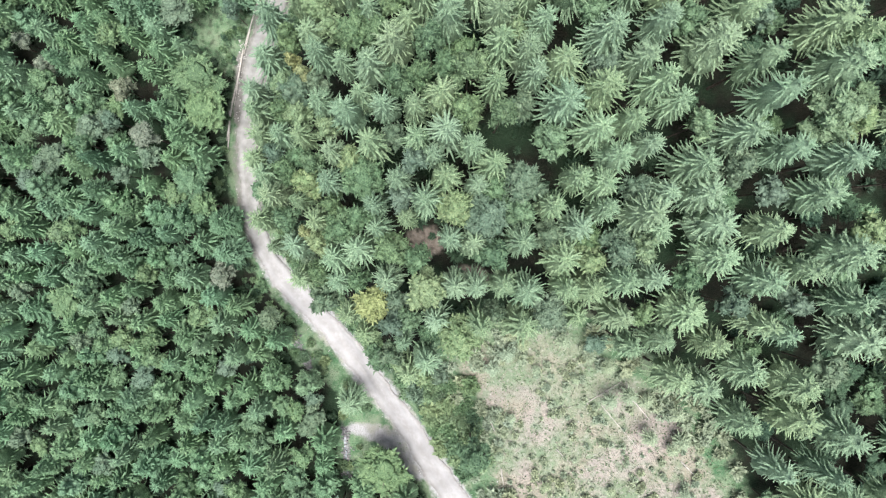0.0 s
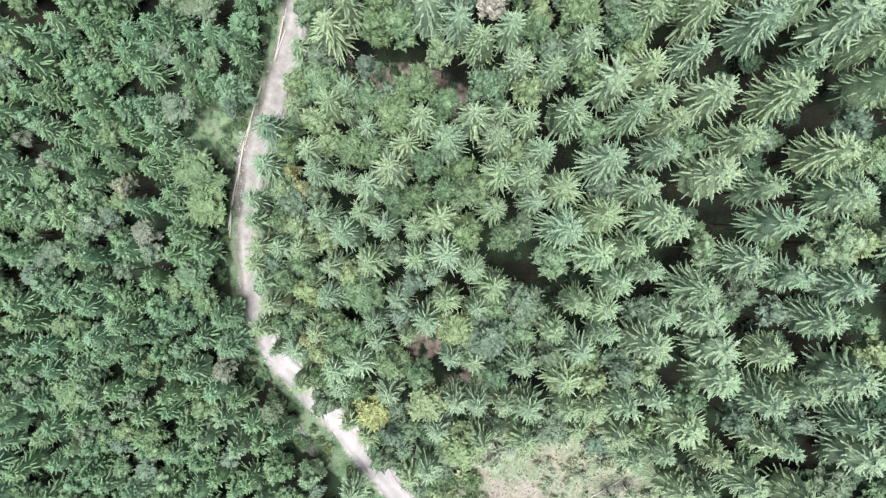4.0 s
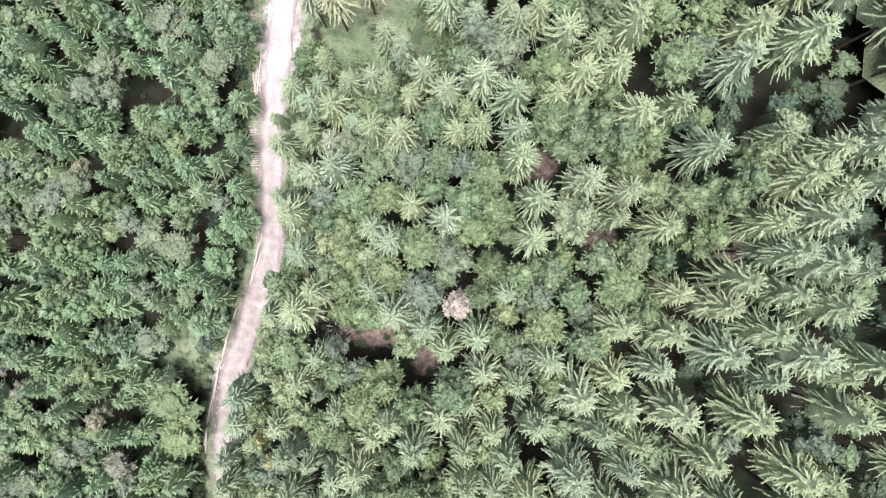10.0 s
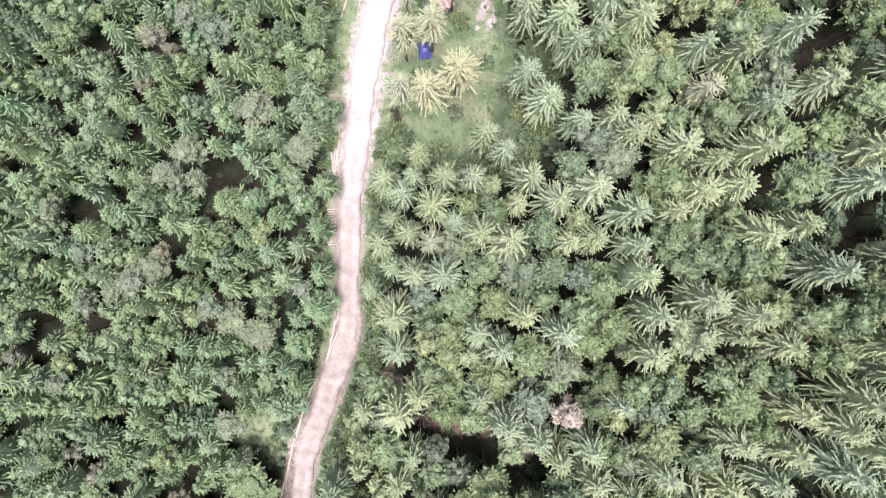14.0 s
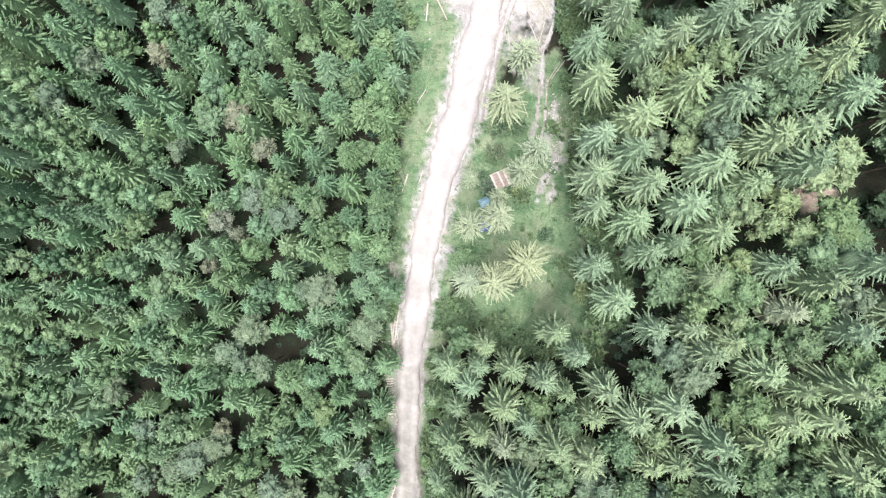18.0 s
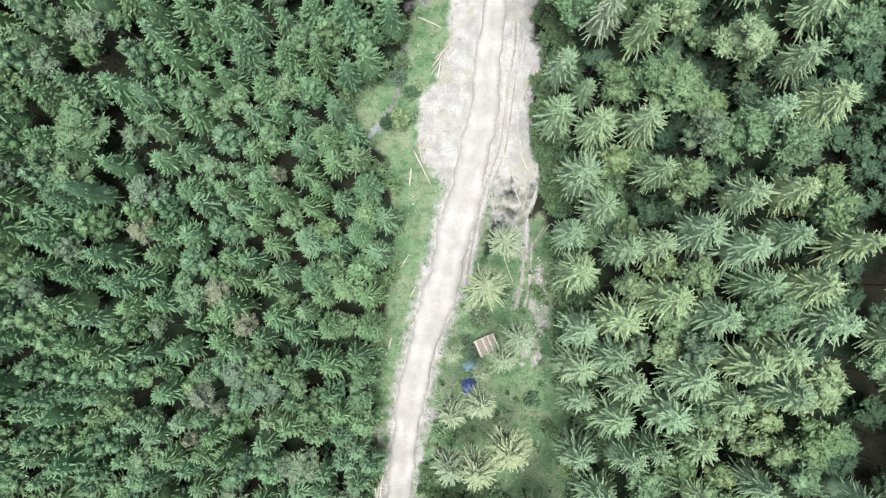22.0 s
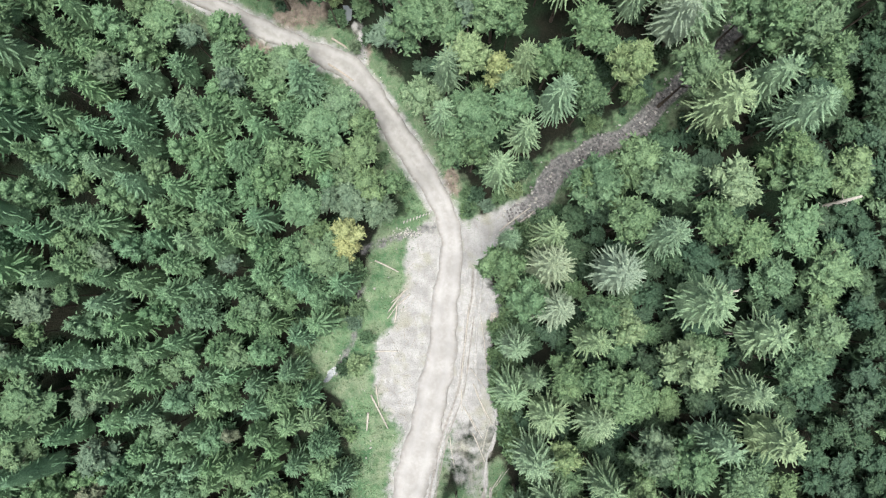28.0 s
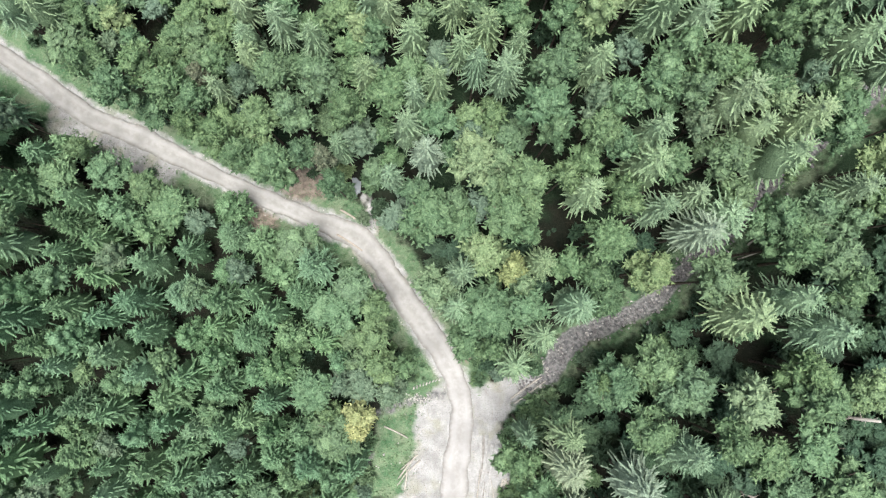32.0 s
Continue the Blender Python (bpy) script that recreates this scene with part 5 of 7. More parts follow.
plant("J", [
    (-49.7, 154, 14.9, 3), (-31, 154.7, 14.4, 3), (-27.9, 156.6, 14.5, 3), (-35.4, 156.7, 14.7, 3), (-40.4, 157.6, 14.7, 3), (-46.9, 158.5, 15.2, 3),
    (-27.8, 160.8, 14.7, 3), (-33.7, 160.9, 14.8, 3), (-49.9, 161.7, 15.7, 3), (-45, 162.5, 15.3, 3), (-40.2, 162.5, 14.9, 3), (-54.7, 163.4, 16, 3),
    (-60.1, 164.2, 16, 3), (-49.4, 166.4, 16.3, 3), (-64.3, 166.4, 16, 3), (-31.7, 168.2, 14.8, 3), (-55.7, 168.9, 16.5, 3), (-42.9, 168.9, 15.6, 3),
    (-39.7, 170.5, 15.1, 3), (-68.8, 170.9, 16, 3), (-59.5, 172.1, 16.4, 3), (-36.4, 173, 14.7, 3), (-63.7, 173.4, 16.1, 3), (-43.3, 175.2, 15.7, 3),
])
plant("J", [
    (-69.8, 177, 15.7, 3), (-37.9, 177.1, 14.3, 3), (-47.7, 177.3, 16.8, 3), (-54, 178.1, 17.1, 3), (-65.5, 179.6, 15.7, 3), (-59, 180.7, 16.2, 3),
    (-27.9, 181.8, 13.7, 3), (-68.2, 182.5, 15.3, 3), (-39.3, 182.7, 13.9, 3), (-32.8, 182.7, 13.8, 3), (-47.1, 183.2, 15.2, 3), (-53.3, 183.9, 15.8, 3),
    (-43.4, 184.3, 14.1, 3), (-60, 186.3, 14.9, 3), (-64.6, 188, 14.7, 3), (-55.5, 188.6, 14.6, 3), (-31.4, 188.8, 12.8, 3), (-48.7, 189.2, 13.8, 3),
    (-34, 192.2, 11.3, 3), (-42.2, 192.4, 11.2, 3), (-60.4, 192.6, 14.5, 3), (-53, 194, 14.1, 3), (-64.1, 195.6, 14.4, 3), (-47.4, 195.7, 11.9, 3),
])
plant("J", [
    (-59.4, 197.2, 14.4, 3), (-41.6, 198.2, 9.6, 3), (-63.7, 200.2, 14.4, 3), (-56.9, 201.8, 14.1, 3), (-41.2, 202.2, 9.6, 3),
])
plant("P", [
    (-39.7, -7.9, 13.8, 2.8), (-52.5, 16.7, 13.7, 3.1), (-56.2, 24.8, 14.2, 2.5), (-55.7, 103.4, 13.3, 2.5), (-48.1, 114.7, 13.1, 2.5), (-52.4, 120.4, 13.1, 2.9),
    (-64.5, 130.3, 12.1, 2.6), (-25.8, 207.2, 19.7, 2.2), (-41.1, 217.7, 20.3, 1.8),
])
plant("P", [
    (-58, 24.5, 11.6, 1.9), (-70.7, 29.5, 11.8, 2.1), (-54.5, 17.3, 11, 1.7), (-74.7, 33.6, 12, 1.8), (-57, 68.8, 11.6, 1.8), (-46.5, 56.4, 11.4, 1.9), (-53, 101.4, 12.4, 1.7),
    (-58.3, 96.1, 12, 1.6), (-38.8, 108.2, 12, 1.6), (-83.6, 50.9, 12, 2), (-46.9, 112.7, 12.4, 1.7), (-66.2, 129.5, 12, 1.8), (-61.1, 118.1, 12.6, 1.8), (-42.7, 139.2, 12, 1.5),
])
plant("G", [
    (-59.4, 19.6, 11.6, 2.1), (-63.9, 18, 11.8, 1.9), (-48.1, 39.5, 12, 2.3), (-72.1, 12.2, 12, 2.1), (-61, 65.1, 12.5, 2.3), (-65.4, 61.8, 12.4, 2.4), (-70.6, 60.4, 12.6, 2.2),
    (-48.8, 105.7, 12.8, 2), (-34.2, 85.2, 12, 2.1), (-42.2, 92, 12.6, 1.9), (-62.1, 115.1, 12.6, 1.9), (-38.8, 110.4, 12.5, 1.9),
])
plant("L", [
    (-62.5, 22.4, 11.2, 1.6), (-4.7, 194.7, 17, 2.7), (-38.5, 206.5, 13, 2.5), (-44.1, 212.5, 13, 2.6), (-33.7, 208, 13.5, 2.6), (-50, 202.1, 13, 3.1), (35.3, 174.1, 17, 3.2), (29, 210.8, 19, 3), (44.6, 203.2, 19, 3.1),
])
plant("Q", [
    (6.9, 46.9, 21.7, 2.1),
])

# ---- the rest of the woods, tree by tree as one mass ----
EDGE_Y = (-60, -40, -20, 0, 20, 45, 70, 100, 130, 160, 175, 185, 198, 215, 270)
EDGE_X = (6, -6, -20, -33, -37, -29, -27, -22, -12, -8, -8, -12, -23, -60, -130)


def free_of_trees(x, y):
    dist, width = near_line(x, y, ROAD)
    east = x > np.interp(y, EDGE_Y, EDGE_X)
    no = dist < width / 2 + np.where(east, 4.6, 2.9)
    for ring, keep in ((YARD, 4.2), (MEADOW, 4.0), (VERGE, 1.6), (CLEARING, 1.8), (SIDE_TRACK, 0.6), (BANK, 0.0)):
        no |= depth_in(x, y, ring) > -keep
    no |= ((near_line(x, y, CREEK)[0] < 3.6) | ((near_line(x + 3.0, y, CREEK)[0] < 3.2) & (x < 17))) & (x > -2)
    no |= (dist < width / 2 + np.where(x < -56, 4.4, 7.5)) & (y > 200) & east
    for gx, gy, gr in GAPS:
        no |= np.hypot(gx - x, gy - y) < gr + 1.0
    return no


def wood_at(x, y):
    """Which trees grow here: shape, kind, height, radius."""
    left = x < np.interp(y, EDGE_Y, EDGE_X)
    g = rng.random()
    if left:
        h = np.interp(y, (-60, 60, 100, 150, 270), (12.5, 13.5, 13.5, 15, 15.5)) + rng.normal(0, 2.0) + (4 if x < -66 and y > 100 else 0)
        if g < 0.92:
            return "young", "J", h, young_radius(y) * rng.uniform(0.84, 1.17)
        return "leafy", "G" if g > 0.975 else "B", h * 0.9, rng.uniform(1.9, 2.6)
    h = 21 + rng.normal(0, 2.2)
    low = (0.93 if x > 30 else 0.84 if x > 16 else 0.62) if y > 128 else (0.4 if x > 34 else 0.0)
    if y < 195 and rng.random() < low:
        # understorey below the tall trees, its blue-green leaves darkened to include their shade
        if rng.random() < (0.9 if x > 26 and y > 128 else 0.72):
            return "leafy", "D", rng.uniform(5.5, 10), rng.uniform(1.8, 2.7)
        return "leafy", "B", rng.uniform(6, 11), rng.uniform(1.8, 2.7)
    if y > 195 and x < 0:
        if g < 0.25:
            return "spruce", "S", rng.uniform(15, 20), rng.uniform(2.3, 3.2)
        return "leafy", "G" if g > 0.9 else ("L" if g > 0.8 else "B"), rng.uniform(9, 15), rng.uniform(2, 3.4)
    if g < (0.83 if y < 150 else 0.6):
        return "spruce", "S", h + 1, rng.uniform(2.9, 4.1)
    return "leafy", "L" if g > 0.965 else ("G" if g > 0.91 else "B"), h * 0.88, rng.uniform(2.1, 2.9)


def fill_woods():
    cell, grid = 4.0, {}

    def put(x, y, r):
        grid.setdefault((int(x // cell), int(y // cell)), []).append((x, y, r))

    def clear(x, y, r, share):
        i, j = int(x // cell), int(y // cell)
        for a in range(i - 2, i + 3):
            for b in range(j - 2, j + 3):
                for px, py, pr in grid.get((a, b), ()):
                    if (px - x) ** 2 + (py - y) ** 2 < (share * (r + pr)) ** 2:
                        return False
        return True

    for p in PLANTED:
        put(*p)
    found = []
    n = 90000
    xs, ys = rng.uniform(-97, 72, n), rng.uniform(-60, 246, n)
    near = xs < np.interp(ys, (-20, 40, 80, 250), (72, 72, 62, 58))
    xs, ys = xs[near], ys[near]
    ok = ~free_of_trees(xs, ys)
    for x, y in zip(xs[ok].tolist(), ys[ok].tolist()):
        if not clear(x, y, 1.8, 0.5):
            continue
        w = wood_at(x, y)
        young = x < np.interp(y, EDGE_Y, EDGE_X)
        if clear(x, y, w[3], 0.605 if young else (0.54 if x < 28 else 0.66)):
            put(x, y, w[3])
            found.append((x, y, *w))
    return found


FOUND = fill_woods()


def mass(name, label, category, trees, leaves, shape):
    """Many trees joined: crowns in one mesh, trunks in a part under it."""
    vs, ts, tint, n = [], [], [], 0
    tv, tt, tn = [], [], 0
    for k, (x, y, _, _, h, r) in enumerate(trees):
        z = z_at(x, y) - 0.1
        a = rng.uniform(0, 6.28)
        rot = np.array(((math.cos(a), math.sin(a), 0), (-math.sin(a), math.cos(a), 0), (0, 0, 1)))
        scale = np.array((r / R0, r / R0, h / H0))
        v, t = LIGHT[shape][int(rng.integers(len(LIGHT[shape])))]
        vs.append((v * scale) @ rot + (x, y, z))
        ts.append(t + n)
        tint.append(np.full(len(v), rng.random()))
        n += len(v)
        if shape in STEMS:
            v, t = LIGHT_STEM.arrays()[:2]
            tv.append((v * scale) @ rot + (x, y, z))
            tt.append(t + tn)
            tn += len(v)
    ob = tagged(new(name, tri_mesh(name, np.concatenate(vs), np.concatenate(ts), leaves, tint=np.concatenate(tint))), label, category, kind="stuff")
    if tv:
        tagged(part("trunks", tri_mesh("trunks", np.concatenate(tv), np.concatenate(tt), BARK), ob), kind="stuff")
    return ob


LIGHT_MESH = {}


def stand(code, trees):
    """Trees of the stand that can be picked out singly."""
    name, shape, leaves, category, label = KINDS[code]
    for k, (x, y, _, _, h, r) in enumerate(trees):
        tree = tagged(new(name), label, category, group=name.replace("_", " ") + "s of the wood")
        tree.matrix_basis = (Matrix.Translation((x, y, z_at(x, y) - 0.1)) @ Matrix.Rotation(k * 2.399, 4, "Z")
                             @ Matrix.Diagonal((r / R0, r / R0, h / H0, 1)))
        key = shape, k % len(LIGHT[shape]), leaves.name
        if key not in LIGHT_MESH:
            LIGHT_MESH[key] = tri_mesh("crown", *LIGHT[shape][key[1]], leaves)
        part("trunk", STEM_MESH[shape][k % 3], tree)
        part("crown", LIGHT_MESH[key], tree)


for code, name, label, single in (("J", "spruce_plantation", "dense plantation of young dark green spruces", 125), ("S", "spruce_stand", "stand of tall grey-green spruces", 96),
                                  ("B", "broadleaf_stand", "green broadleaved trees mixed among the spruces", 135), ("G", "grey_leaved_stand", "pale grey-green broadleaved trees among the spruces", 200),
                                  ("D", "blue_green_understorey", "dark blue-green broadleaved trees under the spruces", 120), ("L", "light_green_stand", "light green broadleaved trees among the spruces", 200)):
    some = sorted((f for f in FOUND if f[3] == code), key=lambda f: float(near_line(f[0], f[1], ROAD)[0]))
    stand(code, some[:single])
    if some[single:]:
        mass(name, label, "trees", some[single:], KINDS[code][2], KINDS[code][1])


def far_woods():
    """The forest goes on beyond the valley, as plain pointed crowns."""
    g = np.random.default_rng(5)
    soup = Soup()
    forms = []
    for k in range(4):
        s = Soup()
        for q in range(3):
            ang = np.arange(7) / 7 * 6.2832 + q
            rad = R0 * (0.40 + 0.29 * q) * g.uniform(0.75, 1.2, 7)
            rim = np.stack((np.cos(ang) * rad, np.sin(ang) * rad, np.full(7, H0 * (0.80 - 0.24 * q)) + g.normal(0, 0.4, 7)), 1)
            v = np.concatenate((rim, [(0, 0, H0 * (1.0 - 0.22 * q))]))
            s.add(v, [(7, j, (j + 1) % 7) for j in range(7)])
        forms.append(s.arrays()[:2])
    tint = []
    for k in range(6000):
        # thick beside the valley, thinning out further off
        side, far = g.integers(0, 4), 110 * g.random() ** 1.5
        x = g.uniform(-98 - far, 59 + far) if side > 1 else (-98 - far if side else 59 + far)
        y = g.uniform(-61 - far, 247 + far) if side < 2 else (-61 - far if side == 2 else 247 + far)
        if near_line(x, y, ROAD)[0] < 6 or x < np.interp(y, (-20, 40, 80, 250), (73, 73, 63, 59)) and -97 < x and -60 < y < 246:
            continue
        v, t = forms[k % 4]
        r, h = g.uniform(3.0, 4.8), g.uniform(14, 22)
        soup.add(v * (r / R0, r / R0, h / H0) + (x, y, z_at(x, y) - 0.2), t)
        tint.append(np.full(len(v), g.random()))
    v, t, _ = soup.arrays()
    tagged(new("distant_forest", tri_mesh("distant_forest", v, t, SPRUCE, tint=np.concatenate(tint))), "dark green spruce forest covering the surrounding hills", "forest", kind="stuff")


far_woods()

# ---- undergrowth ----
def bush(x, y, r, leaves, label, i):
    ob = tagged(new("bush"), label, "bush", group="bushes by the road")
    ob.matrix_basis = (Matrix.Translation((x, y, z_at(x, y) - 0.35 * r)) @ Matrix.Rotation(i * 1.7, 4, "Z")
                       @ Matrix.Diagonal((r / R0, r / R0, r / R0 * 0.95, 1)))
    key = "bush", i % 3, leaves.name
    if key not in CROWN_MESH:
        CROWN_MESH[key] = tri_mesh("leaves", *BUSH[i % 3], leaves)
    part("leaves", CROWN_MESH[key], ob)
    if "stem" not in CROWN_MESH:
        s = Soup()
        for k in range(5):
            a = k * 1.3
            tube(s, [(0, 0, 0), (math.cos(a) * 0.6, math.sin(a) * 0.6, 1.8), (math.cos(a) * 1.4, math.sin(a) * 1.4, 3.6)], [0.16, 0.12, 0.04], 5)
        CROWN_MESH["stem"] = s.mesh("stems", BARK)
    part("stems", CROWN_MESH["stem"], ob)


BUSHES = [(-2.5, -26.5, 2.3), (-6.0, -30, 2.0), (1.2, -31.0, 2.4), (4.5, -27.5, 2.0), (-1.8, -34.5, 2.3), (3.5, -38, 2.4), (-7.5, -24.5, 1.9),
          (5.2, -33.5, 1.9), (0.2, -40, 2.2), (-10.0, -24, 1.6), (7, -41.5, 2.0), (4, -44, 2.2), (-12.8, -20.5, 1.6), (-16.5, -15.5, 1.7),
          (-21, -9.5, 1.8), (-25, -5, 1.7), (-29.5, 0.5, 1.6), (-31.5, 6, 1.7), (-32.6, 13, 1.8), (-32.0, 20, 1.6), (-30.8, 27, 1.7),
          (-28.2, 34, 1.6), (-24.5, 42, 1.6), (-12.6, -3, 2.0)]
for i, (x, y, r) in enumerate(BUSHES):
    bush(x, y, r, (LEAF, TEAL, LEAF, GREY)[i % 4] if y > -22 else (LIME, LEAF)[i % 2], "dense green roadside bush with several thin stems", i)

# the bank between the road and the clearing is thick with bushes
done = 0
for k in range(600):
    x, y = rng.uniform(-14, 10), rng.uniform(-56, -22)
    if done < 75 and depth_in(x, y, BANK) > 0.6 and near_line(x, y, ROAD)[0] > 5.4 and all((x - q[0]) ** 2 + (y - q[1]) ** 2 > 2.2 for q in BUSHES):
        done += 1
        BUSHES.append((x, y, 0))
        bush(x, y, rng.uniform(1.5, 2.5), (LEAF, LIME, LEAF, GREY, LIME)[done % 5], "dense green bush on the bank between road and clearing", done)

done = 0
for k in range(500):
    x, y = rng.uniform(-31, -5), rng.uniform(-48, -18)
    if done < 26 and depth_in(x, y, SIDE_TRACK) > 0.2 and near_line(x, y, ROAD)[0] > 4.2 and near_line(x, y, np.array([(-18, -39, 0), (-4, -44, 0)], float))[0] > 2.4:
        done += 1
        bush(x, y, rng.uniform(0.5, 1.3), (LEAF, LIME, GRASS)[done % 3], "low green bush beside the small stream", done)


def along(line, n, spread):
    c = smooth_line(line, 0.5)
    i = rng.integers(1, len(c) - 1, n)
    d = c[np.minimum(i + 1, len(c) - 1), :2] - c[i - 1, :2]
    d /= np.maximum(np.linalg.norm(d, axis=1), 1e-6)[:, None]
    off = spread(c[i, 2])
    return np.stack((c[i, 0] + d[:, 1] * off, c[i, 1] - d[:, 0] * off), 1)


def undergrowth():
    """Low shrubs in the gaps, along the edges of the stands and beside the creek."""
    spots, hem = [], []
    for gx, gy, gr in GAPS:
        for k in range(int(gr * 1.3)):
            spots.append((gx + rng.normal(0, gr * 0.7), gy + rng.normal(0, gr * 0.7), rng.uniform(0.4, 1.0)))
    for k in range(1200):
        x, y = rng.uniform(-95, 75), rng.uniform(-55, 245)
        d, w = near_line(x, y, ROAD)
        c = near_line(x, y, CREEK)[0]
        free = any(inside(x, y, ring) for ring in (YARD, VERGE, CLEARING, MEADOW, TRODDEN, SIDE_TRACK))
        if d < w / 2 + 1.6 or free or (c < 2.6 and x > 0):
            continue
        if d < w / 2 + 6 or c < 7 or rng.random() < 0.25:
            spots.append((x, y, rng.uniform(0.5, 1.5)))
        elif x > np.interp(y, EDGE_Y, EDGE_X) and np.min(np.hypot(GAPS[:, 0] - x, GAPS[:, 1] - y) - GAPS[:, 2]) > 0:
            spots.append((x, y, rng.uniform(0.9, 2.2)))
    # thick growth below the tall trees on the north-east hillside
    for k in range(300):
        x, y = rng.uniform(12, 58), rng.uniform(128, 196)
        if near_line(x, y, CREEK)[0] > 3.4:
            spots.append((x, y, rng.uniform(1.0, 2.3)))
    # dark shrubs added in the plantation gaps, their colour standing in for shade
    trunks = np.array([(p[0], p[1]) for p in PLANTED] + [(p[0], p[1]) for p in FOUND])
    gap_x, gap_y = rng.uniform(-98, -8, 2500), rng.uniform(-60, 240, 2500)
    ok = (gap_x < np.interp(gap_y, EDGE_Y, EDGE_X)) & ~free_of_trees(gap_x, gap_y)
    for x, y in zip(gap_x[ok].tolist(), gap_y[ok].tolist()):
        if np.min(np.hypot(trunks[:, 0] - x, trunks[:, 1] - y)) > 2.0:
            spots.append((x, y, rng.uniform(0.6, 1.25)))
    # hems of the stands beside the yard, the meadow and the verge
    for line, n, wide in (([(3.4, 133), (2.6, 140), (1.6, 147), (1.6, 153), (3.2, 159), (2.2, 166), (5, 170.5)], 240, 1.2), ([(6, 86), (7.5, 96), (6.2, 108), (5.2, 120), (4.2, 131)], 330, 1.6),
                          ([(-30, 86), (-28.8, 108), (-27, 120), (-25.8, 132), (-27, 142), (-33, 150), (-32.5, 156), (-25.5, 158), (-22.5, 168)], 110, 0.8),
                          ([(-19.5, 90), (-17.5, 86), (-12.5, 84.5), (-3, 81.5), (5, 81)], 170, 1.6)):
        for x, y in along(np.array([(*q, 0.0) for q in line]), n, lambda w: rng.normal(0, wide, len(w))):
            hem.append((x, y, rng.uniform(0.5, 1.7)))
    # scrub between the road and the tall trees on the hill side
    for x, y in along(ROAD[4:20], 330, lambda w: w / 2 + 1.3 + rng.uniform(0, 4.2, len(w))):
        hem.append((x, y, rng.uniform(0.7, 1.7)))
    for x, y in along(ROAD[2:34], 380, lambda w: -(w / 2 + 1.5 + rng.uniform(0, 2.6, len(w)))):
        if not any(inside(x, y, ring) for ring in (YARD, VERGE, SIDE_TRACK)):
            hem.append((x, y, rng.uniform(0.4, 1.1)))
    for k in range(40):
        x, y = rng.uniform(-17, 0), rng.uniform(38, 46)
        if inside(x, y, BARE):
            hem.append((x, y, rng.uniform(0.25, 0.7)))
    low = []
    for k in range(850):
        x, y = rng.uniform(-6, 54), rng.uniform(-60, -12)
        deep = float(depth_in(x, y, CLEARING))
        if deep > -2 and math.sin(x * 0.35 + 1) * math.sin(y * 0.4) > rng.uniform(-0.9, 0.5):
            low.append((x, y, rng.uniform(0.35, 1.0) * (2.0 if deep < 5 else 1.0)))
    for k in range(60):
        x, y = rng.uniform(-18, 9), rng.uniform(82, 133)
        if inside(x, y, MEADOW):
            hem.append((x, y, rng.uniform(0.25, 0.6)))
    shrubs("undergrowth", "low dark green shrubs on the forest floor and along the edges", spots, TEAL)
    shrubs("edge_shrubs", "bright green bushes along the edges of road, yard and meadow", hem, LEAF)
    shrubs("clearing_shrubs", "low pale green brambles and saplings regrowing on the clearing", low, BRAMBLE)


def shrubs(name, label, spots, leaves):
    vs, ts, tint, n = [], [], [], 0
    for k, (x, y, r) in enumerate(spots):
        v, t = LIGHT["bush"][k % 3]
        a = rng.uniform(0, 6.28)
        rot = np.array(((math.cos(a), math.sin(a), 0), (-math.sin(a), math.cos(a), 0), (0, 0, 1)))
        vs.append((v * (r / R0)) @ rot + (x, y, z_at(x, y) - 0.4 * r))
        ts.append(t + n)
        tint.append(np.full(len(v), rng.random()))
        n += len(v)
    me = tri_mesh(name, np.concatenate(vs), np.concatenate(ts), leaves, tint=np.concatenate(tint))
    tagged(new(name, me), label, "shrubs", kind="stuff")


undergrowth()


def grass():
    soup = Soup()
    n = 90000
    x, y = rng.uniform(-66, 50, n), rng.uniform(-60, 225, n)
    d, w = near_line(x, y, ROAD)
    reach = np.interp(y, (-60, 0, 75, 80, 175, 225), (5, 3.6, 3.8, 5, 5, 4.5))
    edge = (d > w / 2 + 0.2 + rng.exponential(0.5, n)) & (d < reach + rng.normal(0, 0.8, n))
    field = (depth_in(x, y, MEADOW) > -0.5) | (depth_in(x, y, VERGE) > -0.3) | ((depth_in(x, y, CLEARING) > -1))
    keep = (edge | field) & (depth_in(x, y, YARD) < -0.1 + rng.normal(0, 0.4, n)) & (d > w / 2 + 0.15)
    x, y = x[keep], y[keep]
    z = land(x, y)
    for k in range(3):
        m = len(x)
        base = np.stack((x + rng.normal(0, 0.1, m), y + rng.normal(0, 0.1, m), z), 1)
        way = unit(np.stack((rng.normal(0, 0.7, m), rng.normal(0, 0.7, m), np.full(m, 0.8)), 1))
        side = unit(np.cross(way, rng.normal(0, 1, (m, 3))))
        ln = rng.uniform(0.18, 0.5, m)
        kites(soup, base, way, side, ln, ln * 0.22, 0.02)
    tagged(new("grass", soup.mesh("grass", GRASS)), "short pale green grass tufts on the verges and the meadow", "grass", kind="stuff")


grass()

# ---- stones ----
STONES = [stone_mesh("stone", i, ROCK) for i in range(4)]
DARK_STONES = [stone_mesh("rock", 20 + i, SLATE, 0.7) for i in range(4)]


def mesh_arrays(me):
    v = np.empty(len(me.vertices) * 3)
    me.vertices.foreach_get("co", v)
    t = np.empty(len(me.polygons) * 3, int)
    me.loops.foreach_get("vertex_index", t)
    return v.reshape(-1, 3), t.reshape(-1, 3)


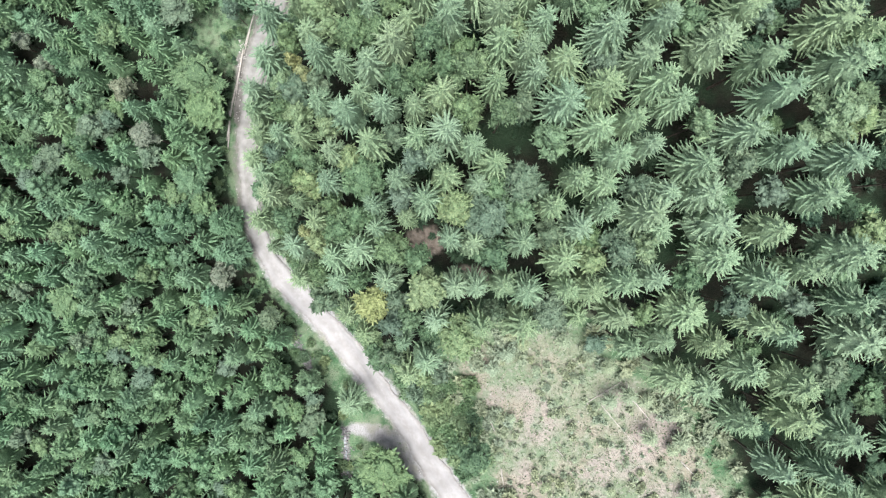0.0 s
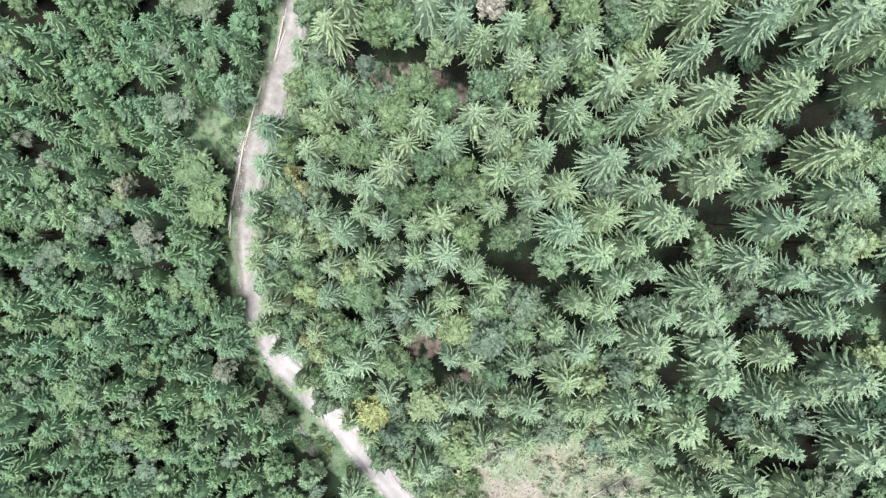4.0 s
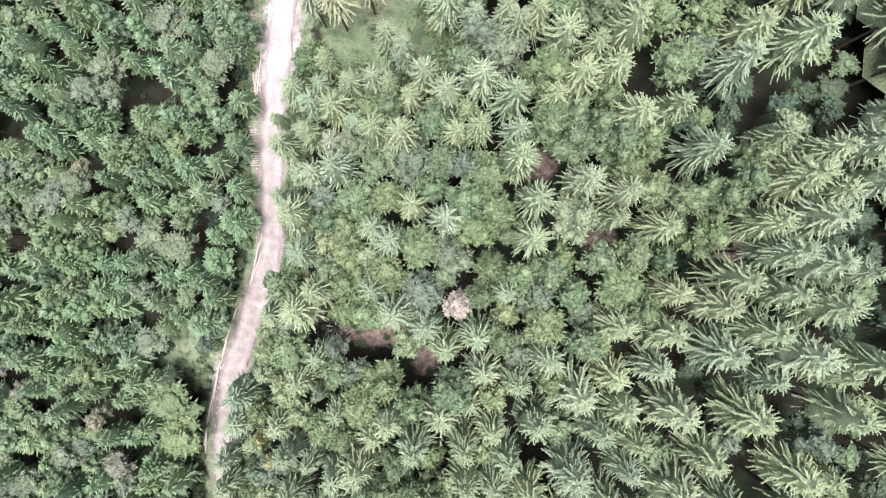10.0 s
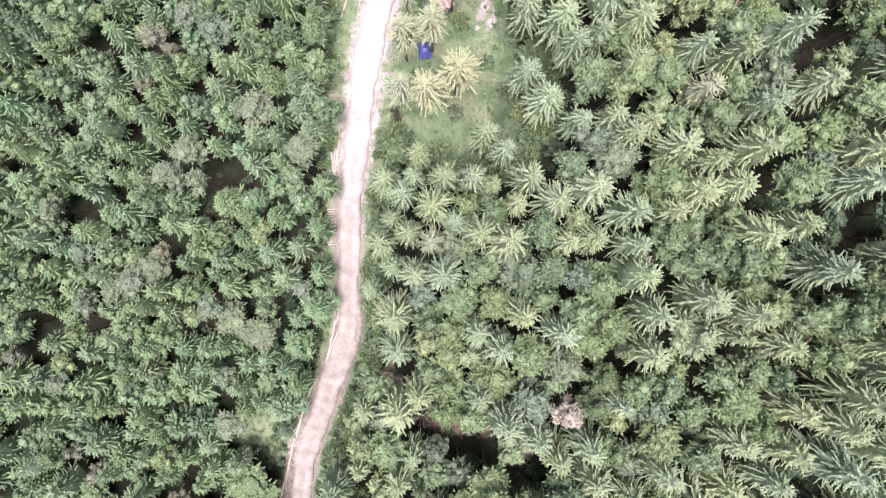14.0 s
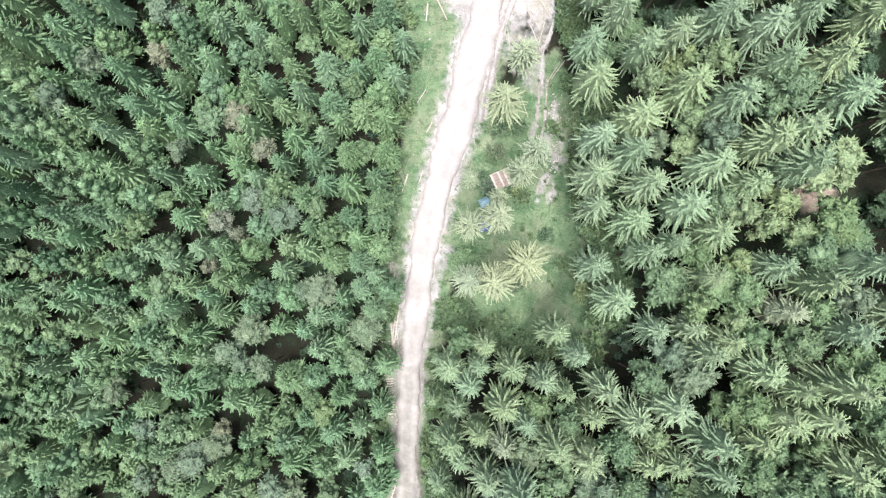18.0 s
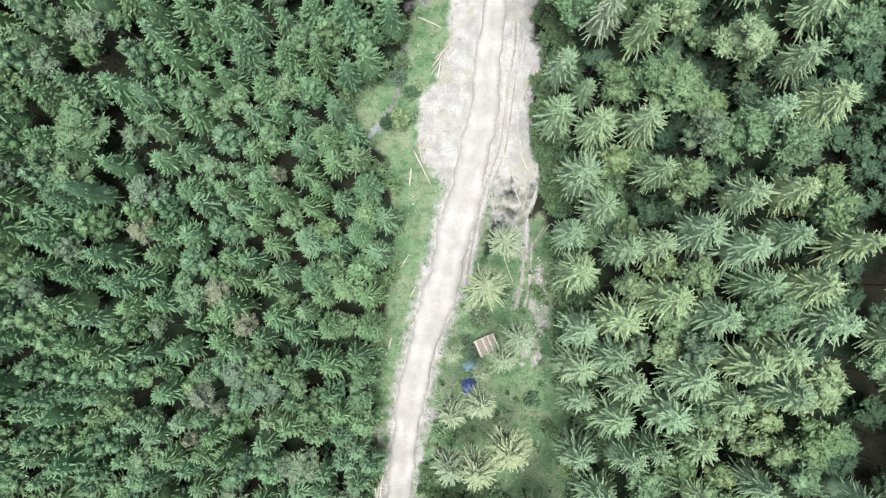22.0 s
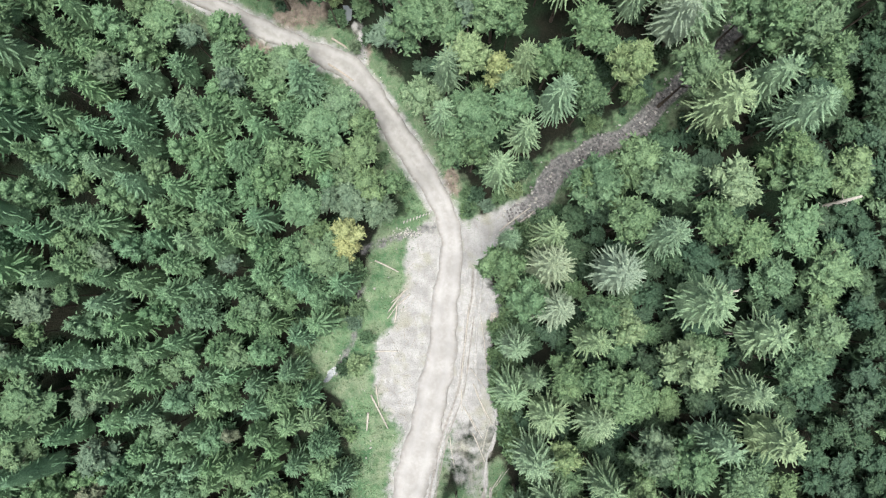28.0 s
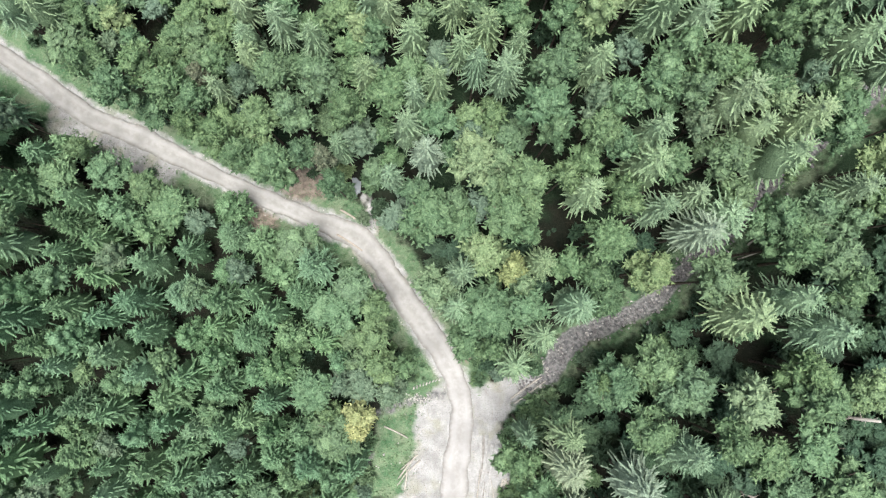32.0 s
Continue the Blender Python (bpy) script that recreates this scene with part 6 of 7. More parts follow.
def strew(name, label, category, spots, shapes, leaves):
    """Stones too many to count, as one mass: x, y, size."""
    soup = Soup()
    forms = [mesh_arrays(m) for m in shapes]
    for k, (x, y, r) in enumerate(spots):
        v, t = forms[k % len(forms)]
        a = rng.uniform(0, 6.28)
        rot = np.array(((math.cos(a), math.sin(a), 0), (-math.sin(a), math.cos(a), 0), (0, 0, 1)))
        soup.add((v * r) @ rot + (x, y, z_at(x, y) + 0.2 * r), t)
    tagged(new(name, soup.mesh(name, leaves)), label, category, kind="stuff")


pts = along(ROAD, 900, lambda w: np.sign(rng.normal(0, 1, len(w))) * (w / 2 + rng.normal(0.25, 0.45, len(w))))
spots = [(x, y, rng.uniform(0.05, 0.17)) for x, y in pts]
for k in range(450):
    x, y = rng.uniform(-21, 4), rng.uniform(126, 176)
    if inside(x, y, YARD):
        spots.append((x, y, rng.uniform(0.05, 0.16)))
for k in range(170):
    spots.append((rng.normal(-29, 0.9), rng.uniform(68, 98), rng.uniform(0.08, 0.22)))
for k in range(120):
    spots.append((rng.normal(-37.6, 0.7), rng.uniform(20, 36), rng.uniform(0.1, 0.28)))
for k in range(160):
    spots.append((rng.normal(0, 0.7), rng.uniform(112, 126), rng.uniform(0.08, 0.25)))
for k in range(80):
    spots.append((rng.normal(-14.5, 1.4), rng.normal(171.2, 0.5), rng.uniform(0.08, 0.25)))
for k in range(130):
    spots.append((rng.uniform(8, 46), rng.uniform(-60, -18), rng.uniform(0.06, 0.2)))
strew("roadside_stones", "pale broken limestone pebbles along the road edges and over the yard", "stones", spots, STONES, ROCK)
pts = along(CREEK[2:], 1100, lambda w: rng.normal(0, 0.95, len(w)))
strew("creek_stones", "dark wet stones filling the creek bed", "stones", [(x, y, rng.uniform(0.1, 0.38)) for x, y in pts if x > 2], DARK_STONES, SLATE)
pts = along(CREEK[3:], 420, lambda w: rng.normal(0, 1.0, len(w)))
strew("pale_creek_stones", "pale pebbles scattered over the creek bed", "stones", [(x, y, rng.uniform(0.08, 0.26)) for x, y in pts], STONES, ROCK)
pts = along(CREEK[2:], 60, lambda w: rng.normal(0, 1.5, len(w)))
for i, (x, y) in enumerate(pts):
    if x > 3:
        r = rng.uniform(0.3, 0.6)
        ob = tagged(new("rock", DARK_STONES[i % 4] if i % 3 else STONES[i % 4]), "broken rock lying in the dark creek bed" if i % 3 else "pale broken rock lying in the dark creek bed", "rock", group="rocks of the creek")
        ob.matrix_basis = Matrix.Translation((x, y, z_at(x, y) + 0.1)) @ Matrix.Rotation(i * 1.1, 4, "Z") @ Matrix.Scale(r, 4)
for i in range(9):
    u = i / 8
    x, y = -15.0 + 4.3 * u, 172.9 + 1.4 * u
    ob = tagged(new("stone_block", STONES[i % 4]), "pale squared stone set in a row beside the road", "stone", group="row of stones at the stream crossing")
    ob.matrix_basis = Matrix.Translation((x, y, z_at(x, y) + 0.15)) @ Matrix.Rotation(1.1 + 0.2 * math.sin(i * 7), 4, "Z") @ Matrix.Diagonal((0.42, 0.22, 0.42, 1))
for x, y, r in ((-20.3, 161.9, 0.28), (-21.5, 160, 0.22), (-21.4, 135, 0.35), (-22.2, 133.3, 0.25), (-24.8, 106, 0.35), (-25.2, 104, 0.3)):
    ob = tagged(new("boulder", STONES[int(r * 10) % 4]), "pale limestone boulder lying on the verge", "boulder", group="boulders on the verges")
    ob.matrix_basis = Matrix.Translation((x, y, z_at(x, y) + 0.2 * r)) @ Matrix.Rotation(x, 4, "Z") @ Matrix.Scale(r, 4)

# ---- felled logs ----
def log(x0, y0, x1, y1, thick, wood, label, group, lift=0.0, i=0):
    a, b = np.array((x0, y0, z_at(x0, y0))), np.array((x1, y1, z_at(x1, y1)))
    mid = (a + b) / 2
    bend = np.array((math.sin(i * 2.1), math.cos(i * 1.3), 0)) * 0.012 * np.linalg.norm(b - a)
    s = Soup()
    rel = [a - mid, (a - mid) * 0.5 + bend, bend * 1.2, (b - mid) * 0.5 + bend * 0.8, b - mid]
    tube(s, rel, [thick, thick * 0.96, thick * 0.88, thick * 0.8, thick * 0.7], 8, wobble=0.06)
    ob = tagged(new("log", s.mesh("log", wood)), label, "log", group=group)
    ob.location = mid + (0, 0, thick * 0.85 + lift + 0.05)


YARD_LOGS = [(-20.1, 166.6, -16.1, 164.6), (-14.6, 161.9, -17.5, 159.4), (-15.4, 161.2, -17.9, 158), (-15.9, 159.8, -18.1, 156.8), (-16.9, 156.1, -16.4, 159.4),
             (-14.2, 160.9, -16.1, 159.1), (-20.3, 151.3, -16.4, 151.3), (-21.2, 144, -18.4, 138.2), (-20.3, 145.7, -19.8, 141.8), (-21.7, 141, -22, 138),
             (-22.2, 126.4, -23.9, 123.9), (-21.1, 120.9, -22.2, 118.9), (-25.5, 112, -26.6, 108.9), (-22.9, 112.5, -23.7, 110.3)]
EAST_LOGS = [(-4.4, 158.5, -5.9, 146.4), (-2.5, 157.1, -1.5, 146.8), (-3.5, 144.4, -0.7, 138.6), (-4.7, 140.6, -2.5, 136.3), (-4.1, 137.2, -2.2, 132.4),
             (-8, 136.8, -7.3, 131.5), (-5.7, 124.7, -4.5, 121.3), (-3.9, 145.6, -1.6, 139.5), (-2.6, 134, -1.2, 139), (-5.6, 141.8, -3.4, 137.4),
             (-0.5, 128, 1.9, 131.2), (-1.2, 127.4, 0.9, 130.6), (-5.9, 144.7, -5.9, 140.9), (-4.3, 148.2, -1.9, 144.7)]
ROADSIDE = [(-32.7, 43.7, -36.1, 34.3), (-34.8, 37.9, -36.3, 32.8), (-36.3, 33.8, -38, 25.6), (-36.8, 31.8, -38.5, 23.5), (-37.3, 29.7, -38.9, 24), (-37.8, 27.7, -39.2, 21.8),
            (-38.9, 24, -40.2, 17), (-39.4, 22.5, -40, 15.5), (-28.2, 89.8, -27.5, 81.4), (-27.3, 89.3, -28.5, 80.9), (-28.1, 88.3, -28.9, 80.4), (-28.9, 86.4, -28.1, 80.4),
            (-28.7, 84, -28.5, 78.9), (-28.1, 95, -28.8, 90), (-36.5, 42.4, -33.2, 46.5), (-28.3, 57.7, -28.9, 55), (-28.9, 56, -31, 47.9), (-28.6, 53.7, -30.8, 48.2)]
CREEK_LOGS = [(0.8, 171, 5.8, 174.6), (1.4, 170.3, 6.4, 174), (-21.7, 191.7, -19.6, 187.5), (33.9, 192.4, 36.8, 193.4), (28.9, 155.1, 32.1, 154.6), (35.2, 194.4, 37.4, 196.1), (40.3, 195, 41.9, 195.9), (49.6, 172.2, 53.1, 172.9)]
CUT_LOGS = [(13, -20.4, 14.8, -23.1), (24.8, -29.9, 30.6, -25.9), (24.8, -29.7, 27.2, -32.8), (27.3, -30.1, 33.7, -37.6), (31.4, -27.9, 35.4, -32.5),
            (10.5, -43, 11, -46.2), (40.8, -39.6, 44.2, -43.2), (7.2, -31, 9.2, -36), (20, -38.5, 22.5, -41)]
for rows, thick, wood, label, group in (
        (YARD_LOGS, 0.14, LOG, "pale peeled log lying on the grass beside the gravel yard", "logs beside the yard"),
        (EAST_LOGS, 0.085, LOG, "pale weathered log lying in the ruts of the yard", "logs in the ruts"),
        ([(a - 0.9, b, c - 0.9, d) if b < 46 else (a, b, c, d) for a, b, c, d in ROADSIDE], 0.15, LOG, "weathered log stacked along the forest road", "logs stacked along the road"),
        (CREEK_LOGS, 0.16, LOG, "pale fallen log lying near the creek", "logs at the creek"),
        (CUT_LOGS, 0.12, LOG, "thin pale felled trunk lying in the clearing", "felled trunks in the clearing")):
    for i, row in enumerate(rows):
        log(*row, thick * (1 + 0.25 * math.sin(i * 3.7)), wood, label, group, i=i, lift=0.03 * (i % 3))
# split firewood stacked across the verge
for i in range(16):
    y = 69.6 + i * 0.42
    log(-29.9 + 0.12 * math.sin(i * 5), y, -28.5 + 0.15 * math.cos(i * 3), y + 0.1, 0.14, LOG, "short pale firewood billet stacked by the road", "firewood by the road", i=i)
# kerb beams of the culvert
for x0, y0, x1, y1 in ((-26.6, 198.3, -22.6, 195.6), (-25.8, 202.1, -22.8, 200.2)):
    log(x0, y0, x1, y1, 0.17, OLDLOG, "grey kerb log along the culvert of the road", "kerb logs of the culvert", lift=0.08)


def snag(x, y, h, lean, thick):
    s = Soup()
    z = z_at(x, y)
    p = [(0, 0, -0.4), (lean[0] * 0.3, lean[1] * 0.3, h * 0.35), (lean[0] * 0.7, lean[1] * 0.7, h * 0.72), (lean[0], lean[1], h)]
    tube(s, p, [thick, thick * 0.85, thick * 0.7, thick * 0.45], 8, wobble=0.05)
    for k in range(9):
        u = 0.45 + k * 0.055
        b = np.array((lean[0] * u, lean[1] * u, h * u))
        a = k * 2.4
        tube(s, [b, b + (math.cos(a) * 0.9, math.sin(a) * 0.9, 0.15)], [0.05, 0.015], 4)
    ob = tagged(new("dead_tree", s.mesh("dead_tree", DEADWOOD)), "bare bleached dead tree with broken twig stubs", "dead tree")
    ob.location = (x, y, z)


snag(39.6, 171.0, 13, (2.2, 0.8), 0.34)
snag(29.5, 160.5, 7, (0.6, 0.2), 0.25)
snag(-11.5, 43.0, 9, (0.7, 0.6), 0.2)
snag(12.5, 24, 15, (0.4, 0.2), 0.16)


def brushwood():
    """Cut branches strewn over the clearing and the edges of the yard."""
    soup = Soup()
    areas = [(CLEARING, 900, (-4, 52, -60, -14)), (MEADOW, 60, (-18, 9, 82, 133)), (BARE, 170, (-17, 0, 38, 46)), (YARD, 110, (-21, 4, 128, 175))]
    for ring, n, (xa, xb, ya, yb) in areas:
        done = 0
        while done < n:
            x, y = rng.uniform(xa, xb), rng.uniform(ya, yb)
            if not inside(x, y, ring) or near_line(x, y, ROAD)[0] < 4:
                done += 0.2
                continue
            done += 1
            a, ln = rng.uniform(0, 3.14), rng.uniform(0.5, 2.2)
            dx, dy = math.cos(a) * ln / 2, math.sin(a) * ln / 2
            tube(soup, [(x - dx, y - dy, z_at(x - dx, y - dy) + 0.06), (x + dx, y + dy, z_at(x + dx, y + dy) + rng.uniform(0.05, 0.3))],
                 [0.035, 0.015], 3)
    tagged(new("brushwood", soup.mesh("brushwood", OLDLOG)), "grey cut branches strewn over the clearing and the yard", "branches", kind="stuff")


brushwood()

# ---- wheel ruts in the yard ----
def rut(line, wide, name):
    c = smooth_line(np.array([(*p, 0.0) for p in line]), 0.5)
    d = np.gradient(c[:, :2], axis=0)
    d /= np.linalg.norm(d, axis=1)[:, None]
    v = []
    for i, p in enumerate(c):
        w = wide * (1 + 0.3 * math.sin(i * 0.7) + rng.normal(0, 0.12))
        for a, dz in ((-1, 0.05), (0, 0.035), (1, 0.05)):
            q = p[:2] + np.array((d[i, 1], -d[i, 0])) * a * w / 2
            v.append((q[0], q[1], z_at(*q) + dz + 0.05))
    i = np.arange((len(c) - 1) * 3).reshape(-1, 3)[:, :2].ravel()
    t = np.concatenate((np.stack((i, i + 3, i + 4), 1), np.stack((i, i + 4, i + 1), 1)))
    tagged(new(name, tri_mesh(name, v, t, RUT, smooth=True)), "damp grey wheel rut in the gravel beside the road", "wheel rut", kind="structure")


def berm(line, wide, high, name):
    """A low ridge of gravel thrown up beside a wheel track."""
    c = smooth_line(np.array([(*p, 0.0) for p in line]), 0.5)
    d = np.gradient(c[:, :2], axis=0)
    d /= np.linalg.norm(d, axis=1)[:, None]
    v = []
    for i, p in enumerate(c):
        w = wide * (1 + 0.35 * math.sin(i * 0.53) + rng.normal(0, 0.15))
        top = high * (0.8 + 0.5 * math.sin(i * 0.37 + 1)) * rng.uniform(0.7, 1.2)
        for a, dz in ((-1, -0.06), (-0.4, top * 0.8), (0.1, top), (0.5, top * 0.6), (1, -0.06)):
            q = p[:2] + np.array((d[i, 1], -d[i, 0])) * a * w / 2
            v.append((q[0], q[1], z_at(*q) + dz + 0.06))
    i = np.arange((len(c) - 1) * 5).reshape(-1, 5)[:, :4].ravel()
    t = np.concatenate((np.stack((i, i + 5, i + 6), 1), np.stack((i, i + 6, i + 1), 1)))
    tagged(new(name, tri_mesh(name, v, t, BERM, smooth=False)), "low pale ridge of gravel along the wheel tracks", "gravel ridge", kind="structure")


RUT = plain("damp_rut_gravel", (0.15, 0.14, 0.13), (0.27, 0.255, 0.24), 1.8, own=False)
BERM = plain("loose_gravel", (0.25, 0.243, 0.237), (0.36, 0.353, 0.345), 2.6, own=False, bump=0.03)
MAIN = [(-12.4, 121), (-11.8, 125.5), (-10.5, 132), (-9.1, 137.4), (-6.4, 144.7), (-5.4, 151.1), (-4.5, 157.3), (-3.9, 160.4), (-3.6, 165)]
rut(MAIN, 0.34, "rut_1")
rut([(x + 0.95, y - 0.3) for x, y in MAIN[1:7]], 0.24, "rut_2")
rut([(-2.2, 128), (-2.5, 126.4), (-3, 121.6), (-4.0, 116.8)], 0.5, "rut_3")
rut([(-1.2, 128), (-1.7, 121), (-2.6, 117)], 0.4, "rut_4")
berm([(x + 0.48, y) for x, y in MAIN], 0.55, 0.14, "berm_1")
berm([(x - 0.42, y) for x, y in MAIN], 0.4, 0.1, "berm_2")
berm([(-13.3, 146), (-13.3, 139.1), (-15.2, 131.5), (-16.6, 125.6), (-18.2, 120)], 0.5, 0.12, "berm_3")
berm([(-2.2, 163.5), (-2.6, 159), (-3.2, 154), (-3.4, 148), (-2.6, 143)], 0.5, 0.16, "berm_4")
berm([(-0.6, 143), (0.1, 139), (-0.7, 135.4), (-1.8, 132.8), (-2.1, 127)], 0.5, 0.16, "berm_5")

# ---- water ----
def pool(x, y, rx, ry, turn, name):
    n = 28
    v = [(x, y, z_at(x, y) + 0.10)]
    for k in range(n):
        a = k / n * 6.2832
        r = 1 + 0.16 * math.sin(3 * a + x) + 0.1 * math.sin(5 * a)
        px, py = rx * r * math.cos(a), ry * r * math.sin(a)
        v.append((x + px * math.cos(turn) - py * math.sin(turn), y + px * math.sin(turn) + py * math.cos(turn), v[0][2]))
    t = [(0, k + 1, (k + 1) % n + 1) for k in range(n)]
    tagged(new(name, tri_mesh(name, v, t, WATER)), "shallow grey stream water between the banks", "water", kind="structure")


pool(-27.7, 147.7, 1.9, 0.6, 0.8, "water_1")
pool(-23.1, 206.5, 0.7, 2.6, 0.1, "water_2")
pool(-19.2, -44.0, 0.22, 4.0, 0.05, "water_3")
pool(-27.6, -24.3, 1.6, 0.22, -1.1, "water_4")

# ---- the shed ----
def shed(x, y, turn):
    root = tagged(new("shed"), "small wooden shed with a worn brown plank roof in grass", "shed")
    root.matrix_basis = pose(x, y, z_at(x, y) - 0.05, 0, 0, turn)
    L, W, high = 3.6, 2.8, 2.3
    slope = 0.16
    s = Soup()
    block(s, pose(0, 0, high - 0.045, -math.degrees(math.atan(slope))), (L - 0.1, W - 0.1, 0.02), bevel=0.2)
    roof = part("roof", s.mesh("roof", OLDLOG), root)
    for i in range(11):
        s = Soup()
        u = -L / 2 + (i + 0.5) * L / 11
        block(s, pose(u, random.uniform(-0.08, 0.08), high + random.uniform(0, 0.03), -math.degrees(math.atan(slope)), random.uniform(-1.5, 1.5), random.uniform(-1, 1)),
              (L / 11 - 0.03, W + random.uniform(-0.1, 0.25), 0.035), bevel=0.2)
        part("roof_board", s.mesh("roof_board", PLANK_EDGE if i in (0, 4, 7, 10) else PLANK), roof)
    for v in (-W / 2 + 0.15, 0, W / 2 - 0.15):
        s = Soup()
        block(s, pose(0, v, high - 0.10 - slope * v), (L - 0.1, 0.1, 0.12))
        part("purlin", s.mesh("purlin", OLDLOG), root)
    for u in (-L / 2 + 0.2, L / 2 - 0.2):
        for v in (-W / 2 + 0.2, W / 2 - 0.2):
            s = Soup()
            top = high - 0.16 - slope * v
            block(s, pose(u, v, top / 2), (0.12, 0.12, top))
            part("post", s.mesh("post", OLDLOG), root)
    for k in range(9):
        for v in (-W / 2 + 0.1, W / 2 - 0.1):
            s = Soup()
            block(s, pose(-L / 2 + 0.35 + k * 0.37, v, 0.95), (0.34, 0.03, 1.85), bevel=0.2)
            part("wall_board", s.mesh("wall_board", PLANK_EDGE if k % 4 == 1 else PLANK), root)
    s = Soup()
    block(s, pose(0, W / 2 + 0.02, high + 0.06 - slope * W / 2, 0, 0, 0), (L + 0.1, 0.12, 0.04), bevel=0.2)
    part("eaves_board", s.mesh("eaves_board", PLANK_EDGE), root, "pale grey edge board")


shed(-9.15, 110.7, 23)


def draped(x, y, turn, sx, sy, high, cloth, name, label, category):
    """A sheet hung over a heap, with folds and a rim on the ground."""
    n = 26
    v, t = [], []
    for j in range(n):
        for i in range(n):
            a, b = 2 * i / (n - 1) - 1, 2 * j / (n - 1) - 1
            ridge = max(0.0, 1 - abs(b) ** 1.6) * max(0.0, 1 - abs(a) ** 4) ** 0.6
            fold = 0.05 * math.sin(a * 9 + b * 3) * (1 - ridge) + 0.03 * math.sin(b * 13 + a * 5)
            v.append((a * sx * (1 + 0.05 * math.sin(b * 6)), b * sy * (1 + 0.05 * math.sin(a * 7)), 0.04 + high * ridge * (0.9 + 0.1 * math.cos(a * 2)) + fold * ridge + 0.03 * abs(fold)))
    for j in range(n - 1):
        for i in range(n - 1):
            k = j * n + i
            t += [(k, k + 1, k + n + 1), (k, k + n + 1, k + n)]
    root = tagged(new(name), label, category)
    root.matrix_basis = pose(x, y, z_at(x, y) + 0.16, 0, 0, turn)
    part("sheet", tri_mesh("sheet", v, t, cloth, smooth=True), root)
    for i, (a, b) in enumerate(((-1, -1), (1, -1), (-1, 1), (1, 1))):
        s = Soup()
        tube(s, [(a * sx * 1.02, b * sy * 1.02, -0.1), (a * sx * 1.05, b * sy * 1.05, 0.25)], [0.035, 0.03], 6)
        part("peg", s.mesh("peg", OLDLOG), root)


draped(-12.2, 103.3, 8, 1.15, 1.4, 1.25, TARP, "tarpaulin", "deep blue tarpaulin draped over a heap between spruces", "tarpaulin")
draped(-12.1, 107.0, 25, 1.05, 0.8, 0.8, BARREL, "plastic_sheet", "light blue plastic sheet over a low heap near the shed", "plastic sheet")


# ---- bushes, boards and bare branches of the meadow and the crossings ----
MEADOW_BUSHES = [(-9.6, 119.6, 1.7), (-6.3, 119.5, 1.6), (-8.0, 120.7, 1.3), (-10.2, 115.7, 1.5), (-11.0, 114.6, 1.2), (-5.4, 107.9, 1.5), (-6.5, 108.8, 1.2), (-11.6, 109.6, 1.5),
                 (-12.4, 111.4, 1.1), (2.4, 127, 1.6), (2.9, 121, 1.5), (3.2, 116, 1.6), (-1.5, 101, 1.4), (1.4, 96, 1.5), (3.5, 91, 1.8), (-7, 92.5, 1.3)]
CROSSING_BUSHES = [(-4.7, 174.4, 1.2), (-2.9, 176.8, 1.4), (-4.5, 177.2, 1.3), (-1.2, 175.2, 1.2), (2.9, 177.2, 1.5), (0.8, 176.6, 1.3), (4.5, 180.5, 1.6), (-23.1, 158.5, 1.6),
                   (-23.4, 156.2, 1.5), (-23.2, 149, 1.9), (-21.6, 153.7, 1.3), (-25.5, 148.4, 1.5), (-24.6, 204.7, 1.5), (-22, 200.6, 1.2), (-25.0, 207.6, 1.7), (-20.6, 206, 1.8),
                   (-19.4, 202, 1.6), (9.5, 173.5, 1.6), (12.5, 178, 1.7), (6.5, 171.5, 1.6), (15, 187, 1.6), (22, 180.5, 1.7)]
for i, (x, y, r) in enumerate(MEADOW_BUSHES):
    bush(x, y, r, (GRASS, LEAF, LIME, GREY)[i % 4], "low rounded green bush growing in the meadow grass", i)
for i, (x, y, r) in enumerate(CROSSING_BUSHES):
    bush(x, y, r, (LEAF, TEAL, LEAF, GREY, LIME)[i % 5], "green bush beside the stream and its crossing", i)


def plank_heap(x, y, turn):
    root = tagged(new("plank_heap"), "small heap of pale sawn boards lying on the gravel yard", "boards")
    root.matrix_basis = pose(x, y, z_at(x, y), 0, 0, turn)
    for k, (a, u, v, ln) in enumerate(((4, 0, 0, 2.6), (-8, 0.2, 0.28, 2.3), (12, -0.1, 0.55, 2.8), (-3, 0.1, -0.3, 2.2), (20, 0.3, 0.15, 2.0), (-14, -0.2, 0.4, 2.4), (75, 0.4, 0.1, 1.5))):
        s = Soup()
        block(s, pose(u, v, 0.09 + 0.045 * k, 0, 1.5, a), (ln, 0.22, 0.04), bevel=0.2)
        part("board", s.mesh("board", LOG), root)


plank_heap(-0.2, 156.6, 62)


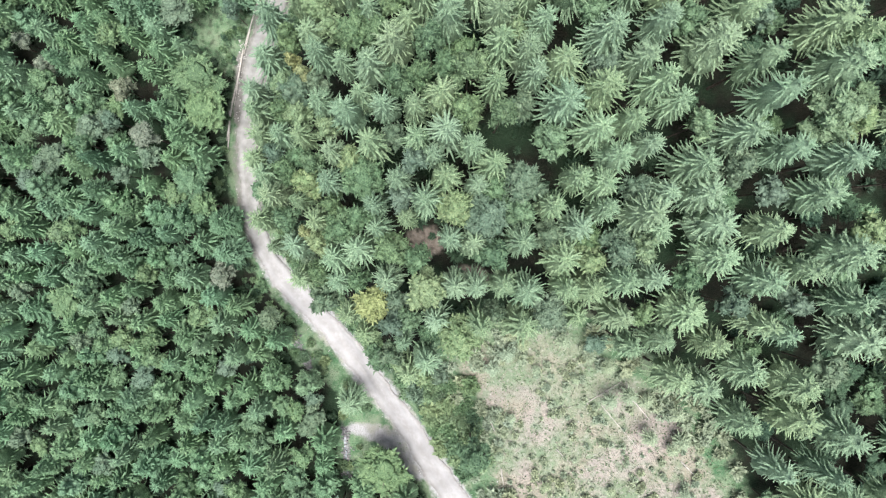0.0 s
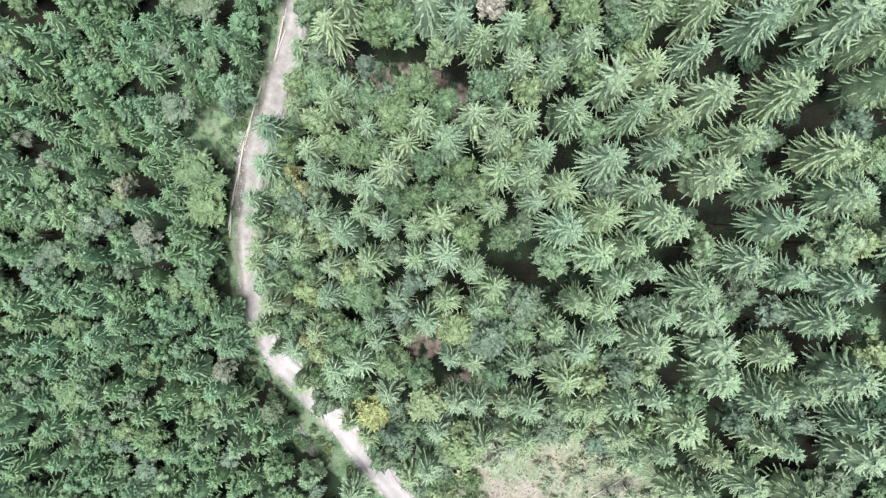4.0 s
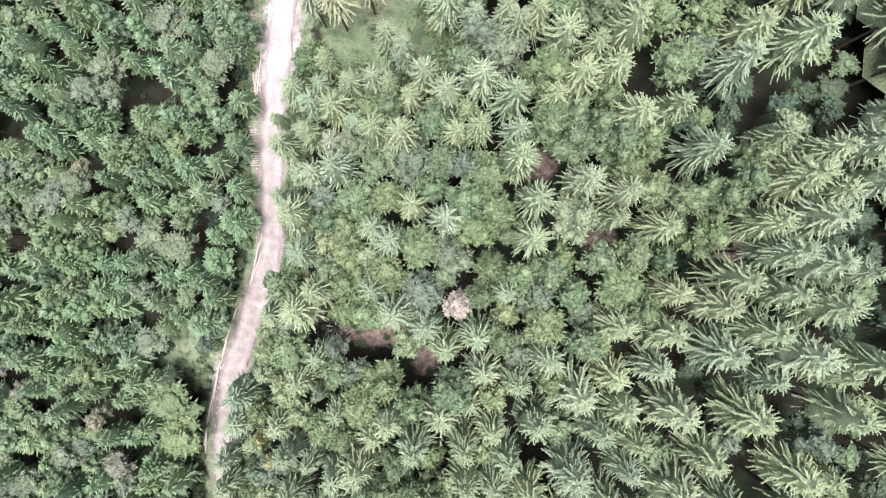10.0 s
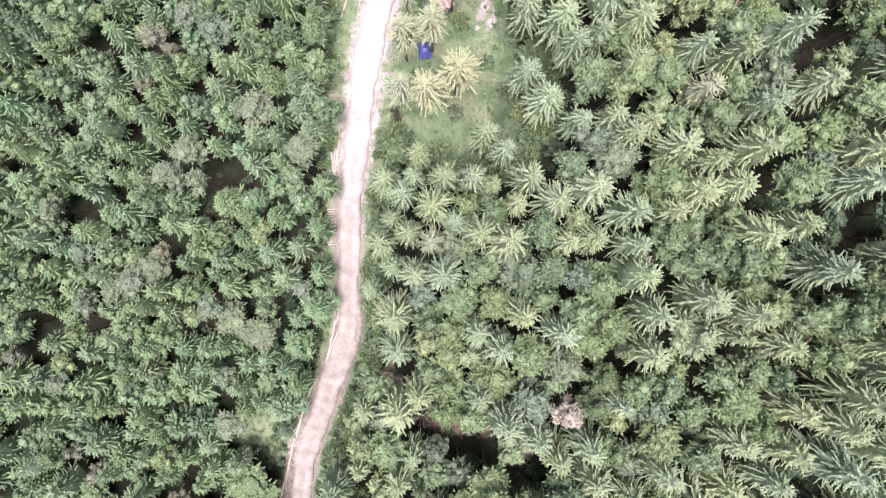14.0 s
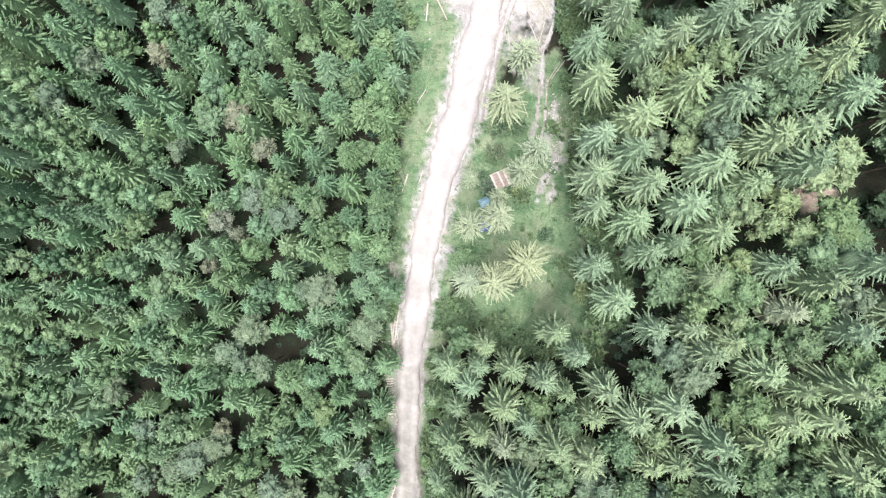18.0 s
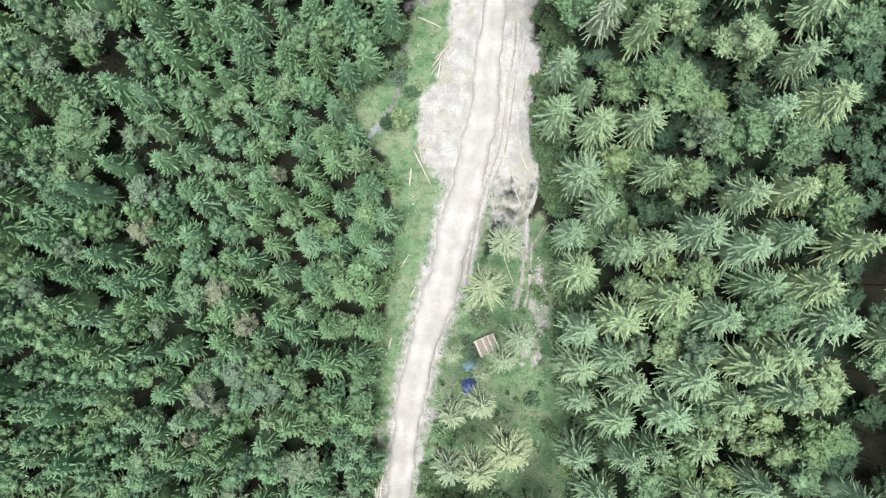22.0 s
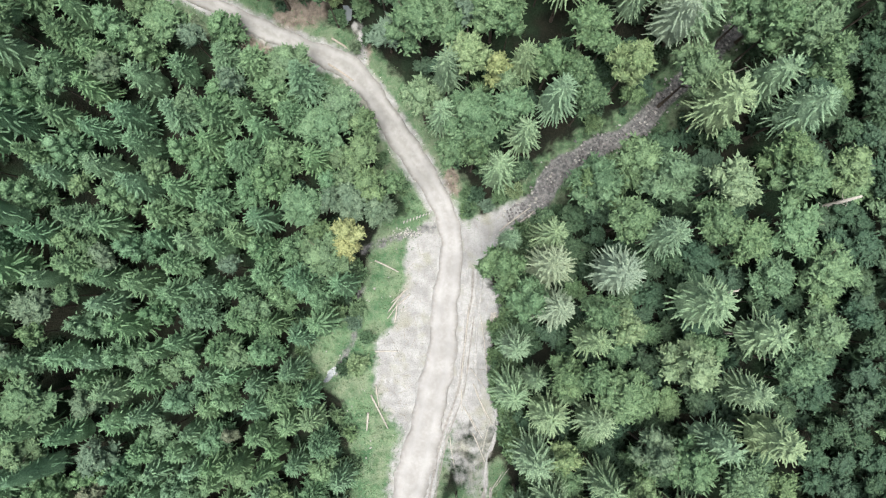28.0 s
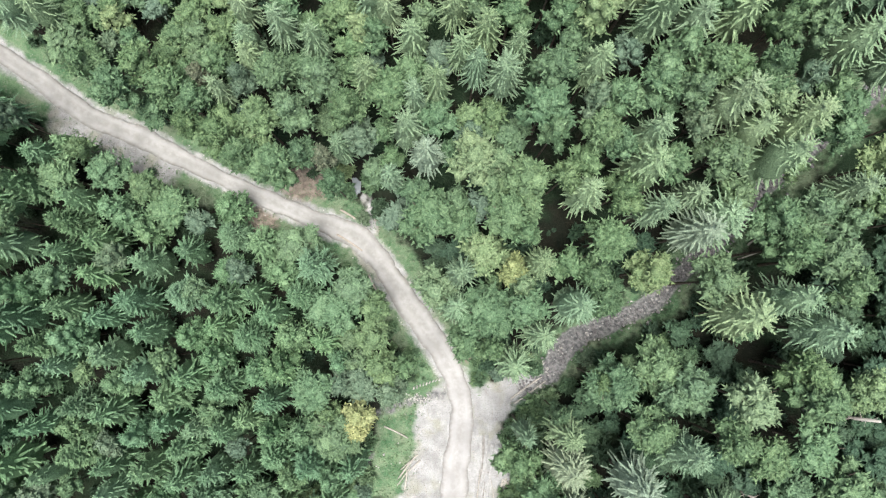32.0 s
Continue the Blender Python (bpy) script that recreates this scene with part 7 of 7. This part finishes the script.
def bare_shrub(x, y, r, high, seed):
    """A dead leafless shrub: forked pale branches from one root."""
    g = np.random.default_rng(seed)
    s = Soup()
    for k in range(13):
        a, rise = k * 2.4 + g.uniform(-0.3, 0.3), g.uniform(0.4, 1.0)
        tip = np.array((math.cos(a) * r * g.uniform(0.6, 1.0), math.sin(a) * r * g.uniform(0.6, 1.0), high * rise))
        mid = tip * 0.5 + (0, 0, 0.25 * high * (1 - rise) + 0.2)
        tube(s, [(0, 0, 0), mid, tip], [0.07, 0.05, 0.02], 5)
        for q in range(3):
            u = g.uniform(0.3, 0.9)
            p = mid * (1 - u) + tip * u
            tube(s, [p, p + g.normal(0, 0.35, 3) + (0, 0, 0.15)], [0.03, 0.01], 3)
    ob = tagged(new("dead_shrub", s.mesh("dead_shrub", DEADWOOD)), "leafless grey dead shrub with bare forked branches", "dead shrub", group="dead shrubs by the road")
    ob.location = (x, y, z_at(x, y) - 0.05)


bare_shrub(-21.8, 44.7, 2.2, 3.4, 1)
bare_shrub(-13.1, 41.3, 2.0, 4.0, 2)
bare_shrub(-16.2, 46.5, 1.5, 2.4, 3)
bare_shrub(12.5, 53.0, 1.6, 3.0, 4)
pale = []
for k in range(260):
    x, y = rng.uniform(-30, -13), rng.uniform(84, 172)
    if depth_in(x, y, VERGE) > 0.3 and near_line(x, y, ROAD)[0] > 2.8:
        pale.append((x, y, rng.uniform(0.06, 0.2)))
strew("verge_stones", "small white stones scattered in the verge grass", "stones", pale, STONES, ROCK)

pts = np.concatenate((along(np.array([(-29.5, -20, 0), (-27.8, -23.7, 0), (-26.3, -27, 0)], float), 90, lambda w: rng.normal(0, 0.6, len(w))),
                      along(np.array([(-19.6, -38.6, 0), (-19, -43, 0), (-19.2, -49, 0)], float), 110, lambda w: rng.normal(0, 0.6, len(w)))))
strew("stream_stones", "dark grey stones lining the small stream", "stones", [(x, y, rng.uniform(0.1, 0.32)) for x, y in pts], STONES[:2] + DARK_STONES[:2], SLATE)
SAPLINGS = [(13.5, -19.5, 4.2, 1.5), (20, -18.5, 5, 1.7), (27.5, -23, 4.5, 1.6), (16, -24, 2.6, 1.1), (22.5, -25.5, 2.4, 1.0), (34, -28.5, 4, 1.5), (38.5, -37, 3.6, 1.5), (12, -33, 2.6, 1.1),
            (10, -40, 3, 1.2), (18, -45, 2.8, 1.2), (29, -45, 2.6, 1.1), (8.5, -24, 4.6, 1.7), (11, -21, 5, 1.8), (41, -45, 3.4, 1.4), (24, -52, 2.6, 1.1)]
for i, (x, y, h, r) in enumerate(SAPLINGS):
    tree = tagged(new("sapling"), "small feathery pale green spruce sapling on the clearing", "spruce sapling", group="saplings of the clearing")
    tree.matrix_basis = Matrix.Translation((x, y, z_at(x, y) - 0.05)) @ Matrix.Rotation(i * 1.3, 4, "Z") @ Matrix.Diagonal((r / R0, r / R0, h / H0, 1))
    part("trunk", STEM_MESH["thin"][i % 3], tree)
    part("crown", crown_mesh("thin", i % 4, PALESPRUCE), tree)
